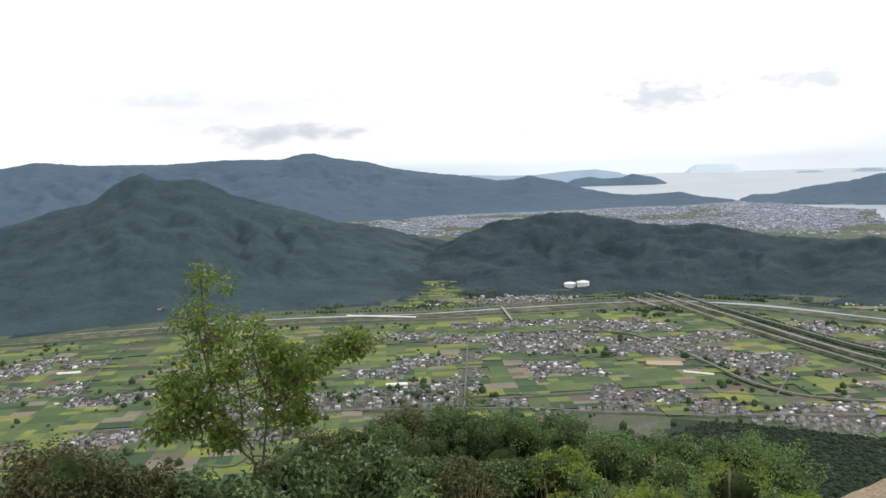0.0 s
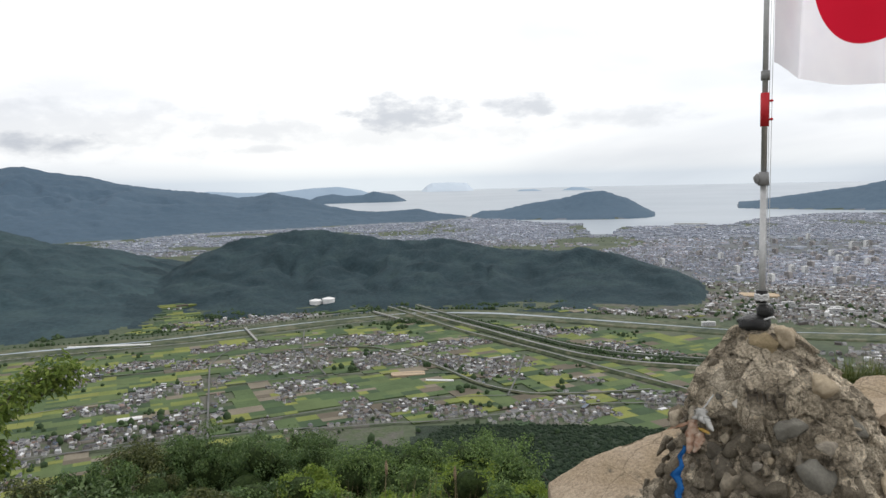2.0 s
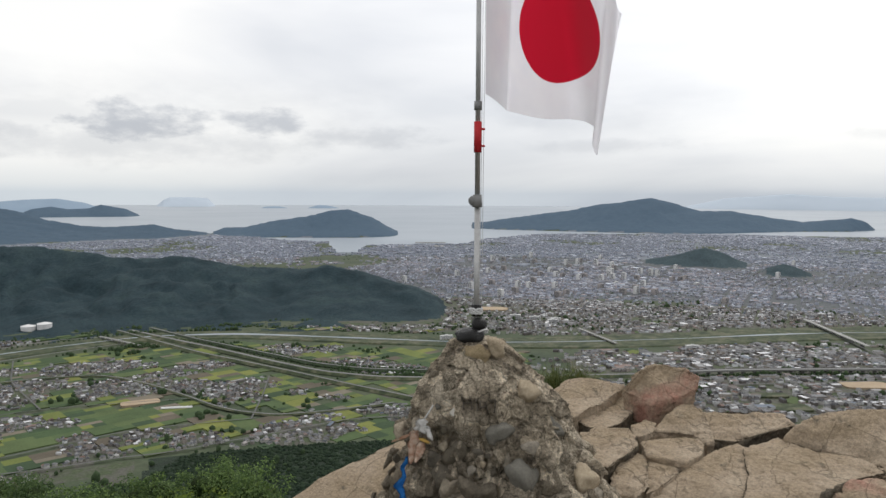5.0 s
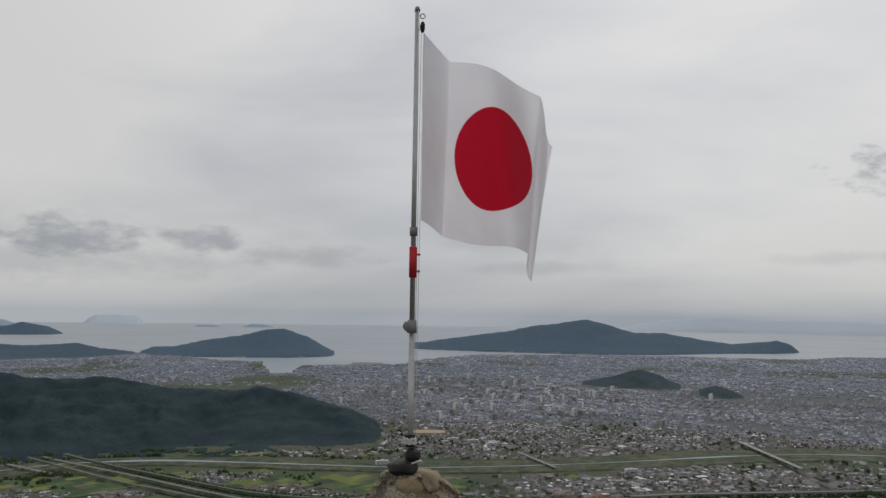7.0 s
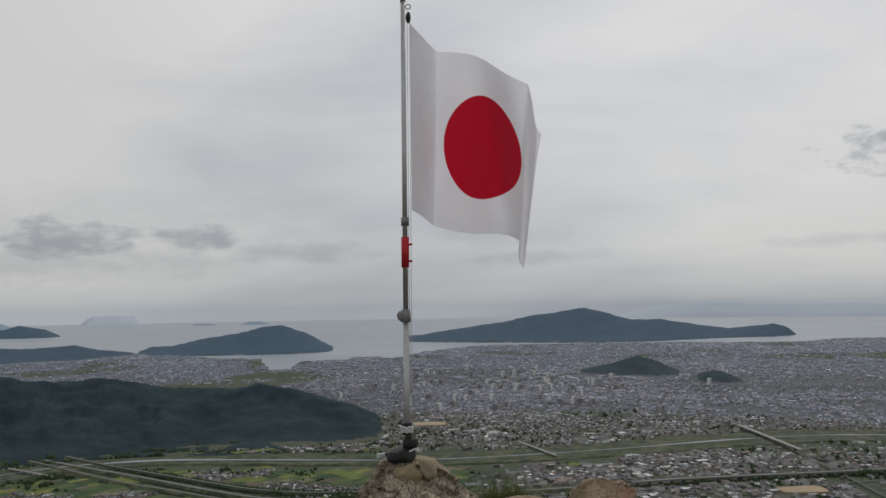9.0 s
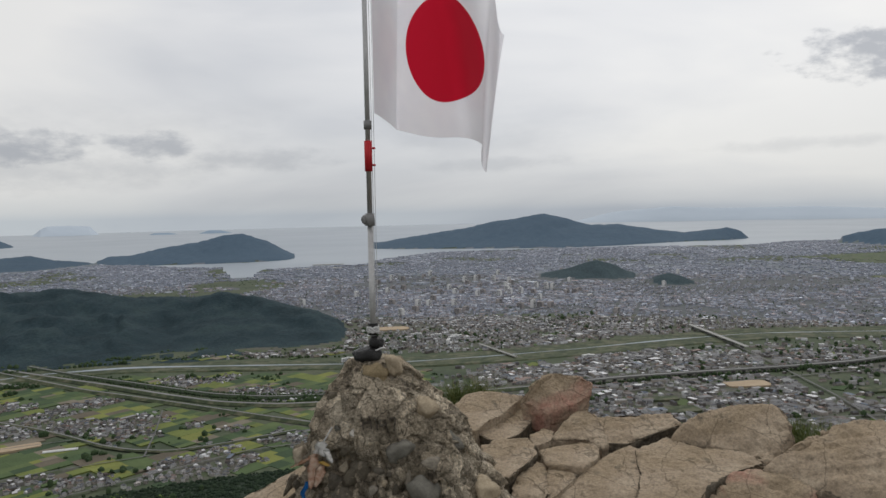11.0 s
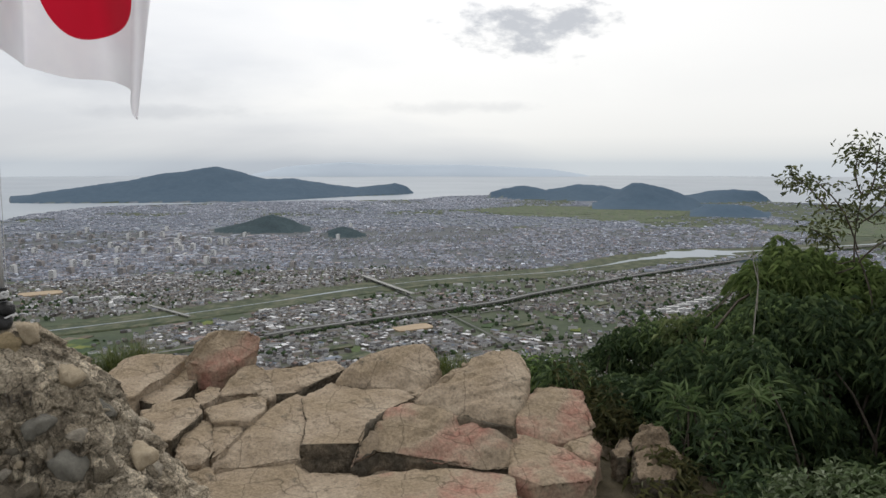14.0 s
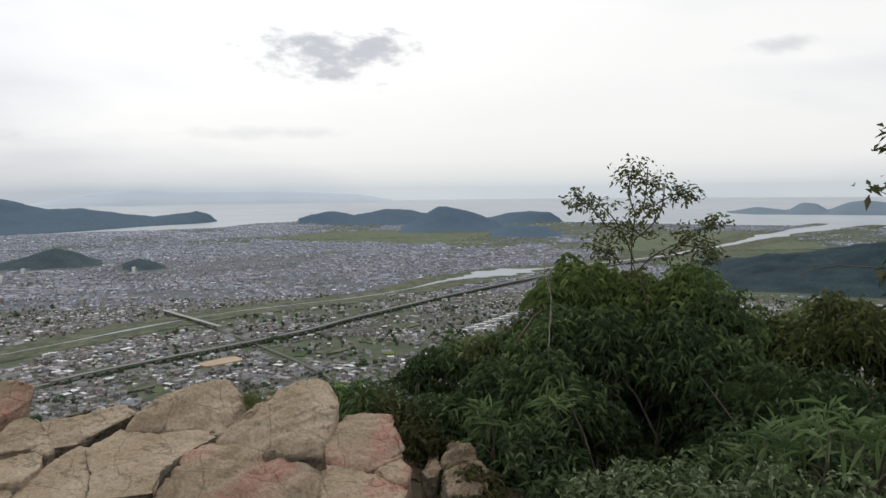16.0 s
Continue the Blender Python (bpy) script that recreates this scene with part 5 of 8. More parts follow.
def greenhouse(x, y, long, wide, tall, turn):
    thing = tagged(empty("greenhouse", x, y, PLAIN + 0.45), "long white plastic greenhouse among rice fields", "greenhouse", "field greenhouses")
    thing.rotation_euler = (0, 0, radians(turn))
    bm = bmesh.new()
    rings = []
    for e in (-long / 2, long / 2):
        rings.append([bm.verts.new((e, wide / 2 * math.cos(t), tall * math.sin(t))) for t in np.linspace(0, math.pi, 9)])
    for j in range(8):
        bm.faces.new((rings[0][j], rings[0][j + 1], rings[1][j + 1], rings[1][j]))
    part("cover", bm, MAT["white_block"], thing, smooth=True)
    for e, ring in zip((-1, 1), rings):
        bm = bmesh.new()
        bm.faces.new([bm.verts.new((e * long / 2, wide / 2 * math.cos(t), tall * math.sin(t))) for t in np.linspace(0, math.pi, 9)])
        part("end_wall", bm, MAT["white_block"], thing)
    return thing


for x, y, long, wide, tall, turn in ((-31.6, 268, 8, 2.0, 0.8, 5), (81, 275, 11, 1.2, 0.6, -25), (-171, 294, 9, 1.6, 0.7, 12), (-54, 397, 40, 1.6, 0.7, -13), (-232, 300, 10, 2.4, 0.9, 20), (-222, 268, 9, 2.4, 0.9, 40)):
    greenhouse(x, y, long, wide, tall, turn)


def lot(name, x, y, long, wide, turn, mat, label):
    bm = bmesh.new()
    n = 18
    edge = [bm.verts.new((long / 2 * math.copysign(abs(math.cos(t)) ** 0.35, math.cos(t)), wide / 2 * math.copysign(abs(math.sin(t)) ** 0.35, math.sin(t)), 0.6)) for t in np.arange(n) * 2 * math.pi / n]
    foot = [bm.verts.new((v.co.x, v.co.y, -0.3)) for v in edge]
    bm.faces.new(edge)
    for k in range(n):
        bm.faces.new((foot[k], foot[(k + 1) % n], edge[(k + 1) % n], edge[k]))
    ob = part(name, bm, MAT[mat])
    ob.matrix_world = pose(x, y, PLAIN + 0.1, 0, 0, turn)
    return tagged(ob, label, "lot", kind="structure")


MAT["bare_earth"] = material("bare_earth", [(0.3, (0.30, 0.23, 0.155)), (0.7, (0.38, 0.30, 0.21))], 0.2, fine=0.15, fine_scale=2)
lot("wharf", 634, 930, 84, 15, -34, "pale_concrete", "long pale concrete wharf at the harbour")
lot("wharf", 700, 985, 50, 9, -36, "pale_concrete", "pale concrete quay at the harbour")
lot("earth_lot", 326, 142, 20, 11, -40, "bare_earth", "bare tan earth lot beside the expressway")
lot("earth_lot", 330, 392, 24, 14, -35, "bare_earth", "bare tan school ground in the town")
lot("earth_lot", 72, 290, 14, 6, -10, "bare_earth", "bare brown field in the valley")
lot("green_lot", 278, 157, 14, 6, -35, "bank", "mown green field beside the suburb")
lot("green_lot", 268, 143, 15, 9, -35, "bank", "mown green field beside the suburb")
lot("green_lot", 352, 96, 16, 9, -35, "bank", "mown green field beside the suburb")
lot("green_lot", 420, 70, 18, 10, -30, "bank", "mown green field beside the suburb")
lot("green_lot", 520, 20, 60, 18, -32, "bank", "green field strip beside the expressway")


# ---- rocks of the summit ----
ROCK_TAN = [(0.3, (0.17, 0.134, 0.094)), (0.42, (0.275, 0.216, 0.147)), (0.55, (0.312, 0.25, 0.182)), (0.7, (0.40, 0.334, 0.252))]
MAT["rock"] = material("granite", ROCK_TAN, 1.7, fine=0.42, fine_scale=48, bump=0.02, bump_scale=30, rough=0.95, spots=((0.12, 0.10, 0.075), 11.0, 0.6, 0.72), cracks=(2.4, 0.008))
MAT["red_rock"] = material("red_granite", ROCK_TAN, 1.7, fine=0.42, fine_scale=48, bump=0.02, bump_scale=30, rough=0.95, spots=((0.31, 0.165, 0.125), 2.3, 0.5, 0.66), cracks=(2.4, 0.008))
MAT["brown_rock"] = material("brown_granite", [(0.3, (0.10, 0.075, 0.052)), (0.5, (0.17, 0.13, 0.088)), (0.7, (0.27, 0.21, 0.15))], 3.0, fine=0.45, fine_scale=48, bump=0.025, bump_scale=26, rough=0.95, cracks=(4.0, 0.006))
# dark granite for steep block sides: their shade in the colour, along with lichen
MAT["shaded_lichen_rock"] = material("shaded_lichen_granite", [(0.3, (0.045, 0.04, 0.032)), (0.5, (0.095, 0.08, 0.06)), (0.68, (0.20, 0.16, 0.115))], 5.0, fine=0.5, fine_scale=40, bump=0.03, bump_scale=22, rough=0.95)


def jag(co, off, rough):
    """How far the surface of a split rock stands out at a place: flat faces with chips, bedding lines and cracks."""
    n = noise.fractal(co * 9.0 + off, 0.8, 2.1, 5) * rough * 0.5
    n += noise.noise(co * 1.6 + off) * rough * 0.8
    chip = noise.noise(co * 3.1 + off * 1.7)
    n -= rough * 0.55 * max(0.0, min(1.0, (chip - 0.15) * 22))
    lay = noise.noise(Vector(((co.x - co.y) * 1.4, (co.x + co.y) * 12, co.z * 12)) + off)
    n -= rough * 0.5 * max(0.0, min(1.0, (lay - 0.1) * 6))
    bent = co + Vector((noise.noise(co * 4 + off), noise.noise(co * 4 - off), 0)) * 0.06
    crack = min(abs(noise.noise(Vector((bent.x * 1.7 + bent.y * 0.8, bent.y * 2.2, bent.z * 3)) + off * 2)), abs(noise.noise(Vector((bent.x * 2.6, bent.y * 1.1 - bent.x, bent.z * 3)) - off)))
    return n - (0.006 + rough * 0.5) * max(0.0, 0.02 - crack) / 0.02


def refine(bm, limit):
    for _ in range(7):
        long = [e for e in bm.edges if e.calc_length() > limit]
        if not long:
            break
        bmesh.ops.subdivide_edges(bm, edges=long, cuts=1)
        bmesh.ops.triangulate(bm, faces=[f for f in bm.faces if len(f.verts) > 3])


def edge_distance(x, y, ring):
    """How far a place lies from the outline of a block, seen from above."""
    best = 9.0
    for p, q in zip(ring, ring[1:] + ring[:1]):
        dx, dy = q.x - p.x, q.y - p.y
        t = max(0.0, min(1.0, ((x - p.x) * dx + (y - p.y) * dy) / (dx * dx + dy * dy + 1e-9)))
        best = min(best, math.hypot(x - p.x - t * dx, y - p.y - t * dy))
    return best


def block(name, outline, depth, label, seed=1, mat="rock", rough=0.02, edge=0.01, limit=0.027, bulge=0.0, dark=False, taper=1.02):
    """A split block of rock: the corners of its top, straight sides, worn edges, a crowned top and a rough skin. dark:
    shade and lichen of its steep broken faces put into a darker skin.
    """
    c = sum((Vector(p) for p in outline), Vector()) / len(outline)
    bm = bmesh.new()
    flat = []
    for p in outline:
        q = Vector((p[0] - c.x, p[1] - c.y, p[2] - c.z))
        flat.append(q + Vector((q.x, q.y, 0)).normalized() * 0.028)
    area = sum(a.x * b.y - b.x * a.y for a, b in zip(flat, flat[1:] + flat[:1]))
    if area < 0:
        flat = flat[::-1]
    upper = [bm.verts.new(p) for p in flat]
    lower = [bm.verts.new((p.x * taper, p.y * taper, p.z * 0.3 - depth)) for p in flat]
    bm.faces.new(upper)
    bm.faces.new(lower[::-1])
    for k in range(len(flat)):
        j = (k + 1) % len(flat)
        bm.faces.new((upper[k], lower[k], lower[j], upper[j]))
    bmesh.ops.bevel(bm, geom=[e for e in bm.edges if max(v.co.z for v in e.verts) > -depth * 0.7], offset=edge, segments=2, profile=0.6, affect="EDGES")
    bm.normal_update()
    bmesh.ops.triangulate(bm, faces=bm.faces)
    refine(bm, limit)
    bm.normal_update()
    off = Vector((seed * 3.1, seed * 1.7, seed * 0.3))
    # chosen by slope: steep faces take the skin with the painted-in shade
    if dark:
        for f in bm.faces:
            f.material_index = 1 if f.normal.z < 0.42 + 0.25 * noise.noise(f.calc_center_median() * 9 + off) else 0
    moves = []
    for v in bm.verts:
        m = v.normal * jag(v.co, off, rough)
        if v.normal.z > 0.3 and bulge:
            m.z += bulge * 0.5 * (1 - math.exp(-edge_distance(v.co.x, v.co.y, flat) / 0.05))
        moves.append(m)
    for v, m in zip(bm.verts, moves):
        v.co += m
    ob = part(name, bm, MAT[mat], None, label, smooth=True)
    ob.data.materials.append(MAT["shaded_lichen_rock"])
    tagged(ob, "", "rock", "split summit rocks")
    ob.location = c
    return ob


def bedrock():
    """The mass of rock under the blocks, one rough sheet with falling edges."""
    bm = bmesh.new()
    nx, ny = 110, 120
    grid = []
    for i in range(nx):
        row = []
        for j in range(ny):
            x, y = 1.7 + 4.6 * i / (nx - 1), -0.5 + 6.0 * j / (ny - 1)
            inside = min((x - 1.7) / 0.9, (6.3 - x) / 1.0, (y - 0.0) / 0.9, (5.5 - y) / 1.0, 1.0)
            inside = min(inside, (math.degrees(math.atan2(x, y)) - 35) / 6)
            inside -= 0.6 * abs(noise.fractal(Vector((x * 1.3, y * 1.3, 7)), 1.0, 2.0, 4)) * max(0.0, min(1.0, (1.0 - inside) * 3))
            z = -0.29 - 0.9 * (1 - inside) ** 2 + 0.07 * noise.fractal(Vector((x * 1.1, y * 1.1, 0)), 1.0, 2.0, 6)
            crack = abs(noise.noise(Vector((x * 1.6, y * 1.6, 3))))
            z -= 0.08 * max(0, 0.07 - crack) / 0.07
            row.append(bm.verts.new((x, y, z)))
        grid.append(row)
    for i in range(nx - 1):
        for j in range(ny - 1):
            bm.faces.new((grid[i][j], grid[i + 1][j], grid[i + 1][j + 1], grid[i][j + 1]))
    return tagged(part("bedrock", bm, MAT["rock"], smooth=True), "tan granite bedrock of the summit", "rock", kind="structure")


bedrock()
block("rock_slab", [(4.06, 3.89, 0.08), (4.25, 3.92, 0.14), (4.35, 3.86, 0.16), (4.49, 3.59, 0.15), (4.40, 3.57, 0.11), (4.18, 3.55, 0.07), (4.03, 3.54, 0.06), (3.90, 3.49, 0.04), (3.86, 3.55, 0.04), (3.95, 3.74, 0.06)], 0.35, "flat tan granite slab beside the red boulder", 2, mat="rock", rough=0.014, bulge=0.012)
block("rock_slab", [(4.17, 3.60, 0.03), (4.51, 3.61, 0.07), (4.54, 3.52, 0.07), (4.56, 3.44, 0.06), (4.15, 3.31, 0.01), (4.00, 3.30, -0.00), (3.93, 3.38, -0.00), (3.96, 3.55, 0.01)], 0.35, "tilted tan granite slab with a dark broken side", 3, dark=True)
block("red_boulder", [(4.33, 3.44, 0.18), (4.39, 3.39, 0.25), (4.46, 3.34, 0.32), (4.59, 3.34, 0.34), (4.67, 3.19, 0.34), (4.64, 3.05, 0.30), (4.60, 3.06, 0.22), (4.53, 3.13, 0.15), (4.38, 3.22, 0.11), (4.36, 3.37, 0.14)], 0.26, "reddish granite boulder tilted on the outcrop", 4, mat="red_rock", rough=0.018, edge=0.012, bulge=0.008, taper=0.82)
block("rock_block", [(4.14, 3.04, -0.00), (4.25, 3.04, 0.03), (4.49, 3.06, 0.13), (4.55, 3.02, 0.13), (4.47, 2.90, 0.11), (4.41, 2.80, 0.03), (4.38, 2.76, -0.00), (4.29, 2.74, -0.01), (4.32, 2.88, 0.01), (4.27, 2.95, 0.01)], 0.3, "wedge-shaped tan granite block by the boulder", 5, edge=0.014, bulge=0.02)
block("rock_block", [(4.09, 3.15, 0.04), (4.21, 3.15, 0.05), (4.21, 3.07, 0.04), (4.13, 3.03, 0.03), (3.99, 3.01, 0.02), (4.00, 3.08, 0.03)], 0.25, "small tan granite block in a gap", 6, edge=0.014, bulge=0.015)
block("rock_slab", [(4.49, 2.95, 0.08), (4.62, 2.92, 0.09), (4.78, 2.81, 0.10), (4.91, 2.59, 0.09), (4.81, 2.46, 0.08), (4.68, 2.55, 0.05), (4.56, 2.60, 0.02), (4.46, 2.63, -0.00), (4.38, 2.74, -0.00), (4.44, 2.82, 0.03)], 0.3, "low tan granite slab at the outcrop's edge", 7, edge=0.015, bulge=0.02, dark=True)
block("boulder", [(4.63, 2.40, 0.04), (4.75, 2.36, 0.11), (4.85, 2.30, 0.18), (5.06, 2.12, 0.23), (5.17, 1.99, 0.24), (5.14, 1.89, 0.20), (5.12, 1.84, 0.13), (5.03, 1.82, 0.04), (4.85, 1.81, -0.01), (4.72, 1.83, -0.02), (4.80, 2.03, -0.01), (4.69, 2.24, -0.00)], 0.5, "rounded tan granite boulder at the outcrop's edge", 8, rough=0.02, edge=0.035, bulge=0.06)
block("boulder", [(4.43, 1.72, 0.04), (4.59, 1.67, 0.11), (4.73, 1.56, 0.16), (5.01, 1.54, 0.19), (5.17, 1.48, 0.20), (5.28, 1.35, 0.20), (5.25, 1.27, 0.20), (5.01, 1.15, 0.16), (4.93, 1.12, 0.09), (4.72, 1.11, -0.03), (4.56, 1.11, -0.06), (4.51, 1.30, -0.05), (4.47, 1.50, -0.02)], 0.5, "large tan granite boulder with a worn top", 9, rough=0.02, edge=0.035, bulge=0.07)
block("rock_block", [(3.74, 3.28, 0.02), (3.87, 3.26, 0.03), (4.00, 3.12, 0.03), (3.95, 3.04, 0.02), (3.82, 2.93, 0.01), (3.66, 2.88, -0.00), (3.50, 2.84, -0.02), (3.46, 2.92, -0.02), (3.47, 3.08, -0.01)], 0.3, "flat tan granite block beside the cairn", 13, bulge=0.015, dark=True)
block("rock_block", [(3.94, 2.94, 0.00), (4.07, 2.94, 0.01), (4.26, 2.81, 0.02), (4.20, 2.70, 0.01), (4.07, 2.63, -0.00), (3.89, 2.61, -0.01), (3.81, 2.79, -0.01)], 0.3, "cracked tan granite block of the outcrop", 14, edge=0.012, bulge=0.02)
block("rock_block", [(3.79, 2.78, -0.04), (3.90, 2.63, -0.04), (3.76, 2.59, -0.05), (3.57, 2.55, -0.07), (3.51, 2.58, -0.10)], 0.3, "narrow tan granite block in a cleft", 15, edge=0.012, bulge=0.01)
block("rock_block", [(3.53, 2.82, -0.05), (3.81, 2.91, -0.03), (3.83, 2.83, -0.03), (3.54, 2.61, -0.06), (3.46, 2.61, -0.12), (3.42, 2.68, -0.12), (3.43, 2.74, -0.08)], 0.3, "narrow pale granite slab beside the cairn", 17, edge=0.012, bulge=0.01)
block("rock_slab", [(3.46, 2.55, -0.16), (3.53, 2.54, -0.10), (3.77, 2.54, -0.05), (4.17, 2.62, -0.02), (4.42, 2.60, -0.01), (4.38, 2.51, -0.01), (4.12, 2.32, -0.04), (3.84, 2.18, -0.06), (3.75, 2.16, -0.14), (3.58, 2.40, -0.15)], 0.35, "smooth pale granite slab sloping to the path", 10, rough=0.009, edge=0.015, bulge=0.02)
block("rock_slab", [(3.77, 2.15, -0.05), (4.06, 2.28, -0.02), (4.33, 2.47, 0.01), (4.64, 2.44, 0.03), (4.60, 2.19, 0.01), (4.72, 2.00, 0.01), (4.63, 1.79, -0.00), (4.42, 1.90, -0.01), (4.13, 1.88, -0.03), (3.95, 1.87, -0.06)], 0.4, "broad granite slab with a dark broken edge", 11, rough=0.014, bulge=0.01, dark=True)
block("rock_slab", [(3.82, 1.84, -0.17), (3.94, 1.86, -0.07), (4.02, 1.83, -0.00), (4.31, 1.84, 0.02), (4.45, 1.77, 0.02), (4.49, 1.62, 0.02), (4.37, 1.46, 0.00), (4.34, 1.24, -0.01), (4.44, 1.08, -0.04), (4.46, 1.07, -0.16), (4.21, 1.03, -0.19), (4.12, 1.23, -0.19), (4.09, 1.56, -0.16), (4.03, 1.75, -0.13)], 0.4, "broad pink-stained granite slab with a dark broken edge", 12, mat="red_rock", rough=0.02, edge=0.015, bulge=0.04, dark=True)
block("rock_slab", [(4.49, 1.07, -0.09), (4.53, 0.93, -0.14), (4.50, 0.76, -0.16), (4.40, 0.58, -0.19), (4.24, 0.57, -0.20), (4.07, 0.82, -0.20), (4.13, 0.99, -0.19), (4.36, 1.05, -0.16)], 0.4, "pink granite slab rounded towards the shrubs", 19, mat="red_rock", rough=0.016, edge=0.015, bulge=0.04)
block("rock_block", [(4.53, 1.05, -0.10), (4.55, 1.07, -0.05), (4.80, 1.10, 0.02), (5.03, 1.08, 0.03), (5.14, 0.98, 0.03), (5.14, 0.81, 0.02), (4.86, 0.73, -0.03), (4.78, 0.66, -0.11), (4.66, 0.77, -0.16), (4.55, 0.90, -0.16)], 0.5, "grey-pink granite block by the shrubs", 18, mat="red_rock", edge=0.015, bulge=0.05)
block("rock_block", [(4.54, 0.77, -0.13), (4.67, 0.65, -0.11), (4.58, 0.58, -0.14), (4.45, 0.58, -0.16), (4.43, 0.66, -0.15)], 0.3, "small rounded pink granite block by the shrubs", 24, mat="red_rock", edge=0.025, bulge=0.03)
block("rock_slab", [(3.15, 2.48, -0.20), (3.45, 2.53, -0.16), (3.72, 2.17, -0.16), (3.64, 2.05, -0.18), (3.76, 1.81, -0.18), (3.56, 1.68, -0.21), (3.24, 1.87, -0.23), (3.02, 2.20, -0.23)], 0.4, "low pale granite slab at the foot of the outcrop", 25, rough=0.012, bulge=0.01, limit=0.045)
block("rock_slab", [(3.75, 1.78, -0.19), (3.96, 1.50, -0.18), (4.06, 1.21, -0.19), (4.12, 1.00, -0.20), (3.88, 0.91, -0.23), (3.55, 1.32, -0.23), (3.43, 1.63, -0.22)], 0.4, "low pink-tan granite slab at the foot of the outcrop", 26, mat="red_rock", rough=0.014, bulge=0.01, limit=0.045)
block("rock_block", [(3.13, 2.61, -0.19), (3.40, 2.67, -0.14), (3.46, 2.58, -0.14), (3.37, 2.41, -0.18), (3.20, 2.38, -0.20), (3.03, 2.47, -0.21)], 0.4, "low tan granite block at the foot of the cairn", 27, bulge=0.015)
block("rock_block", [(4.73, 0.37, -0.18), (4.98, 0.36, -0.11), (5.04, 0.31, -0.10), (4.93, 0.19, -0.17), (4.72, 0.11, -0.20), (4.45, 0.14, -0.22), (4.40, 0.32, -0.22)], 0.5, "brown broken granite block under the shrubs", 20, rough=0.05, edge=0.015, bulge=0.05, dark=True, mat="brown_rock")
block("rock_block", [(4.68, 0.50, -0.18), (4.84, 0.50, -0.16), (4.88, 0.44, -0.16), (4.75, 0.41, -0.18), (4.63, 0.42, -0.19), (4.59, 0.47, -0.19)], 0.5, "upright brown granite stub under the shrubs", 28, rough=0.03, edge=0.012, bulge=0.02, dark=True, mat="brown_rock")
block("rock_slab", [(2.27, 4.66, -0.6), (2.55, 4.65, -0.46), (2.88, 4.56, -0.34), (3.22, 4.51, -0.24), (3.3, 4.2, -0.32), (3.05, 3.7, -0.5), (2.69, 3.5, -0.68), (2.11, 3.7, -0.74), (2.16, 4.3, -0.68)], 0.7, "sloping bare granite slab beside the cairn", 22, rough=0.006, edge=0.015, bulge=0.02, limit=0.04)

# ---- cairn ----
MAT["cairn"] = material("cemented_stone", [(0.3, (0.27, 0.226, 0.165)), (0.45, (0.46, 0.39, 0.292)), (0.68, (0.62, 0.54, 0.42))], 5.0, fine=0.8, fine_scale=75, bump=0.05, bump_scale=55, rough=0.95, spots=((0.11, 0.092, 0.068), 9.0, 0.6, 0.7), chips=(13.0, 0.025))
COBBLE = [(0.0, (0.275, 0.237, 0.181)), (0.3, (0.375, 0.319, 0.235)), (0.55, (0.237, 0.213, 0.175)), (0.85, (0.438, 0.375, 0.281)), (1.0, (0.312, 0.266, 0.203))]
MAT["cobble"] = material("cobble", [(0.3, grey(0.65)), (0.7, grey(1.2))], 1.2, fine=0.35, fine_scale=4, bump=0.012, bump_scale=2.2, rough=0.9, thing=COBBLE)
MAT["dark_cobble"] = material("dark_cobble", [(0.3, grey(0.6)), (0.7, grey(1.2))], 9.0, fine=0.3, fine_scale=40, bump=0.014, bump_scale=22, rough=0.9, thing=[(0.0, (0.169, 0.147, 0.112)), (0.5, (0.256, 0.215, 0.156)), (1.0, (0.194, 0.173, 0.140))])
MAT["pale_cobble"] = material("pale_cobble", [(0.3, (0.36, 0.29, 0.20)), (0.7, (0.46, 0.385, 0.28))], 7.0, fine=0.15, fine_scale=40, bump=0.006, bump_scale=25)
MAT["brown_cobble"] = material("brown_cobble", [(0.3, (0.24, 0.185, 0.105)), (0.7, (0.36, 0.285, 0.175))], 8.0, fine=0.3, fine_scale=40, bump=0.012, bump_scale=18)
MAT["slate_cobble"] = material("slate_cobble", [(0.3, (0.15, 0.143, 0.122)), (0.7, (0.225, 0.212, 0.18))], 6.0, fine=0.2, fine_scale=40, bump=0.008, bump_scale=20)
MAT["white_cobble"] = material("white_cobble", [(0.3, (0.50, 0.47, 0.42)), (0.7, (0.6, 0.57, 0.52))], 7.0, fine=0.1, fine_scale=40)
CX, CY = 2.43, 2.77
CAIRN_H = [-0.7, -0.1, 0.05, 0.19, 0.36, 0.53, 0.65, 0.72, 0.80, 0.86]
CAIRN_R = [1.05, 0.72, 0.62, 0.53, 0.46, 0.37, 0.31, 0.25, 0.17, 0.115]
TOWARDS, RIGHT = Vector((-0.64, -0.77, 0)), Vector((0.77, -0.64, 0))


def loose(h, t):
    """Where the mortar has washed out between the cobbles: the low side that faces the valley path, 0 to 1."""
    out = math.cos(t) * RIGHT.x + math.sin(t) * RIGHT.y
    k = min(1.0, max(0.0, (0.25 - out) * 2.2)) * min(1.0, max(0.0, (0.56 - h) * 6))
    return k


def cairn_lean(h):
    """The cairn's foot lies to the side of the pole."""
    return RIGHT * float(np.interp(h, [0.1, 0.65, 0.86], [0.11, 0.037, 0.0]))


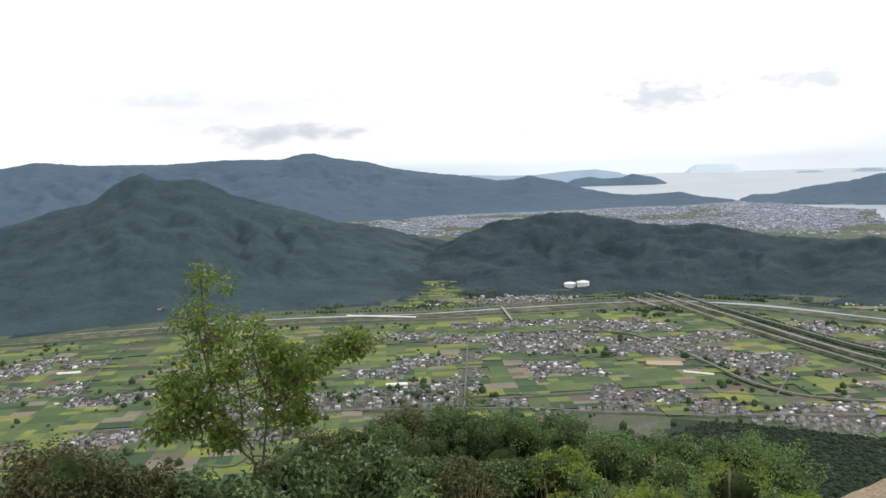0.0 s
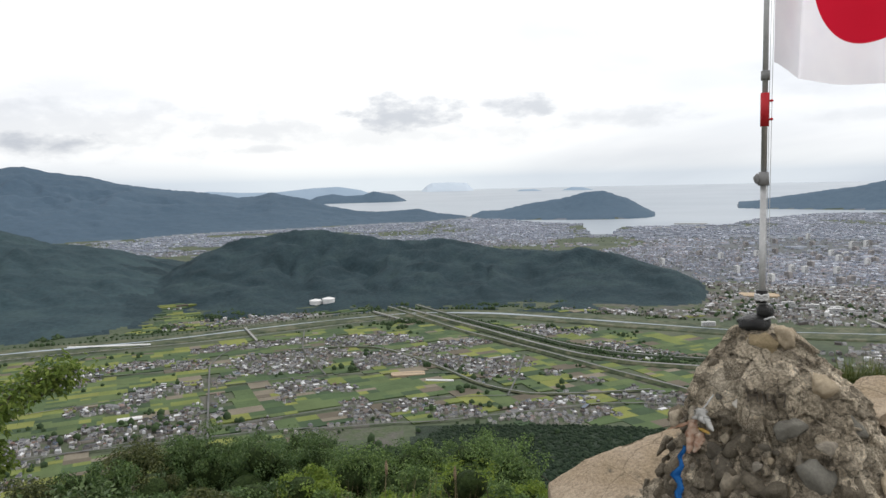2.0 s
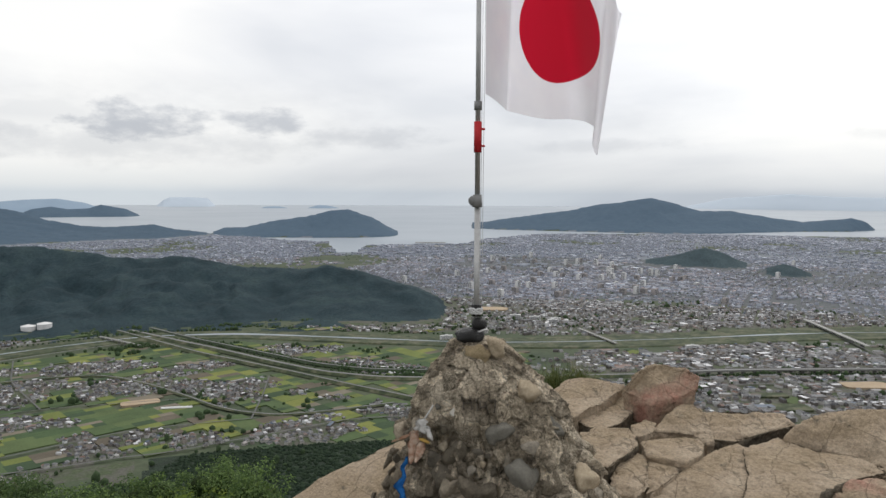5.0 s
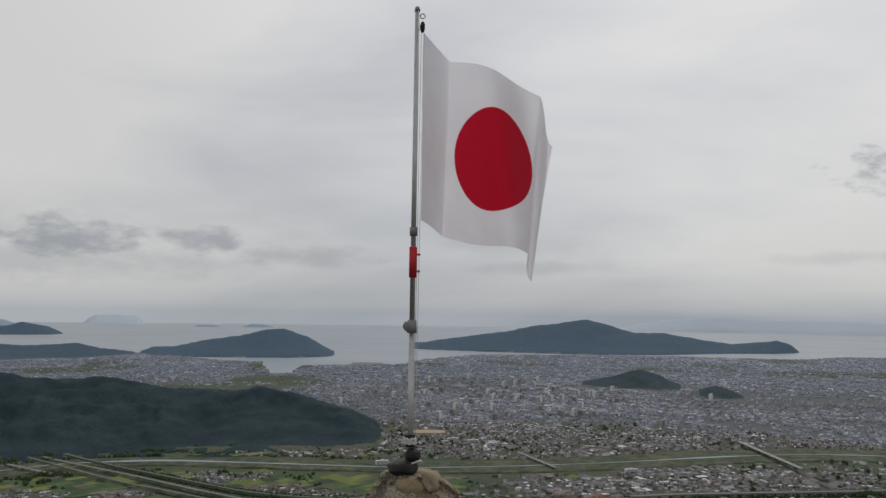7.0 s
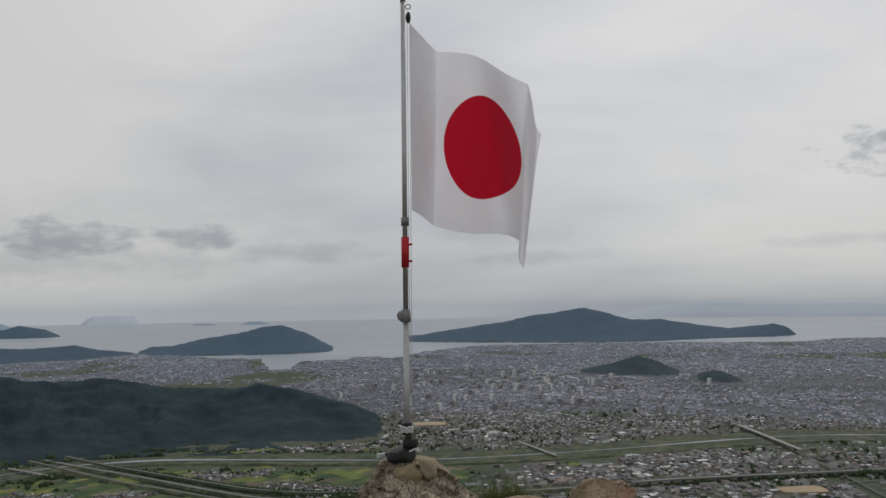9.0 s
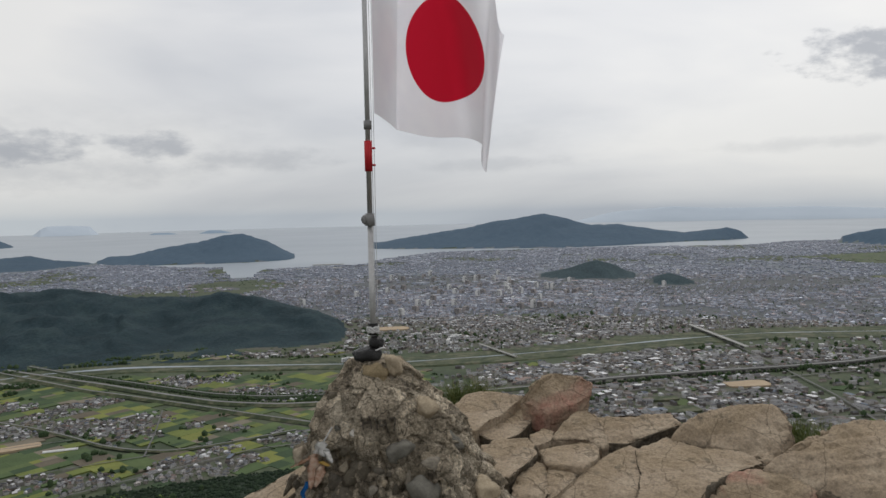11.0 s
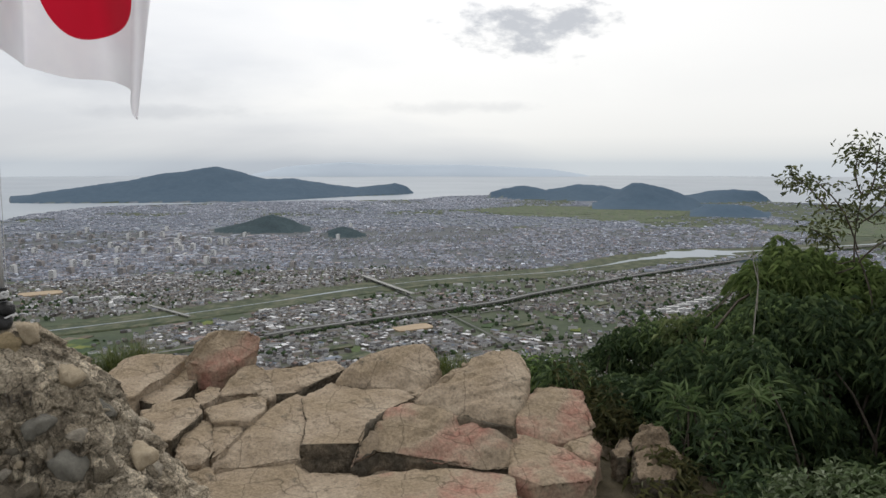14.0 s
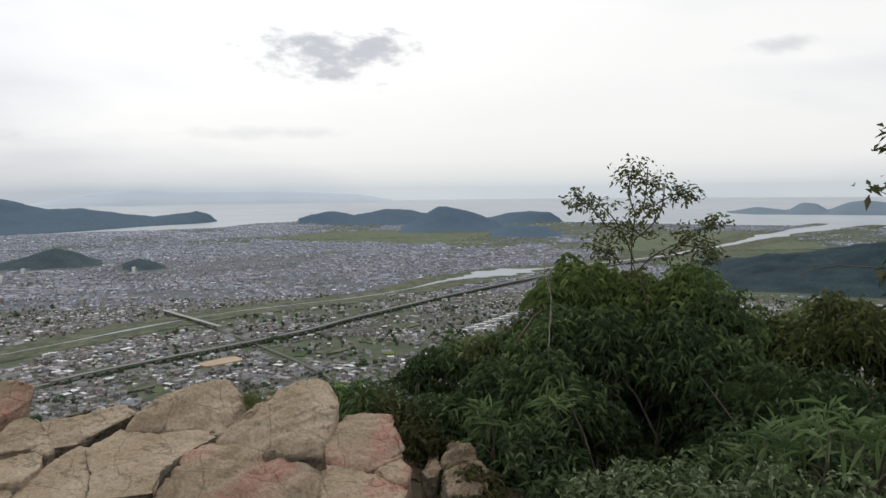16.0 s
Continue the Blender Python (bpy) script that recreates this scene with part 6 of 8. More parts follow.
def cairn_radius(h, t):
    rad = float(np.interp(h, CAIRN_H, CAIRN_R))
    p = Vector((math.cos(t), math.sin(t), h * 1.6))
    skin = Vector((math.cos(t) * rad, math.sin(t) * rad, h))
    chunk = noise.cell(skin * 8 + Vector((0, 0, 0.35 * noise.noise(skin * 12)))) - 0.5
    cleft = max(0.0, 0.08 - abs(noise.noise(skin * 6 + Vector((4, 1, 2))))) / 0.08
    crumb = abs(noise.noise(skin * 22)) + 0.6 * abs(noise.noise(skin * 47 + Vector((2, 5, 1))))
    worn = loose(h, t)
    # the plaster that carries the scratched mark is smoother
    across = rad * (math.cos(t) * RIGHT.x + math.sin(t) * RIGHT.y)
    facing = math.cos(t) * TOWARDS.x + math.sin(t) * TOWARDS.y
    bare = max(0.0, min(1.0, 1.6 - math.hypot((across + 0.01) / 0.13, (h - 0.63) / 0.07))) if facing > 0 else 0.0
    crumb, cleft, chunk = crumb + (0.45 - crumb) * bare, cleft * (1 - bare), chunk * (1 - 0.7 * bare)
    return rad * (1 + 0.12 * noise.fractal(p * 2.4, 0.8, 2.0, 5) + 0.05 * noise.noise(p * 7)) + 0.018 * noise.noise(skin * 13) + 0.024 * chunk + (0.017 + 0.026 * worn) * (crumb - 0.45) - (0.028 + 0.045 * worn) * cleft - 0.06 * worn


def cairn_body():
    bm = bmesh.new()
    rows, cols = 210, 400
    grid = []
    for i in range(rows):
        h = -0.7 + 1.56 * i / (rows - 1)
        row = []
        for j in range(cols):
            t = 2 * math.pi * j / cols
            rad = cairn_radius(h, t)
            shift = cairn_lean(h)
            row.append(bm.verts.new((rad * math.cos(t) + shift.x, rad * math.sin(t) + shift.y, h)))
        grid.append(row)
    for i in range(rows - 1):
        for j in range(cols):
            k = (j + 1) % cols
            bm.faces.new((grid[i][j], grid[i][k], grid[i + 1][k], grid[i + 1][j]))
    bm.faces.new(grid[-1])
    return bm


cairn = tagged(empty("cairn", CX, CY, 0), "cone-shaped cairn of cobbles set in rough mortar", "cairn")
part("mortar_core", cairn_body(), MAT["cairn"], cairn, smooth=True)


def stone_mesh(seed, flat, lumpy=0.38):
    bm = bmesh.new()
    bmesh.ops.create_icosphere(bm, subdivisions=3, radius=1.0)
    off = Vector((seed * 2.3, seed * 5.1, seed * 1.1))
    planes = [Vector((noise.noise(off + Vector((k, 0, 0))), noise.noise(off + Vector((0, k, 0))), noise.noise(off + Vector((0, 0, k))))).normalized() for k in np.arange(0.5, 9, 0.8)]
    for v in bm.verts:
        k = 1 + lumpy * noise.noise(v.co * 1.3 + off) + 0.10 * noise.noise(v.co * 4 + off) + 0.07 * noise.noise(v.co * 9 + off)
        k *= 0.9 * min([1.0] + [0.6 / v.co.dot(p) for p in planes if v.co.dot(p) > 0.6])
        v.co = Vector((v.co.x * k * 1.12, v.co.y * k * 0.84, v.co.z * k * flat))
    me = bpy.data.meshes.new("stone")
    bm.to_mesh(me)
    bm.free()
    me.polygons.foreach_set("use_smooth", np.full(len(me.polygons), True))
    return me


STONES = {}


def stone(u, h, size, mat="cobble", flat=0.6, spin=0.0, variant=0, side=None, sink=0.25, name="stone", label=""):
    """A cobble in the face of the cairn: u metres to the right of its axis as seen from the camera, h up."""
    key = (variant, flat, mat)
    if key not in STONES:
        STONES[key] = stone_mesh(variant + 1, flat)
        STONES[key].materials.append(MAT[mat])
    rad = float(np.interp(h, CAIRN_H, CAIRN_R))
    ang = math.asin(max(-1, min(1, u / rad))) if side is None else side
    out = TOWARDS * math.cos(ang) + RIGHT * math.sin(ang)
    t = math.atan2(out.y, out.x)
    rr = cairn_radius(h, t) + 0.07 * loose(h, t)
    p = out * (rr - size * flat * sink) + cairn_lean(h)
    ob = new(name, STONES[key])
    ob.parent = cairn
    normal = (out + Vector((0, 0, 0.55))).normalized()
    turn = normal.to_track_quat("Z", "Y").to_matrix().to_4x4() @ Matrix.Rotation(spin, 4, "Z")
    ob.matrix_basis = Matrix.Translation((p.x, p.y, h)) @ turn @ Matrix.Diagonal((size, size, size, 1))
    return tagged(ob, label)


# the stones that stand out of the face: across, up, size, kind
FACE_STONES = [("brown_cobble", 0.0, 0.795, 0.075), ("pale_cobble", 0.085, 0.851, 0.052), ("pale_cobble", 0.193, 0.674, 0.063), ("slate_cobble", 0.332, 0.484, 0.058), ("slate_cobble", 0.057, 0.520, 0.068), ("slate_cobble", 0.146, 0.333, 0.085), ("pale_cobble", 0.420, 0.281, 0.074), ("white_cobble", -0.149, 0.584, 0.025),
               ("dark_cobble", -0.263, 0.648, 0.042), ("cobble", -0.313, 0.579, 0.034), ("dark_cobble", -0.214, 0.715, 0.029), ("cobble", -0.351, 0.473, 0.050), ("dark_cobble", -0.377, 0.385, 0.052), ("dark_cobble", -0.412, 0.328, 0.039), ("dark_cobble", -0.460, 0.235, 0.055), ("cairn", -0.143, 0.702, 0.051),
               ("dark_cobble", -0.269, 0.319, 0.064), ("cobble", -0.238, 0.261, 0.054), ("dark_cobble", -0.358, 0.226, 0.045), ("dark_cobble", -0.152, 0.427, 0.061), ("dark_cobble", -0.120, 0.303, 0.053), ("pale_cobble", -0.030, 0.398, 0.017), ("cobble", 0.364, 0.350, 0.037), ("dark_cobble", 0.259, 0.301, 0.055),
               ("cobble", 0.469, 0.197, 0.054), ("cairn", -0.099, 0.504, 0.061), ("cobble", 0.199, 0.438, 0.048), ("cobble", 0.077, 0.414, 0.038), ("dark_cobble", -0.033, 0.292, 0.052), ("slate_cobble", -0.213, 0.604, 0.023), ("dark_cobble", -0.303, 0.368, 0.040), ("cobble", 0.411, 0.415, 0.036)]
placed = []
for k, (mat, u, h, size) in enumerate(FACE_STONES):
    words = {"slate_cobble": "dark slate-grey wedge stone", "white_cobble": "small whitish stone", "pale_cobble": "smooth pale tan cobble", "brown_cobble": "large brown stone under the pole"}.get(mat, "")
    smooth_one = mat in ("pale_cobble", "slate_cobble")
    stone(u, h, size * (1.2 if smooth_one else 1.3), mat, 0.7, k * 1.7, k % 8, sink=0.0 if smooth_one else 0.9 if u < -0.25 else 0.5, label=words)
    rad = float(np.interp(h, CAIRN_H, CAIRN_R))
    ang = math.asin(max(-1, min(1, u / rad)))
    placed.append((Vector((rad * math.cos(ang), rad * math.sin(ang), h)), size * 1.1))
srng = random.Random(5)
for k in range(4200):
    ang = srng.uniform(-1.9, 1.9)
    h = srng.uniform(-0.25, 0.78)
    washed = math.sin(ang) < 0.1 and h < 0.5
    if srng.random() > (1.0 if washed else 0.04):
        continue
    # large ones first, then smaller ones into the gaps
    size = (0.058 if k < 700 else 0.04 if k < 1900 else 0.025) * srng.uniform(0.75, 1.25) * (1.0 if washed else 0.8)
    rad = float(np.interp(h, CAIRN_H, CAIRN_R))
    here = Vector((rad * math.cos(ang), rad * math.sin(ang), h))
    if abs(ang) < 0.42 and 0.5 < h < 0.72:
        continue
    if any((here - q).length < (size + s2) * 0.95 for q, s2 in placed):
        continue
    placed.append((here, size))
    # mostly dark cobbles on the washed side, also standing for shade in its crevices
    stone(0, h, size, srng.choice(["cobble", "dark_cobble", "dark_cobble", "dark_cobble"]) if washed else srng.choice(["cobble", "cairn", "cairn"]), srng.choice([0.55, 0.8]), srng.uniform(0, 6), srng.randrange(8), side=ang, sink=0.6 if washed else 1.1)

# the scratched mark on the mortar: short grooves
MAT["groove"] = material("scratched_groove", [(0.3, (0.055, 0.047, 0.036)), (0.7, (0.085, 0.07, 0.055))], 20)
mark = bmesh.new()
for (u0, h0), (u1, h1) in (((-0.075, 0.565), (-0.07, 0.515)), ((-0.045, 0.565), (-0.04, 0.515)), ((-0.073, 0.54), (-0.043, 0.54)), ((-0.02, 0.56), (-0.015, 0.512)), ((0.0, 0.555), (-0.003, 0.53)), ((-0.003, 0.53), (0.025, 0.532)), ((0.02, 0.55), (0.025, 0.505)), ((0.038, 0.548), (0.065, 0.55)), ((0.065, 0.55), (0.05, 0.5))):
    # each stroke follows the rough face in short lengths
    line = []
    for t in np.linspace(0, 1, 6):
        u, h = u0 + (u1 - u0) * t - 0.01, h0 + (h1 - h0) * t + 0.10
        ang = math.asin(u / 0.33)
        out = TOWARDS * math.cos(ang) + RIGHT * math.sin(ang)
        line.append(out * (cairn_radius(h, math.atan2(out.y, out.x)) + 0.015) + cairn_lean(h) + Vector((0, 0, h)))
    for a, b in zip(line[:-1], line[1:]):
        w = (b - a).normalized().cross(TOWARDS).normalized() * 0.0035
        q = [mark.verts.new(p) for p in (a - w, b - w, b + w, a + w, a - TOWARDS * 0.04, b - TOWARDS * 0.04)]
        for f in ((0, 1, 2, 3), (0, 4, 5, 1), (2, 5, 4, 3)):
            mark.faces.new([q[k] for k in f])
part("scratched_mark", mark, MAT["groove"], cairn, "short strokes scratched in the mortar")

# ---- flagpole and flag ----
MAT["pole"] = material("pole_aluminium", [(0.3, grey(0.36)), (0.7, grey(0.48))], 9, fine=0.15, fine_scale=60, rough=0.42, metal=0.55)
MAT["red_tape"] = material("red_tape", [(0.3, (0.42, 0.02, 0.03)), (0.7, (0.5, 0.03, 0.035))], 9, rough=0.5)
MAT["black_cloth"] = material("black_plastic", [(0.3, grey(0.012)), (0.7, grey(0.03))], 9, rough=0.4, bump=0.01, bump_scale=30)
MAT["cord"] = material("white_cord", [(0.3, grey(0.42)), (0.7, grey(0.56))], 60)
MAT["fitting"] = material("grey_fitting", [(0.3, grey(0.16)), (0.7, grey(0.24))], 12, rough=0.6)


def tube(r0, r1, z0, z1, sides=20, x=0.0, y=0.0):
    bm = bmesh.new()
    bmesh.ops.create_cone(bm, cap_ends=True, segments=sides, radius1=r0, radius2=r1, depth=z1 - z0)
    bmesh.ops.translate(bm, verts=bm.verts, vec=(x, y, (z0 + z1) / 2))
    return bm


def rope(points, radius, sides=8):
    """A round cord along points."""
    bm = bmesh.new()
    rings = []
    pts = [Vector(p) for p in points]
    for k, p in enumerate(pts):
        d = (pts[min(k + 1, len(pts) - 1)] - pts[max(k - 1, 0)]).normalized()
        q = d.to_track_quat("Z", "Y")
        rings.append([bm.verts.new(p + q @ Vector((radius * math.cos(t), radius * math.sin(t), 0))) for t in np.arange(sides) * 2 * math.pi / sides])
    for a, b in zip(rings[:-1], rings[1:]):
        for j in range(sides):
            bm.faces.new((a[j], a[(j + 1) % sides], b[(j + 1) % sides], b[j]))
    bm.faces.new(rings[0][::-1])
    bm.faces.new(rings[-1])
    return bm


def lump(x, y, z, sx, sy, sz, seed=1):
    bm = bmesh.new()
    bmesh.ops.create_icosphere(bm, subdivisions=3, radius=1.0)
    for v in bm.verts:
        k = 1 + 0.18 * noise.noise(v.co * 2 + Vector((seed, 0, 0)))
        v.co = Vector((v.co.x * k * sx + x, v.co.y * k * sy + y, v.co.z * k * sz + z))
    return bm


flagpole = tagged(empty("flagpole", CX, CY, 0.86), "thin telescopic aluminium flagpole wedged in the cairn", "flagpole")
Z0 = 0.86
part("lower_tube", tube(0.0138, 0.0135, -0.12, 1.53 - Z0), MAT["pole"], flagpole, smooth=True)
part("upper_tube", tube(0.0125, 0.0112, 1.53 - Z0, 3.075 - Z0), MAT["pole"], flagpole, smooth=True)
part("pole_cap", tube(0.0145, 0.010, 3.065 - Z0, 3.085 - Z0), MAT["fitting"], flagpole, smooth=True)
part("joint_ring", tube(0.0185, 0.0185, 1.96 - Z0, 2.00 - Z0), MAT["fitting"], flagpole, smooth=True)
sleeve = part("sleeve", tube(0.0185, 0.0185, 1.76 - Z0, 1.905 - Z0), MAT["red_tape"], flagpole, "red tape sleeve", smooth=True)
for z in (1.79, 1.87):
    hook = RIGHT * 0.026
    part("cord_guide", lump(hook.x, hook.y, z - Z0, 0.009, 0.009, 0.006), MAT["red_tape"], sleeve, "red cord guide")
clamp = part("clamp", tube(0.024, 0.021, 1.50 - Z0, 1.56 - Z0), MAT["fitting"], flagpole, "grey clamp knob", smooth=True)
knob = RIGHT * -0.026
part("clamp_knob", lump(knob.x, knob.y, 1.53 - Z0, 0.016, 0.016, 0.024), MAT["fitting"], clamp, smooth=True)
hook = RIGHT * 0.026
pulley = part("pulley", lump(hook.x, hook.y, 2.985 - Z0, 0.011, 0.014, 0.03), MAT["black_cloth"], flagpole, "small black pulley", smooth=True)
ringm = [(hook.x + RIGHT.x * 0.012 * math.cos(t), hook.y + RIGHT.y * 0.012 * math.cos(t), 3.04 - Z0 + 0.012 * math.sin(t)) for t in np.linspace(0, 2 * math.pi, 17)]
part("pulley_ring", rope(ringm, 0.003), MAT["pole"], pulley)
for k, off in enumerate((0.021, 0.033)):
    side = RIGHT * off
    pts = [(side.x * (1 - 0.25 * s), side.y * (1 - 0.25 * s), (2.96 - Z0) * (1 - s) + 0.16 * s + 0.0) for s in np.linspace(0, 1, 24)]
    part("halyard", rope(pts, 0.0013), MAT["cord"], flagpole, "thin white halyard", smooth=True)
knot = [(0.026 * math.cos(t), 0.026 * math.sin(t), 1.0 - Z0 + 0.012 * math.sin(t * 2.3)) for t in np.linspace(0, 6 * math.pi, 60)]
part("cord_knot", rope(knot, 0.006), MAT["cord"], flagpole, "knotted white cord", smooth=True)
part("knot_wrap", tube(0.024, 0.026, 0.975 - Z0, 1.03 - Z0), MAT["black_cloth"], flagpole, "black tape wrap", smooth=True)

bag = tagged(empty("black_bag", CX, CY, 0.86), "black plastic bag wrapped round the foot of the pole", "bag")
lo = RIGHT * -0.03 + TOWARDS * 0.02
part("bag_body", lump(lo.x, lo.y, 0.02, 0.075, 0.07, 0.04, 3), MAT["black_cloth"], bag, smooth=True)
hi = RIGHT * 0.015 + TOWARDS * 0.01
neck = part("bag_neck", lump(hi.x, hi.y, 0.075, 0.038, 0.036, 0.035, 5), MAT["black_cloth"], bag, smooth=True)
tie = [(hi.x + 0.042 * math.cos(t), hi.y + 0.042 * math.sin(t), 0.05 + 0.006 * math.sin(3 * t)) for t in np.linspace(0, 4 * math.pi, 50)]
part("tie_cord", rope(tie, 0.004), MAT["cord"], neck, "white tie cord", smooth=True)


def flag_material():
    m = bpy.data.materials.new("flag_cloth")
    m.use_nodes = True
    add, join = nodes_of(m.node_tree)
    out = add("ShaderNodeOutputMaterial")
    uv = add("ShaderNodeTexCoord")
    dist = add("ShaderNodeVectorMath", op="DISTANCE")
    dist.inputs[1].default_value = (0.675, 0.45, 0)
    join(uv, "UV", dist, 0)
    cut = add("ShaderNodeMapRange")
    cut.inputs[1].default_value, cut.inputs[2].default_value = 0.272, 0.269
    join(dist, "Value", cut, 0)
    weave = add("ShaderNodeTexNoise", Scale=6.0, Detail=4.0)
    join(uv, "UV", weave, "Vector")
    white = add("ShaderNodeValToRGB", ramp=[(0.3, (0.88, 0.87, 0.93)), (0.7, (0.94, 0.93, 0.97))])
    join(weave, "Fac", white, 0)
    mix = add("ShaderNodeMix", mixtype="RGBA")
    join(cut, 0, mix, 0)
    join(white, "Color", mix, 6)
    mix.inputs[7].default_value = (0.55, 0.008, 0.03, 1)
    b = add("ShaderNodeBsdfPrincipled", Roughness=0.9)
    t = add("ShaderNodeBsdfTranslucent")
    join(mix, 2, b, "Base Color")
    join(mix, 2, t, "Color")
    both = add("ShaderNodeMixShader")
    both.inputs[0].default_value = 0.6
    join(b, 0, both, 1)
    join(t, 0, both, 2)
    join(both, 0, out, "Surface")
    return m


MAT["flag"] = flag_material()


def flag_mesh():
    """White cloth, 0.9 by 1.35 m, held at the hoist and drooping as it flies."""
    nu, nv, hoist, fly = 90, 60, 0.92, 1.35
    away = -TOWARDS
    verts, uvs = [], []
    for i in range(nu + 1):
        s = fly * i / nu
        for j in range(nv + 1):
            h = hoist * j / nv
            low = 1 - h / hoist
            # bends set to fit the camera's view: the cloth swings right, then folds away
            wave = 0.10 * math.sin(s * 6.2 + h * 1.4) * min(1, s / 0.35)
            a, b, c = min(s, 0.35), min(max(s - 0.35, 0.0), 0.6), max(0.0, s - 0.95)
            out = 0.4 * a + 0.78 * b + 0.25 * c
            back = 0.75 * a - 0.15 * b + 0.7 * c + wave + 0.05 * math.sin(s * 13 + h * 4) * min(1, s)
            drop = 0.17 * s ** 1.3 + 0.10 * s * s * (1 - low)
            p = RIGHT * (0.034 + out - 0.08 * low * s) + away * back
            verts.append((p.x, p.y, 2.035 + h - drop + 0.02 * math.sin(s * 9) * s))
            uvs.append((s, h))
    faces = [(i * (nv + 1) + j, (i + 1) * (nv + 1) + j, (i + 1) * (nv + 1) + j + 1, i * (nv + 1) + j + 1) for i in range(nu) for j in range(nv)]
    me = raw_mesh("flag", verts, faces, [MAT["flag"]], smooth=True)
    layer = me.uv_layers.new(name="cloth")
    for loop in me.loops:
        layer.data[loop.index].uv = uvs[loop.vertex_index]
    return me


flag = tagged(new("flag", flag_mesh()), "white cloth flag with a red disc, flying from the pole", "flag")
flag.location = (CX, CY, 0)

# ---- cloth charm on the cairn ----
MAT["white_cloth"] = material("white_cloth", [(0.3, (0.55, 0.54, 0.52)), (0.7, (0.68, 0.67, 0.65))], 30)
MAT["peach_cloth"] = material("faded_cloth", [(0.3, (0.46, 0.25, 0.17)), (0.5, (0.58, 0.42, 0.32)), (0.7, (0.66, 0.56, 0.46))], 42)
MAT["blue_ribbon"] = material("blue_ribbon", [(0.3, (0.02, 0.14, 0.42)), (0.7, (0.04, 0.22, 0.55))], 18)
MAT["yellow_cloth"] = material("yellow_cloth", [(0.3, (0.42, 0.26, 0.06)), (0.7, (0.5, 0.34, 0.1))], 18)


def face_point(u, h, out=0.03):
    rad = float(np.interp(h, CAIRN_H, CAIRN_R))
    ang = math.asin(max(-1, min(1, u / rad)))
    way = TOWARDS * math.cos(ang) + RIGHT * math.sin(ang)
    return way * (rad * 1.04 + out) + cairn_lean(h) + Vector((0, 0, h))


def band_of_cloth(points, width, seed):
    bm = bmesh.new()
    rows = []
    for k, p in enumerate(points):
        w = RIGHT * (width[k] / 2)
        n = Vector((noise.noise(Vector((k * 0.7, seed, 0))), noise.noise(Vector((k * 0.7, seed, 5))), 0)) * 0.012
        rows.append([bm.verts.new(p - w + n), bm.verts.new(p + TOWARDS * 0.012 - n * 0.4), bm.verts.new(p + w + n * 0.7)])
    for a, b in zip(rows[:-1], rows[1:]):
        bm.faces.new((a[0], a[1], b[1], b[0]))
        bm.faces.new((a[1], a[2], b[2], b[1]))
    bmesh.ops.solidify(bm, geom=list(bm.faces), thickness=0.003)
    bmesh.ops.subdivide_edges(bm, edges=list(bm.edges), cuts=1, use_grid_fill=True)
    return bm


charm = tagged(empty("cloth_charm", CX, CY, 0), "faded white and peach cloth bundle with a blue ribbon", "cloth")


def draped(start, end, sag, n, out=0.06):
    """Points from one place on the cairn's face to another, hanging a little between them."""
    return [face_point(start[0] + (end[0] - start[0]) * t, start[1] + (end[1] - start[1]) * t - sag * math.sin(t * math.pi), out + 0.004 * (k % 2)) for k, t in enumerate(np.linspace(0, 1, n))]


part("white_bow", band_of_cloth(draped((-0.236, 0.562), (-0.226, 0.51), -0.004, 7, 0.06), [0.02, 0.045, 0.06, 0.028, 0.05, 0.055, 0.025], 1), MAT["white_cloth"], charm, "white cloth bow", smooth=True)
part("bow_loop", band_of_cloth(draped((-0.24, 0.548), (-0.266, 0.502), 0.0, 6, 0.062), [0.015, 0.03, 0.026, 0.032, 0.022, 0.01], 6), MAT["white_cloth"], charm, "white cloth bow loop", smooth=True)
part("bow_tail", band_of_cloth(draped((-0.222, 0.535), (-0.2, 0.492), 0.0, 5, 0.062), [0.015, 0.03, 0.024, 0.026, 0.01], 7), MAT["white_cloth"], charm, "white cloth bow tail", smooth=True)
part("peach_sleeve", band_of_cloth(draped((-0.25, 0.515), (-0.375, 0.425), 0.0, 9, 0.06), [0.035, 0.045, 0.04, 0.035, 0.03, 0.028, 0.024, 0.02, 0.012], 2), MAT["peach_cloth"], charm, "faded peach cloth sleeve", smooth=True)
part("peach_strip", band_of_cloth(draped((-0.262, 0.505), (-0.292, 0.385), 0.0, 9, 0.065), [0.03, 0.04, 0.045, 0.055, 0.045, 0.05, 0.04, 0.03, 0.012], 3), MAT["peach_cloth"], charm, "faded peach cloth strip", smooth=True)
part("peach_fold", band_of_cloth(draped((-0.235, 0.48), (-0.265, 0.40), 0.0, 6, 0.07), [0.02, 0.04, 0.045, 0.04, 0.03, 0.012], 8), MAT["peach_cloth"], charm, smooth=True)
part("yellow_strip", band_of_cloth(draped((-0.235, 0.495), (-0.21, 0.482), 0.0, 5, 0.075), [0.015, 0.03, 0.035, 0.03, 0.015], 4), MAT["yellow_cloth"], charm, "yellow cloth scrap", smooth=True)
ribbon_line = [face_point(-0.308 - 0.045 * math.sin(min(1.0, t * 1.25) * math.pi * 0.5) + 0.04 * max(0.0, t - 0.6) + 0.006 * math.sin(t * 21), 0.405 - 0.235 * t, 0.065 + 0.008 * math.sin(t * 17)) for t in np.linspace(0, 1, 18)]
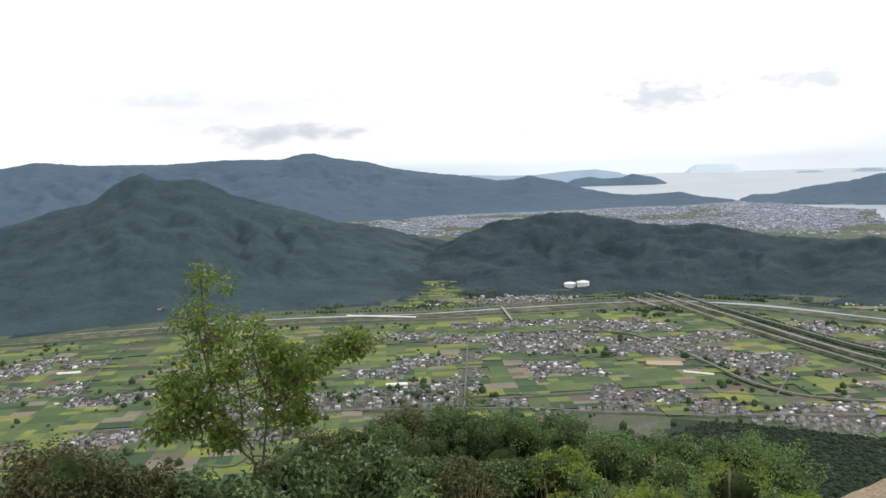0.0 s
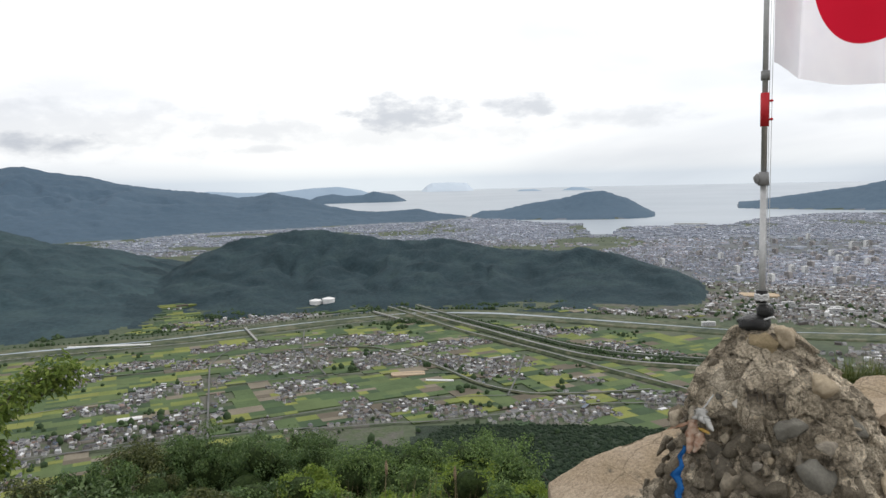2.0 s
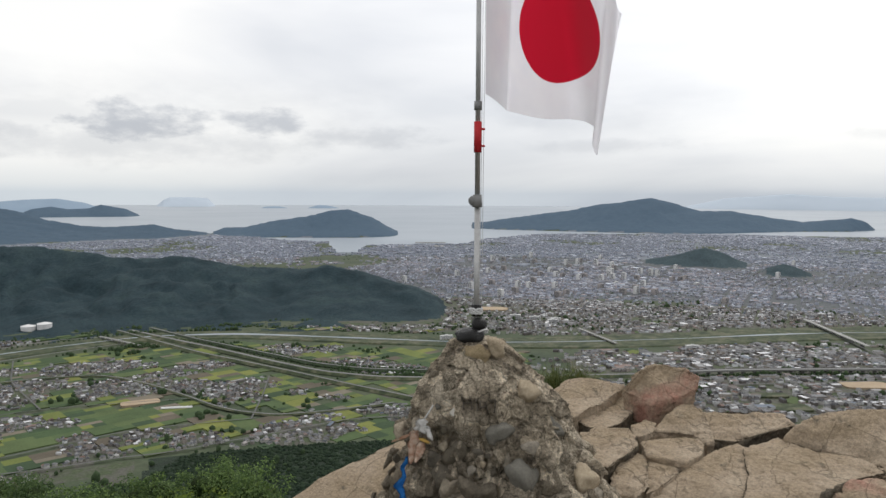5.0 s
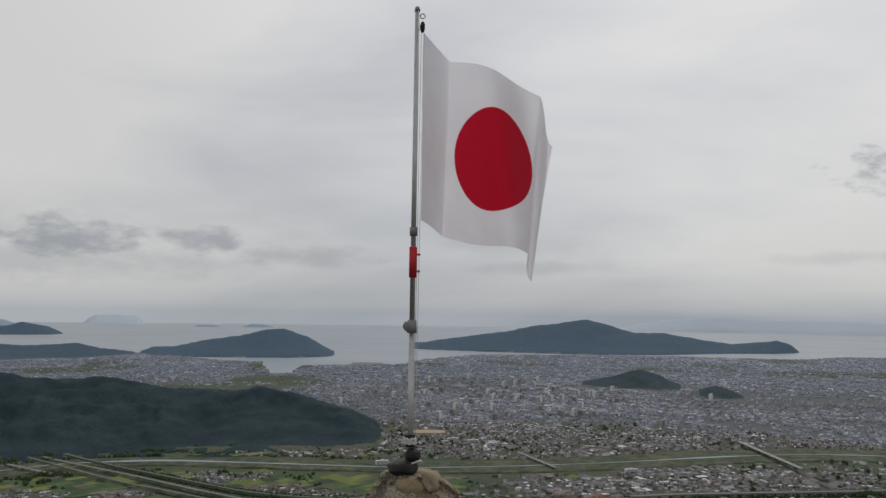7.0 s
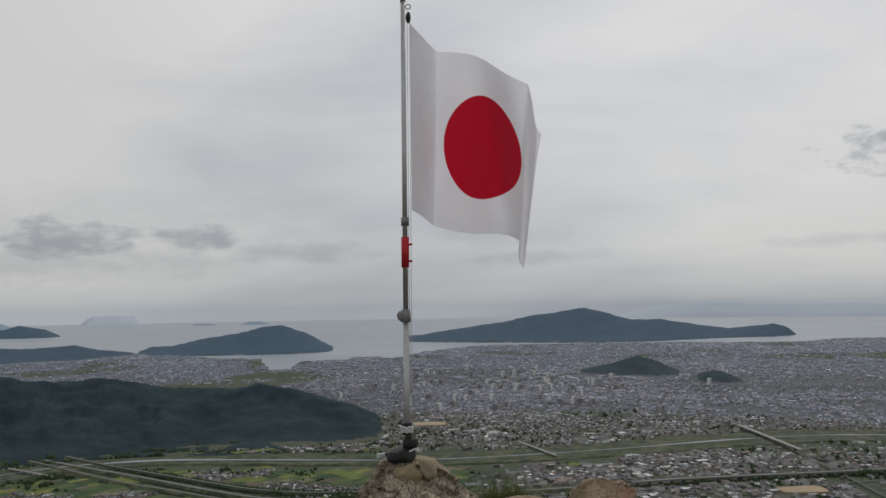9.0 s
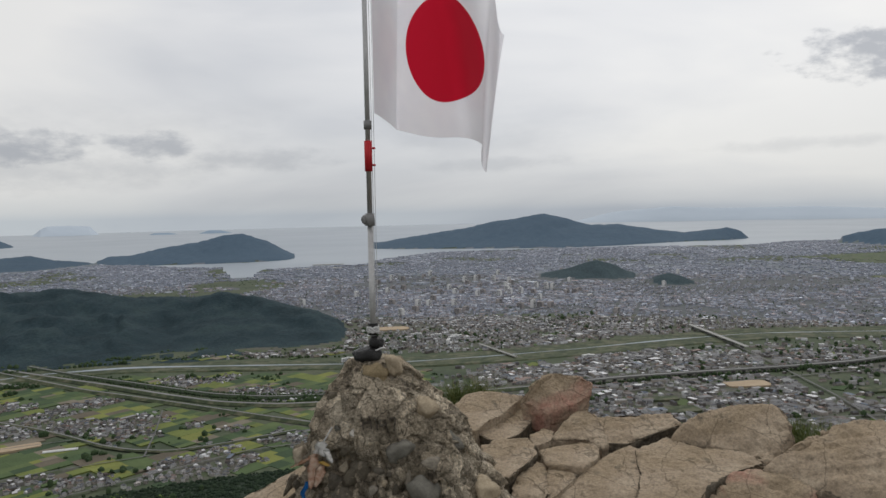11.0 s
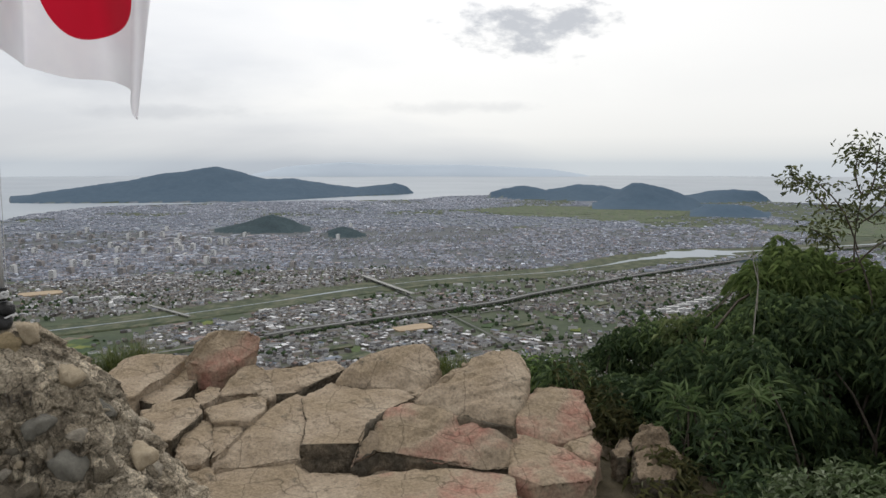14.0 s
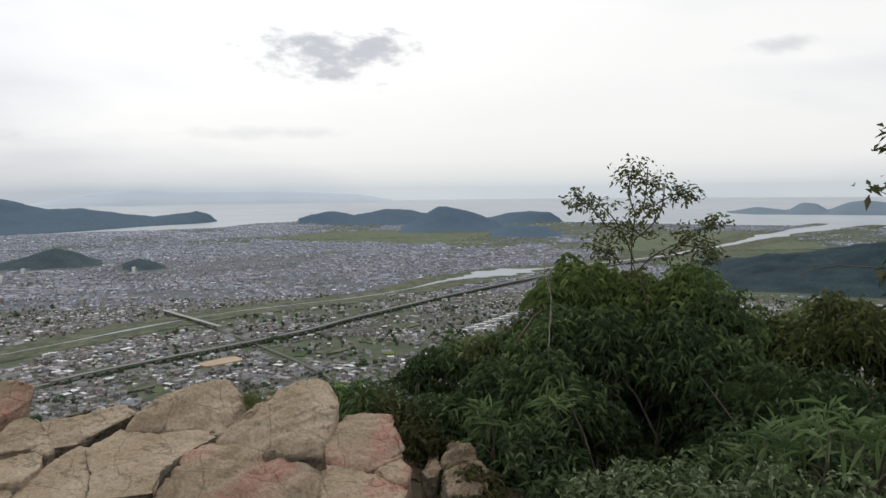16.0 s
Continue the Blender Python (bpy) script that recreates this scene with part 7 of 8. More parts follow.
part("blue_ribbon", band_of_cloth(ribbon_line, [0.012, 0.02, 0.024, 0.022, 0.018, 0.016, 0.022, 0.03, 0.04, 0.044, 0.036, 0.024, 0.03, 0.034, 0.03, 0.026, 0.022, 0.012], 5), MAT["blue_ribbon"], charm, "bright blue ribbon", smooth=True)
part("hanging_cord", rope([face_point(-0.19 - 0.012 * k, 0.62 - 0.018 * k, 0.05) for k in range(6)], 0.003), MAT["cord"], charm, smooth=True)


# ---- plants of the summit ----
def leaf_colours(name, dark, mid, light, shine=0.5, glow=0.25):
    return material(name, [(0.3, grey(0.85)), (0.7, grey(1.12))], 2.5, rough=shine, shine=0.3, through_light=glow, island=[(0.0, dark), (0.35, mid), (0.7, light), (0.95, tuple(min(1, c * 1.25) for c in light))])


# darker than the leaves round it, to paint the shade inside a crown
MAT["crown_shade"] = material("crown_shade_leaves", [(0.35, (0.014, 0.024, 0.008)), (0.5, (0.028, 0.045, 0.014)), (0.65, (0.045, 0.068, 0.02))], 14.0, fine=0.5, fine_scale=40, bump=0.06, bump_scale=22, shine=0.1)
MAT["leaf_tree"] = leaf_colours("tree_leaves", (0.077, 0.129, 0.044), (0.116, 0.183, 0.057), (0.187, 0.271, 0.081), glow=0.32)
MAT["leaf_deep"] = leaf_colours("deep_green_leaves", (0.064, 0.111, 0.041), (0.091, 0.147, 0.051), (0.127, 0.190, 0.062), glow=0.3)
MAT["leaf_yellow"] = leaf_colours("young_leaves", (0.131, 0.197, 0.032), (0.174, 0.248, 0.042), (0.209, 0.275, 0.046), glow=0.35)
MAT["leaf_shrub"] = leaf_colours("shrub_leaves", (0.058, 0.098, 0.034), (0.086, 0.135, 0.047), (0.124, 0.176, 0.070), 0.5)
MAT["leaf_low"] = leaf_colours("low_shrub_leaves", (0.069, 0.098, 0.041), (0.098, 0.138, 0.059), (0.166, 0.205, 0.117), 0.5)
MAT["leaf_dark"] = leaf_colours("thicket_leaves", (0.031, 0.053, 0.023), (0.050, 0.082, 0.035), (0.102, 0.144, 0.059), 0.6, 0.22)
MAT["leaf_mid"] = leaf_colours("mid_green_leaves", (0.052, 0.083, 0.038), (0.083, 0.125, 0.052), (0.155, 0.215, 0.086), 0.55, 0.3)
MAT["leaf_feather"] = leaf_colours("feathery_leaves", (0.091, 0.133, 0.044), (0.139, 0.198, 0.062), (0.205, 0.267, 0.093), 0.55, 0.3)
MAT["leaf_brown"] = leaf_colours("brown_leaves", (0.052, 0.056, 0.022), (0.078, 0.08, 0.03), (0.11, 0.104, 0.042), 0.6)
MAT["leaf_olive"] = leaf_colours("olive_leaves", (0.059, 0.074, 0.029), (0.086, 0.101, 0.035), (0.121, 0.133, 0.047), 0.5)
MAT["leaf_light"] = leaf_colours("light_leaves", (0.105, 0.140, 0.056), (0.152, 0.193, 0.077), (0.222, 0.257, 0.119), 0.5, 0.3)
MAT["leaf_sapling"] = leaf_colours("sapling_leaves", (0.098, 0.145, 0.031), (0.138, 0.2, 0.042), (0.2, 0.26, 0.058), 0.6, 0.5)
MAT["leaf_bamboo"] = leaf_colours("bamboo_grass_leaves", (0.080, 0.125, 0.048), (0.115, 0.170, 0.066), (0.170, 0.225, 0.102), 0.45, 0.3)
MAT["grass"] = leaf_colours("grass_blades", (0.06, 0.085, 0.022), (0.09, 0.12, 0.03), (0.14, 0.15, 0.045), 0.6, 0.3)
MAT["dry_grass"] = leaf_colours("dry_grass_blades", (0.16, 0.13, 0.07), (0.22, 0.18, 0.10), (0.28, 0.23, 0.13), 0.7, 0.3)
MAT["bark"] = material("grey_bark", [(0.3, (0.06, 0.05, 0.04)), (0.7, (0.12, 0.10, 0.08))], 12, fine=0.3, fine_scale=60, bump=0.004, bump_scale=50)
MAT["pale_twig"] = material("dead_twig", [(0.3, (0.25, 0.23, 0.2)), (0.7, (0.33, 0.31, 0.28))], 30)
prng = np.random.default_rng(21)


def leaf_mesh(name, centre, way, length, width, mat, fold=0.25, droop=0.2):
    """Folded pointed leaves: a base, two sides and a tip each, in two halves."""
    n = len(centre)
    # way is the outward side of the clump: a leaf lies roughly across it
    face = way / np.linalg.norm(way, axis=1, keepdims=True)
    way = np.cross(face, prng.normal(size=(n, 3))) + face * 0.35
    way /= np.linalg.norm(way, axis=1, keepdims=True) + 1e-9
    side = np.cross(face, way)
    side /= np.linalg.norm(side, axis=1, keepdims=True) + 1e-9
    up = np.cross(way, side)
    length, width = np.broadcast_to(length, n)[:, None], np.broadcast_to(width, n)[:, None]
    base = centre
    mid = centre + way * length * 0.45
    tip = centre + way * length - np.array([0, 0, 1]) * length * droop
    left = mid + side * width / 2 + up * width * fold
    right = mid - side * width / 2 + up * width * fold
    v = np.stack([base, left, tip, right], 1).reshape(-1, 3)
    k = np.arange(n)[:, None] * 4
    f = np.concatenate([k + np.array((0, 2, 1)), k + np.array((0, 3, 2))])
    return raw_mesh(name, v, f, [mat])


def cloud_of_leaves(clumps, radius, per, jitter=1.0):
    """Leaf places and ways round clump centres: denser to the outside, facing out and up."""
    n = len(clumps) * per
    c = np.repeat(clumps, per, 0)
    d = prng.normal(size=(n, 3))
    d /= np.linalg.norm(d, axis=1, keepdims=True)
    rad = np.repeat(np.broadcast_to(radius, len(clumps)), per)[:, None] * prng.uniform(0.25, 1.0, (n, 1)) ** 0.6
    return c + d * rad * np.array([1, 1, 0.75]), d * jitter + np.array([0, 0, 0.45]) + prng.normal(size=(n, 3)) * 0.38


def stem_mesh(lines):
    """Tapered limbs, each a list of points with a radius at both ends."""
    bm = bmesh.new()
    for pts, r0, r1 in lines:
        rings = []
        for k, p in enumerate(pts):
            p = Vector(p)
            d = (Vector(pts[min(k + 1, len(pts) - 1)]) - Vector(pts[max(k - 1, 0)])).normalized()
            q = d.to_track_quat("Z", "Y")
            r = r0 + (r1 - r0) * k / max(1, len(pts) - 1)
            rings.append([bm.verts.new(p + q @ Vector((r * math.cos(t), r * math.sin(t), 0))) for t in np.arange(6) * math.pi / 3])
        for a, b in zip(rings[:-1], rings[1:]):
            for j in range(6):
                bm.faces.new((a[j], a[(j + 1) % 6], b[(j + 1) % 6], b[j]))
    return bm


def limb(start, end, bend=0.12, steps=6):
    start, end = Vector(start), Vector(end)
    side = Vector(prng.normal(size=3)) * (end - start).length * bend
    return [start.lerp(end, t) + side * math.sin(t * math.pi) for t in np.linspace(0, 1, steps)]


def bush(name, x, y, top, wide, tall, label, mat="leaf_shrub", clumps=60, per=40, leaf=(0.07, 0.035), clump=0.2, category="shrub", deep=None, lift=0.0, lobes=0, droop=0.2):
    """A shrub or tree crown: a trunk with limbs to clumps of leaves that fill an uneven dome."""
    foot = top - tall
    thing = tagged(empty(name, x, y, foot), label, category, "summit plants")
    deep = deep or wide
    # rounded lobes fill the crown; leaves clump on their outer and upper sides
    lobes = lobes or max(4, int(5 + 3 * prng.random()))
    la = prng.uniform(0, 2 * math.pi, lobes)
    lr = wide * prng.uniform(0.30, 0.5, lobes)
    lh = prng.uniform(max(lift, 0.3), 1.0, lobes)
    lh[0], lh[1] = 1.0, 0.92
    reach = (wide - lr) * prng.uniform(0.45, 1.0, lobes) * np.where(lh > 0.97, 0.3, 1.0)
    centre = np.stack([reach * np.cos(la), reach * np.sin(la) * deep / wide, np.maximum(lh * tall - lr, tall * 0.12)], -1)
    pick = prng.integers(0, lobes, clumps)
    d = prng.normal(size=(clumps, 3))
    d[:, 2] = np.abs(d[:, 2]) - 0.35
    d /= np.linalg.norm(d, axis=1, keepdims=True)
    pts = centre[pick] + d * (lr[pick] * prng.uniform(0.7, 1.0, clumps))[:, None] * np.array([1, deep / wide, 1])
    low = prng.random(clumps) < 0.22
    pts[low, 2] *= prng.uniform(0.35, 0.9, low.sum())
    pts[:, 2] = np.maximum(pts[:, 2], tall * lift * 0.6)
    sprig = prng.random(clumps) < 0.08
    pts[sprig] += d[sprig] * clump * prng.uniform(0.5, 1.4, (sprig.sum(), 1))
    # the crown's topmost clump meets the given height
    top_before = pts[:, 2].max()
    pts[:, 2] += tall - clump * 0.7 - top_before
    c, w = cloud_of_leaves(pts, clump * prng.uniform(0.6, 1.2, clumps), per)
    ob = new("foliage", leaf_mesh("foliage", c, w, leaf[0] * prng.uniform(0.65, 1.2, len(c)), leaf[1] * prng.uniform(0.7, 1.2, len(c)), MAT[mat], droop=droop))
    ob.parent = thing
    # an added inner mass of twigs and leaves, its shade put into the dark colour
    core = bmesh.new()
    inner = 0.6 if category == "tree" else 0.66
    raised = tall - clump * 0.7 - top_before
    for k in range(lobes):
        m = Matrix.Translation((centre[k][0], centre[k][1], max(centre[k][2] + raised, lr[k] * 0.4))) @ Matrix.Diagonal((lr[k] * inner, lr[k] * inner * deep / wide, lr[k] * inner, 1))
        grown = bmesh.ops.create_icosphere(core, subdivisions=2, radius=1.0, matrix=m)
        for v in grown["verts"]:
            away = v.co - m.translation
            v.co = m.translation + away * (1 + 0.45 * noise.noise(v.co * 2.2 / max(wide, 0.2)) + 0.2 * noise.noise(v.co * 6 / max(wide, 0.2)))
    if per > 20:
        part("inner_foliage", core, MAT["crown_shade"], thing, smooth=True)
    lines = []
    for k in range(min(14, clumps)):
        e = pts[k]
        lines.append((limb((0.05 * wide * prng.normal(), 0.05 * wide * prng.normal(), -0.3), e), 0.012 * (1 + tall * 0.5), 0.004))
    part("stem_frame", stem_mesh(lines), MAT["bark"], thing, smooth=True)
    return thing


def at(bearing, r):
    return r * math.sin(radians(bearing)), r * math.cos(radians(bearing))


def level(x, y):
    return float(ground_z(np.array([x]), np.array([y]))[0])


# crowns of trees that grow up the slope below the summit
SLOPE_TREES = [(-33, 13, -19, "leaf_olive"), (-27, 16, -20.5, "leaf_tree"), (-13.2, 17, -19.15, "leaf_olive"), (-10, 18, -18.45, "leaf_deep"), (-6.9, 22, -17.95, "leaf_olive"), (-3.2, 23, -17.65, "leaf_deep"), (-0.4, 23, -17.25, "leaf_deep"), (2.2, 21, -18.35, "leaf_deep"), (5.8, 25, -18.55, "leaf_deep"), (7.8, 24, -18.95, "leaf_deep"), (10, 19, -19.95, "leaf_tree"), (12.9, 21, -20.15, "leaf_deep"), (16.3, 20, -19.75, "leaf_tree"), (18.6, 21, -19.55, "leaf_tree"), (20.7, 20, -19.65, "leaf_tree"), (22.6, 18, -20.35, "leaf_tree"), (24.2, 14, -22.6, "leaf_yellow"), (5.2, 14, -21.5, "leaf_yellow"), (14.2, 15, -22, "leaf_tree"), (18, 14, -22.6, "leaf_tree"), (-6, 14, -21.4, "leaf_deep"), (-1, 13, -22.2, "leaf_olive"), (9.2, 13, -22.9, "leaf_tree"), (21.3, 13, -23.2, "leaf_tree"), (1.8, 14, -21.6, "leaf_deep"), (12, 12, -24, "leaf_yellow")]
for bearing, r, lift, mat in SLOPE_TREES:
    x, y = at(bearing, r)
    top = 1.6 + r * math.tan(radians(lift))
    tall = max(2.0, top - level(x, y))
    words = {"leaf_tree": "dark green leafy tree on the slope", "leaf_yellow": "bright yellow-green young tree on the slope", "leaf_olive": "olive green leafy tree on the slope", "leaf_deep": "deep green leafy tree on the slope"}[mat]
    bush("slope_tree", x, y, top, r * 0.082, tall, words, mat, 150, 100, (0.085, 0.046), r * 0.0145, "tree", lift=max(0.45, 1 - r * 0.1 / tall), lobes=11)

# near shrubs at the edge, seen at the start
bush("broad_shrub", *at(-22, 4.6), -0.12, 0.45, 1.2, "glossy broad-leaved green shrub at the summit edge", "leaf_shrub", 60, 70, (0.058, 0.028), 0.15)
bush("broad_shrub", *at(-15, 5.0), -0.2, 0.55, 1.2, "glossy broad-leaved green shrub at the summit edge", "leaf_shrub", 70, 70, (0.058, 0.028), 0.15)
bush("broad_shrub", *at(-9.5, 5.2), -0.35, 0.45, 1.2, "glossy broad-leaved green shrub at the summit edge", "leaf_shrub", 60, 70, (0.058, 0.028), 0.15)
bush("brown_shrub", *at(-31, 4.6), 0.16, 0.55, 1.2, "brownish green shrub at the summit edge", "leaf_brown", 130, 80, (0.04, 0.014), 0.15)
bush("brown_shrub", *at(-26.5, 4.7), -0.03, 0.42, 1.1, "brownish green shrub at the summit edge", "leaf_brown", 90, 80, (0.04, 0.014), 0.14)
bush("brown_shrub", *at(-38, 4.6), 0.16, 0.6, 1.3, "brownish green shrub at the summit edge", "leaf_brown", 120, 80, (0.04, 0.014), 0.16)
bush("green_shrub", *at(-4.0, 4.6), -0.36, 0.4, 1.0, "light green shrub at the summit edge", "leaf_tree", 50, 30, (0.06, 0.03), 0.15)
bush("green_shrub", *at(19.5, 7.0), -1.1, 0.5, 1.6, "light green feathery shrub at the summit edge", "leaf_yellow", 60, 34, (0.06, 0.014), 0.18)


def sapling(name, x, y, foot, joints, label, mat, leaf, per, clump, radius=0.022, tips=4):
    """A slim tree: a few stems, forks and loose sprays of leaves. joints: ends of the main limbs, relative to the foot."""
    thing = tagged(empty(name, x, y, foot), label, "tree", "summit plants")
    lines, ends = [], []
    for (sx, sy, sz), (ex, ey, ez) in joints:
        lines.append((limb((sx, sy, sz), (ex, ey, ez), 0.08, 8), radius * (0.45 if sz > 0.3 else 1.0), 0.005))
        a, b = Vector((sx, sy, sz)), Vector((ex, ey, ez))
        for _ in range(tips):
            p = a.lerp(b, prng.uniform(0.5, 1.0))
            q = p + Vector(prng.normal(size=3) * np.array([0.15, 0.15, 0.08])) * (b - a).length * 1.1
            lines.append((limb(p, q, 0.15, 5), 0.006, 0.002))
            ends += [q, p.lerp(q, 0.6)] if sz > 0.3 else []
        ends += [b] if sz > 0.3 else []
    part("branch_frame", stem_mesh(lines), MAT["bark"], thing, smooth=True)
    pts = np.array([tuple(e) for e in ends])
    c, w = cloud_of_leaves(pts, clump * prng.uniform(0.6, 1.2, len(pts)), per)
    ob = new("foliage", leaf_mesh("foliage", c, w, leaf[0] * prng.uniform(0.7, 1.2, len(c)), leaf[1] * prng.uniform(0.7, 1.2, len(c)), MAT[mat]))
    ob.parent = thing
    return thing


# across is to the right as seen from the camera, up is z
def spread(bearing, pairs):
    rx, ry = math.cos(radians(bearing)), -math.sin(radians(bearing))
    fx, fy = math.sin(radians(bearing)), math.cos(radians(bearing))
    out = []
    for (a, z0), (b, z1) in pairs:
        d = prng.uniform(-0.25, 0.25)
        out.append(((a * rx, a * ry, z0), (b * rx + d * fx, b * ry + d * fy, z1)))
    return out


x, y = at(-17.6, 5.0)
sapling("young_tree", x, y, -1.04, spread(-17.6, [((0, 0), (-0.05, 0.9)), ((-0.03, 0.8), (-0.28, 1.2)), ((-0.28, 1.2), (-0.31, 2.02)), ((-0.26, 1.2), (-0.36, 1.7)), ((-0.2, 1.05), (-0.52, 1.3)), ((0.02, 0.7), (0.08, 1.35)), ((0.07, 1.2), (0.05, 1.68)), ((0.04, 0.9), (0.25, 1.3)), ((0.2, 1.2), (0.62, 1.42)), ((0.15, 1.15), (0.40, 1.40)), ((0.3, 1.25), (0.72, 1.46)), ((0.0, 1.25), (0.22, 1.48)), ((-0.3, 1.15), (-0.5, 1.42)), ((-0.1, 0.95), (-0.15, 1.45)), ((-0.3, 1.05), (-0.62, 1.08)), ((0.15, 0.95), (0.32, 1.0)), ((-0.02, 0.7), (-0.25, 0.95))]), "slender young tree with yellow-green leaves at the edge", "leaf_sapling", (0.048, 0.021), 42, 0.14, 0.018, 5)

# the thicket beside the rocks: leaf tones paint lit tops and a shaded inside
THICKET = [(77.5, 6.2, -14.4, 0.32, "leaf_tree"), (79.6, 5.9, -14.2, 0.3, "leaf_mid"), (82, 5.8, -14.5, 0.32, "leaf_brown"), (83.3, 7.0, -12.2, 0.35, "leaf_dark"), (85.8, 7.0, -11.2, 0.4, "leaf_mid"), (88.4, 7.0, -10.7, 0.42, "leaf_light"), (91.2, 7.0, -9.6, 0.4, "leaf_mid"),
           (93, 7.0, -6.8, 0.36, "leaf_feather"), (94.3, 6.9, -5.2, 0.38, "leaf_feather"), (96.4, 7.0, -5.7, 0.45, "leaf_feather"), (99.2, 7.0, -6.2, 0.5, "leaf_feather"), (102, 6.9, -5.9, 0.45, "leaf_feather"), (104.2, 6.8, -7.2, 0.4, "leaf_mid"), (93.6, 6.3, -9.0, 0.5, "leaf_mid"), (97, 6.2, -9.0, 0.6, "leaf_dark"), (101, 6.2, -8.8, 0.6, "leaf_dark"), (104, 6.3, -10.0, 0.5, "leaf_mid"),
           (106, 7.3, -8.9, 0.5, "leaf_light"), (108, 7.4, -9.2, 0.5, "leaf_olive"), (110.2, 7.5, -8.0, 0.55, "leaf_light"), (112.2, 7.4, -7.3, 0.5, "leaf_olive"), (115, 7.4, -7.9, 0.6, "leaf_olive"), (119, 7.5, -7.0, 0.8, "leaf_dark"), (124, 7.0, -6.5, 0.9, "leaf_dark"),
           (85.8, 5.8, -14.3, 0.4, "leaf_dark"), (89, 5.7, -13.3, 0.5, "leaf_dark"), (93, 5.4, -12.5, 0.52, "leaf_dark"), (108, 5.8, -12.2, 0.6, "leaf_dark"), (113, 5.6, -12.3, 0.65, "leaf_dark"), (118, 5.5, -12.5, 0.7, "leaf_dark"),
           (88.5, 5.2, -16.5, 0.26, "leaf_dark"), (92.5, 5.0, -16.5, 0.3, "leaf_dark"), (106, 4.5, -16.5, 0.42, "leaf_dark"), (111, 4.5, -16, 0.45, "leaf_dark"), (116, 4.4, -15.5, 0.45, "leaf_dark"), (82.6, 5.5, -16.5, 0.22, "leaf_brown"), (90.5, 4.3, -21.8, 0.24, "leaf_brown"), (94, 4.2, -21.5, 0.24, "leaf_dark"), (87.5, 4.7, -20, 0.2, "leaf_brown")]
for bearing, r, lift, wide, mat in THICKET:
    x, y = at(bearing, r)
    top = 1.6 + r * math.tan(radians(lift))
    tall = max(0.7, top - level(x, y) + 0.05)
    words = {"leaf_tree": "green shrub beside the granite outcrop", "leaf_dark": "dense dark green shrub of the thicket", "leaf_brown": "brownish shrub beside the granite outcrop", "leaf_olive": "olive green shrub of the thicket", "leaf_light": "light olive green shrub of the thicket", "leaf_mid": "mid green shrub of the thicket", "leaf_feather": "green shrub with narrow drooping leaves in the thicket"}[mat]
    narrow = mat == "leaf_feather"
    bush("thicket_shrub", x, y, top, wide, tall, words, mat, int((70 if tall < 1.3 else 95) * wide / 0.5), 62, (0.1, 0.016) if narrow else (0.085, 0.021), 0.15 if narrow else 0.17, droop=0.6 if tall > 1.0 else 0.25)
for bearing, r, lift, wide in ((97.3, 3.6, -20.6, 0.2), (100.4, 3.5, -19.2, 0.26), (104, 3.5, -18.6, 0.3), (108.5, 3.5, -18.4, 0.3), (113, 3.4, -18.2, 0.32), (118, 3.4, -18, 0.34)):
    x, y = at(bearing, r)
    top = 1.6 + r * math.tan(radians(lift))
    bush("low_shrub", x, y, top, wide, max(0.5, top - level(x, y) + 0.05), "low green shrub with pale leaf edges by the path", "leaf_low", 90, 56, (0.046, 0.02), 0.1)
x, y = at(98.6, 6.7)
sapling("slim_tree", x, y, -0.2, spread(98.6, [((0, 0), (0.0, 1.1)), ((0, 1.0), (0.03, 1.55)), ((0.03, 1.5), (0.0, 1.92)), ((0.02, 1.1), (-0.28, 1.62)), ((-0.2, 1.4), (-0.48, 1.68)), ((0.02, 1.3), (0.25, 1.75)), ((0.2, 1.6), (0.42, 1.68)), ((0.03, 1.0), (0.48, 1.32)), ((0.3, 1.2), (0.66, 1.45)), ((-0.1, 1.1), (-0.3, 1.25)), ((0.35, 1.25), (0.62, 1.2)), ((0.05, 1.5), (0.12, 1.9))]), "slim tree with sparse brown-green leaves over the thicket", "leaf_olive", (0.055, 0.024), 15, 0.13, 0.016, 4)
x, y = at(117.8, 5.0)
sapling("slim_tree", x, y, -0.4, spread(117.8, [((0, 0), (-0.02, 1.5)), ((-0.02, 1.4), (-0.05, 2.25)), ((-0.03, 1.7), (-0.16, 2.3)), ((-0.02, 1.2), (-0.22, 1.55)), ((0, 1.5), (0.2, 2.0)), ((0, 1.0), (-0.15, 1.3))]), "slim tree with sparse brown-green leaves over the thicket", "leaf_brown", (0.07, 0.03), 9, 0.1, 0.014, 4)
x, y = at(93.3, 5.9)
twig = tagged(empty("dead_twig", x, y, level(x, y)), "bare pale dead twig standing in the thicket", "twig", "summit plants")
part("twig_stem", stem_mesh([(limb((0, 0, 0), (0.03, 0.03, 1.6), 0.05, 8), 0.009, 0.004), (limb((0.03, 0.03, 1.6), (0.02, -0.05, 2.05), 0.1, 6), 0.004, 0.002), (limb((0.03, 0.03, 1.4), (-0.1, 0.14, 1.95), 0.1, 6), 0.003, 0.0015)]), MAT["pale_twig"], twig, smooth=True)


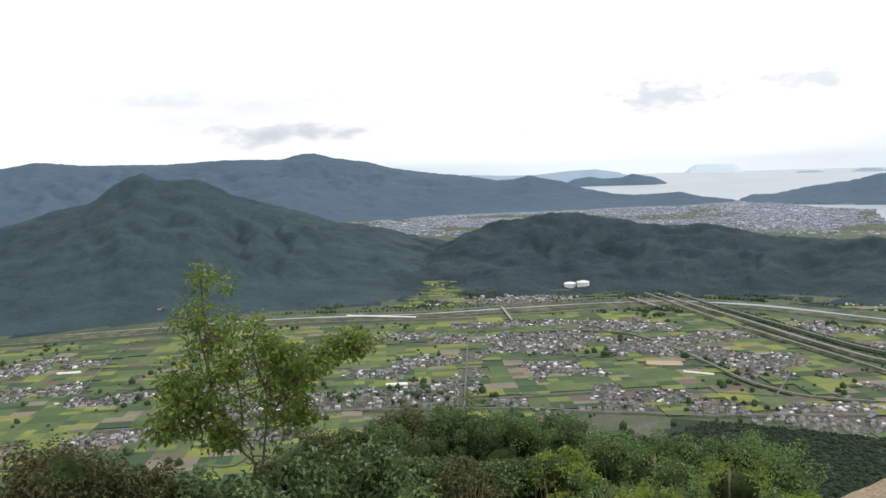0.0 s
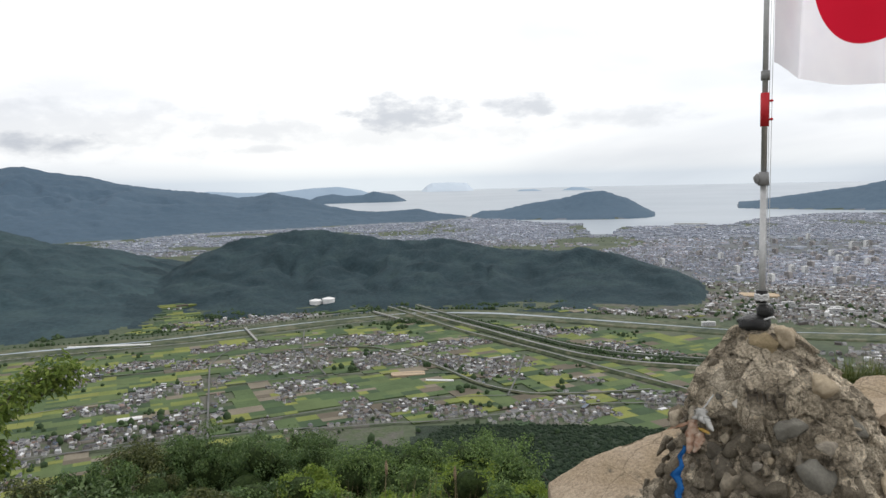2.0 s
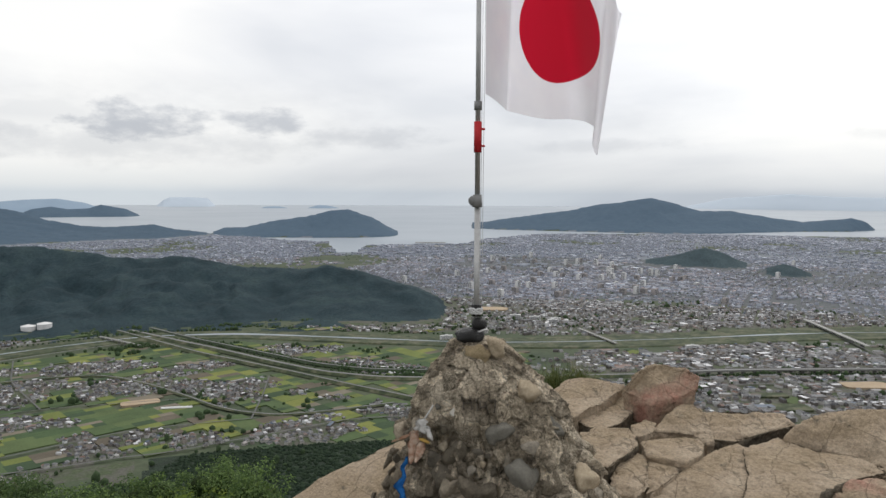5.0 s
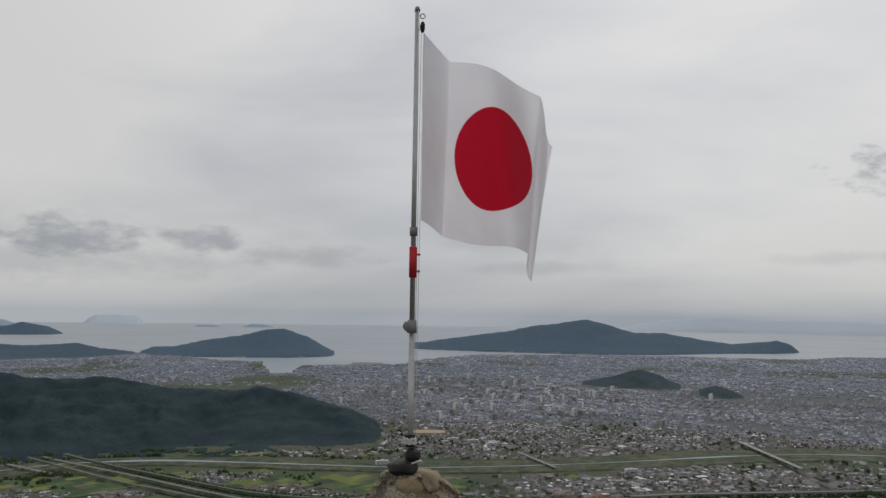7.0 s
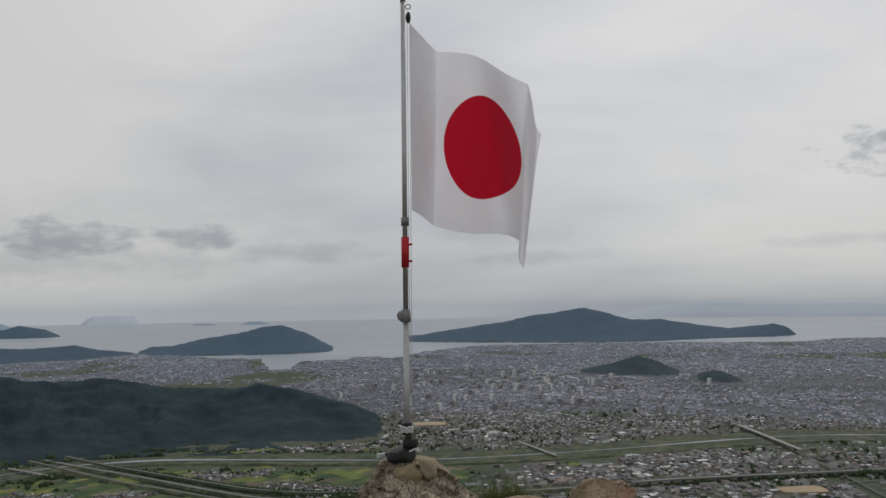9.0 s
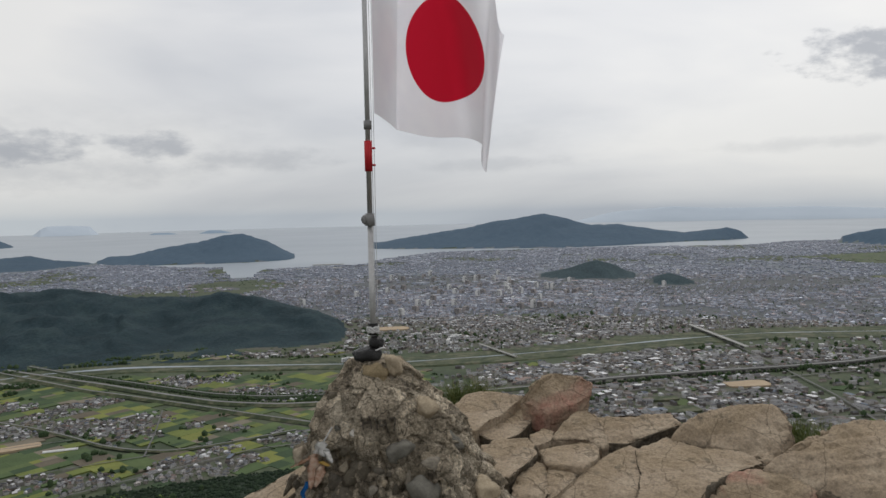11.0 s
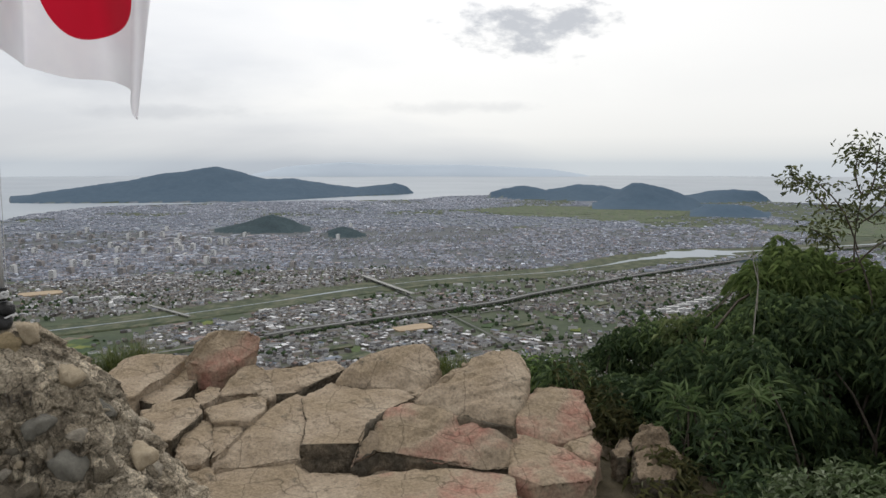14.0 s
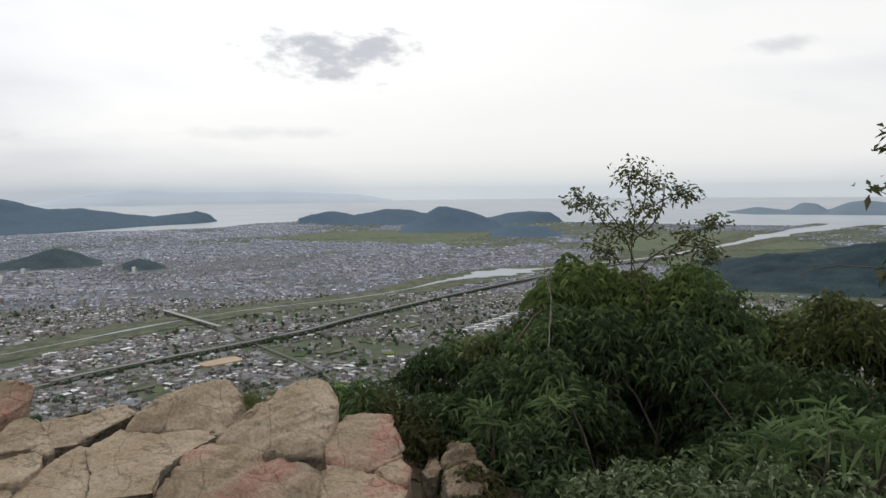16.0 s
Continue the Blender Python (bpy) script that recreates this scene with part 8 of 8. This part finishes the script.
def tuft(name, x, y, z, blades, length, width, mat, label, fan=0.5, plume=0):
    """A tuft of long arching blades."""
    thing = tagged(empty(name, x, y, z), label, "grass", "summit plants")
    verts, faces = [], []
    for _ in range(blades):
        a, out, ln = prng.uniform(0, 2 * math.pi), prng.uniform(0.15, 1.0) * fan, length * prng.uniform(0.6, 1.15)
        d = np.array([math.cos(a), math.sin(a), 0])
        side = np.array([-d[1], d[0], 0])
        root = np.array([prng.normal() * 0.04, prng.normal() * 0.04, -0.05])
        for k in range(5):
            t = k / 4
            p = root + d * out * ln * t**1.6 + np.array([0, 0, ln * (t - 0.45 * out * t * t)])
            w = width * (1 - t) ** 0.7 * (0.5 + t * (1 - t) * 2) / 2
            verts += [p + side * w, p - side * w]
        b = len(verts) - 10
        faces += [(b + 2 * k, b + 2 * k + 1, b + 2 * k + 3, b + 2 * k + 2) for k in range(4)]
    ob = new("blade_spray", raw_mesh("blade_spray", verts, faces, [MAT[mat]], smooth=True))
    ob.parent = thing
    for k in range(plume):
        lean = Vector((prng.normal() * 0.05, prng.normal() * 0.05, 0))
        stalk = [Vector((0, 0, 0)) + lean * t + Vector((0, 0, length * 1.12 * t)) for t in np.linspace(0, 1, 6)]
        stem = part("seed_stalk", rope(stalk, 0.0022, 5), MAT["dry_grass"], thing, "thin straw stalk", smooth=True)
        head = lump(stalk[-1].x, stalk[-1].y, stalk[-1].z, 0.009, 0.009, 0.045, 11 + k)
        part("seed_plume", head, MAT["plume"], stem, "feathery tan seed plume", smooth=True)
    return thing


MAT["plume"] = material("seed_plume", [(0.3, (0.22, 0.16, 0.10)), (0.7, (0.36, 0.28, 0.19))], 30, fine=0.4, fine_scale=120, bump=0.02, bump_scale=90, rough=0.95)
for bearing, r, z, ln in ((46.3, 6.4, -0.1, 0.4), (48.0, 6.5, -0.1, 0.42), (44.6, 6.3, -0.12, 0.36), (71.5, 5.9, -0.22, 0.42), (72.5, 6.0, -0.22, 0.4), (70.7, 6.1, -0.2, 0.35), (27, 4.0, -0.55, 0.35), (24.5, 4.2, -0.6, 0.42), (22, 4.4, -0.7, 0.45), (29, 4.1, -0.5, 0.3)):
    x, y = at(bearing, r)
    tuft("grass_tuft", x, y, z, 320, ln * 0.85, 0.007, "grass", "green grass tuft among the rocks", 1.1)
for bearing, r, z, ln in ((10, 4.5, -0.95, 0.75), (12.5, 4.3, -0.9, 0.7), (15.5, 4.4, -0.95, 0.8), (5.5, 4.6, -1.0, 0.7), (-1, 4.8, -1.0, 0.6), (18.5, 4.4, -0.9, 0.65)):
    x, y = at(bearing, r)
    tuft("reed_grass", x, y, z, 46, ln, 0.008, "dry_grass", "thin straw-coloured reed grass at the summit edge", 0.35, plume=1 if bearing in (12.5, 18.5) else 0)
for bearing, r, lift, wide in ((108.5, 3.9, -15.6, 0.2), (112, 3.8, -14.8, 0.24), (116, 3.8, -14.6, 0.26), (88.0, 5.2, -16, 0.18), (93.5, 5.0, -15, 0.22)):
    x, y = at(bearing, r)
    top = 1.6 + r * math.tan(radians(lift))
    bush("bamboo_grass", x, y, top, wide, max(0.6, top - level(x, y)), "bamboo grass with long pale green blades in the thicket", "leaf_bamboo", 18, 12, (0.14, 0.018), 0.08, "grass", lift=0.4)
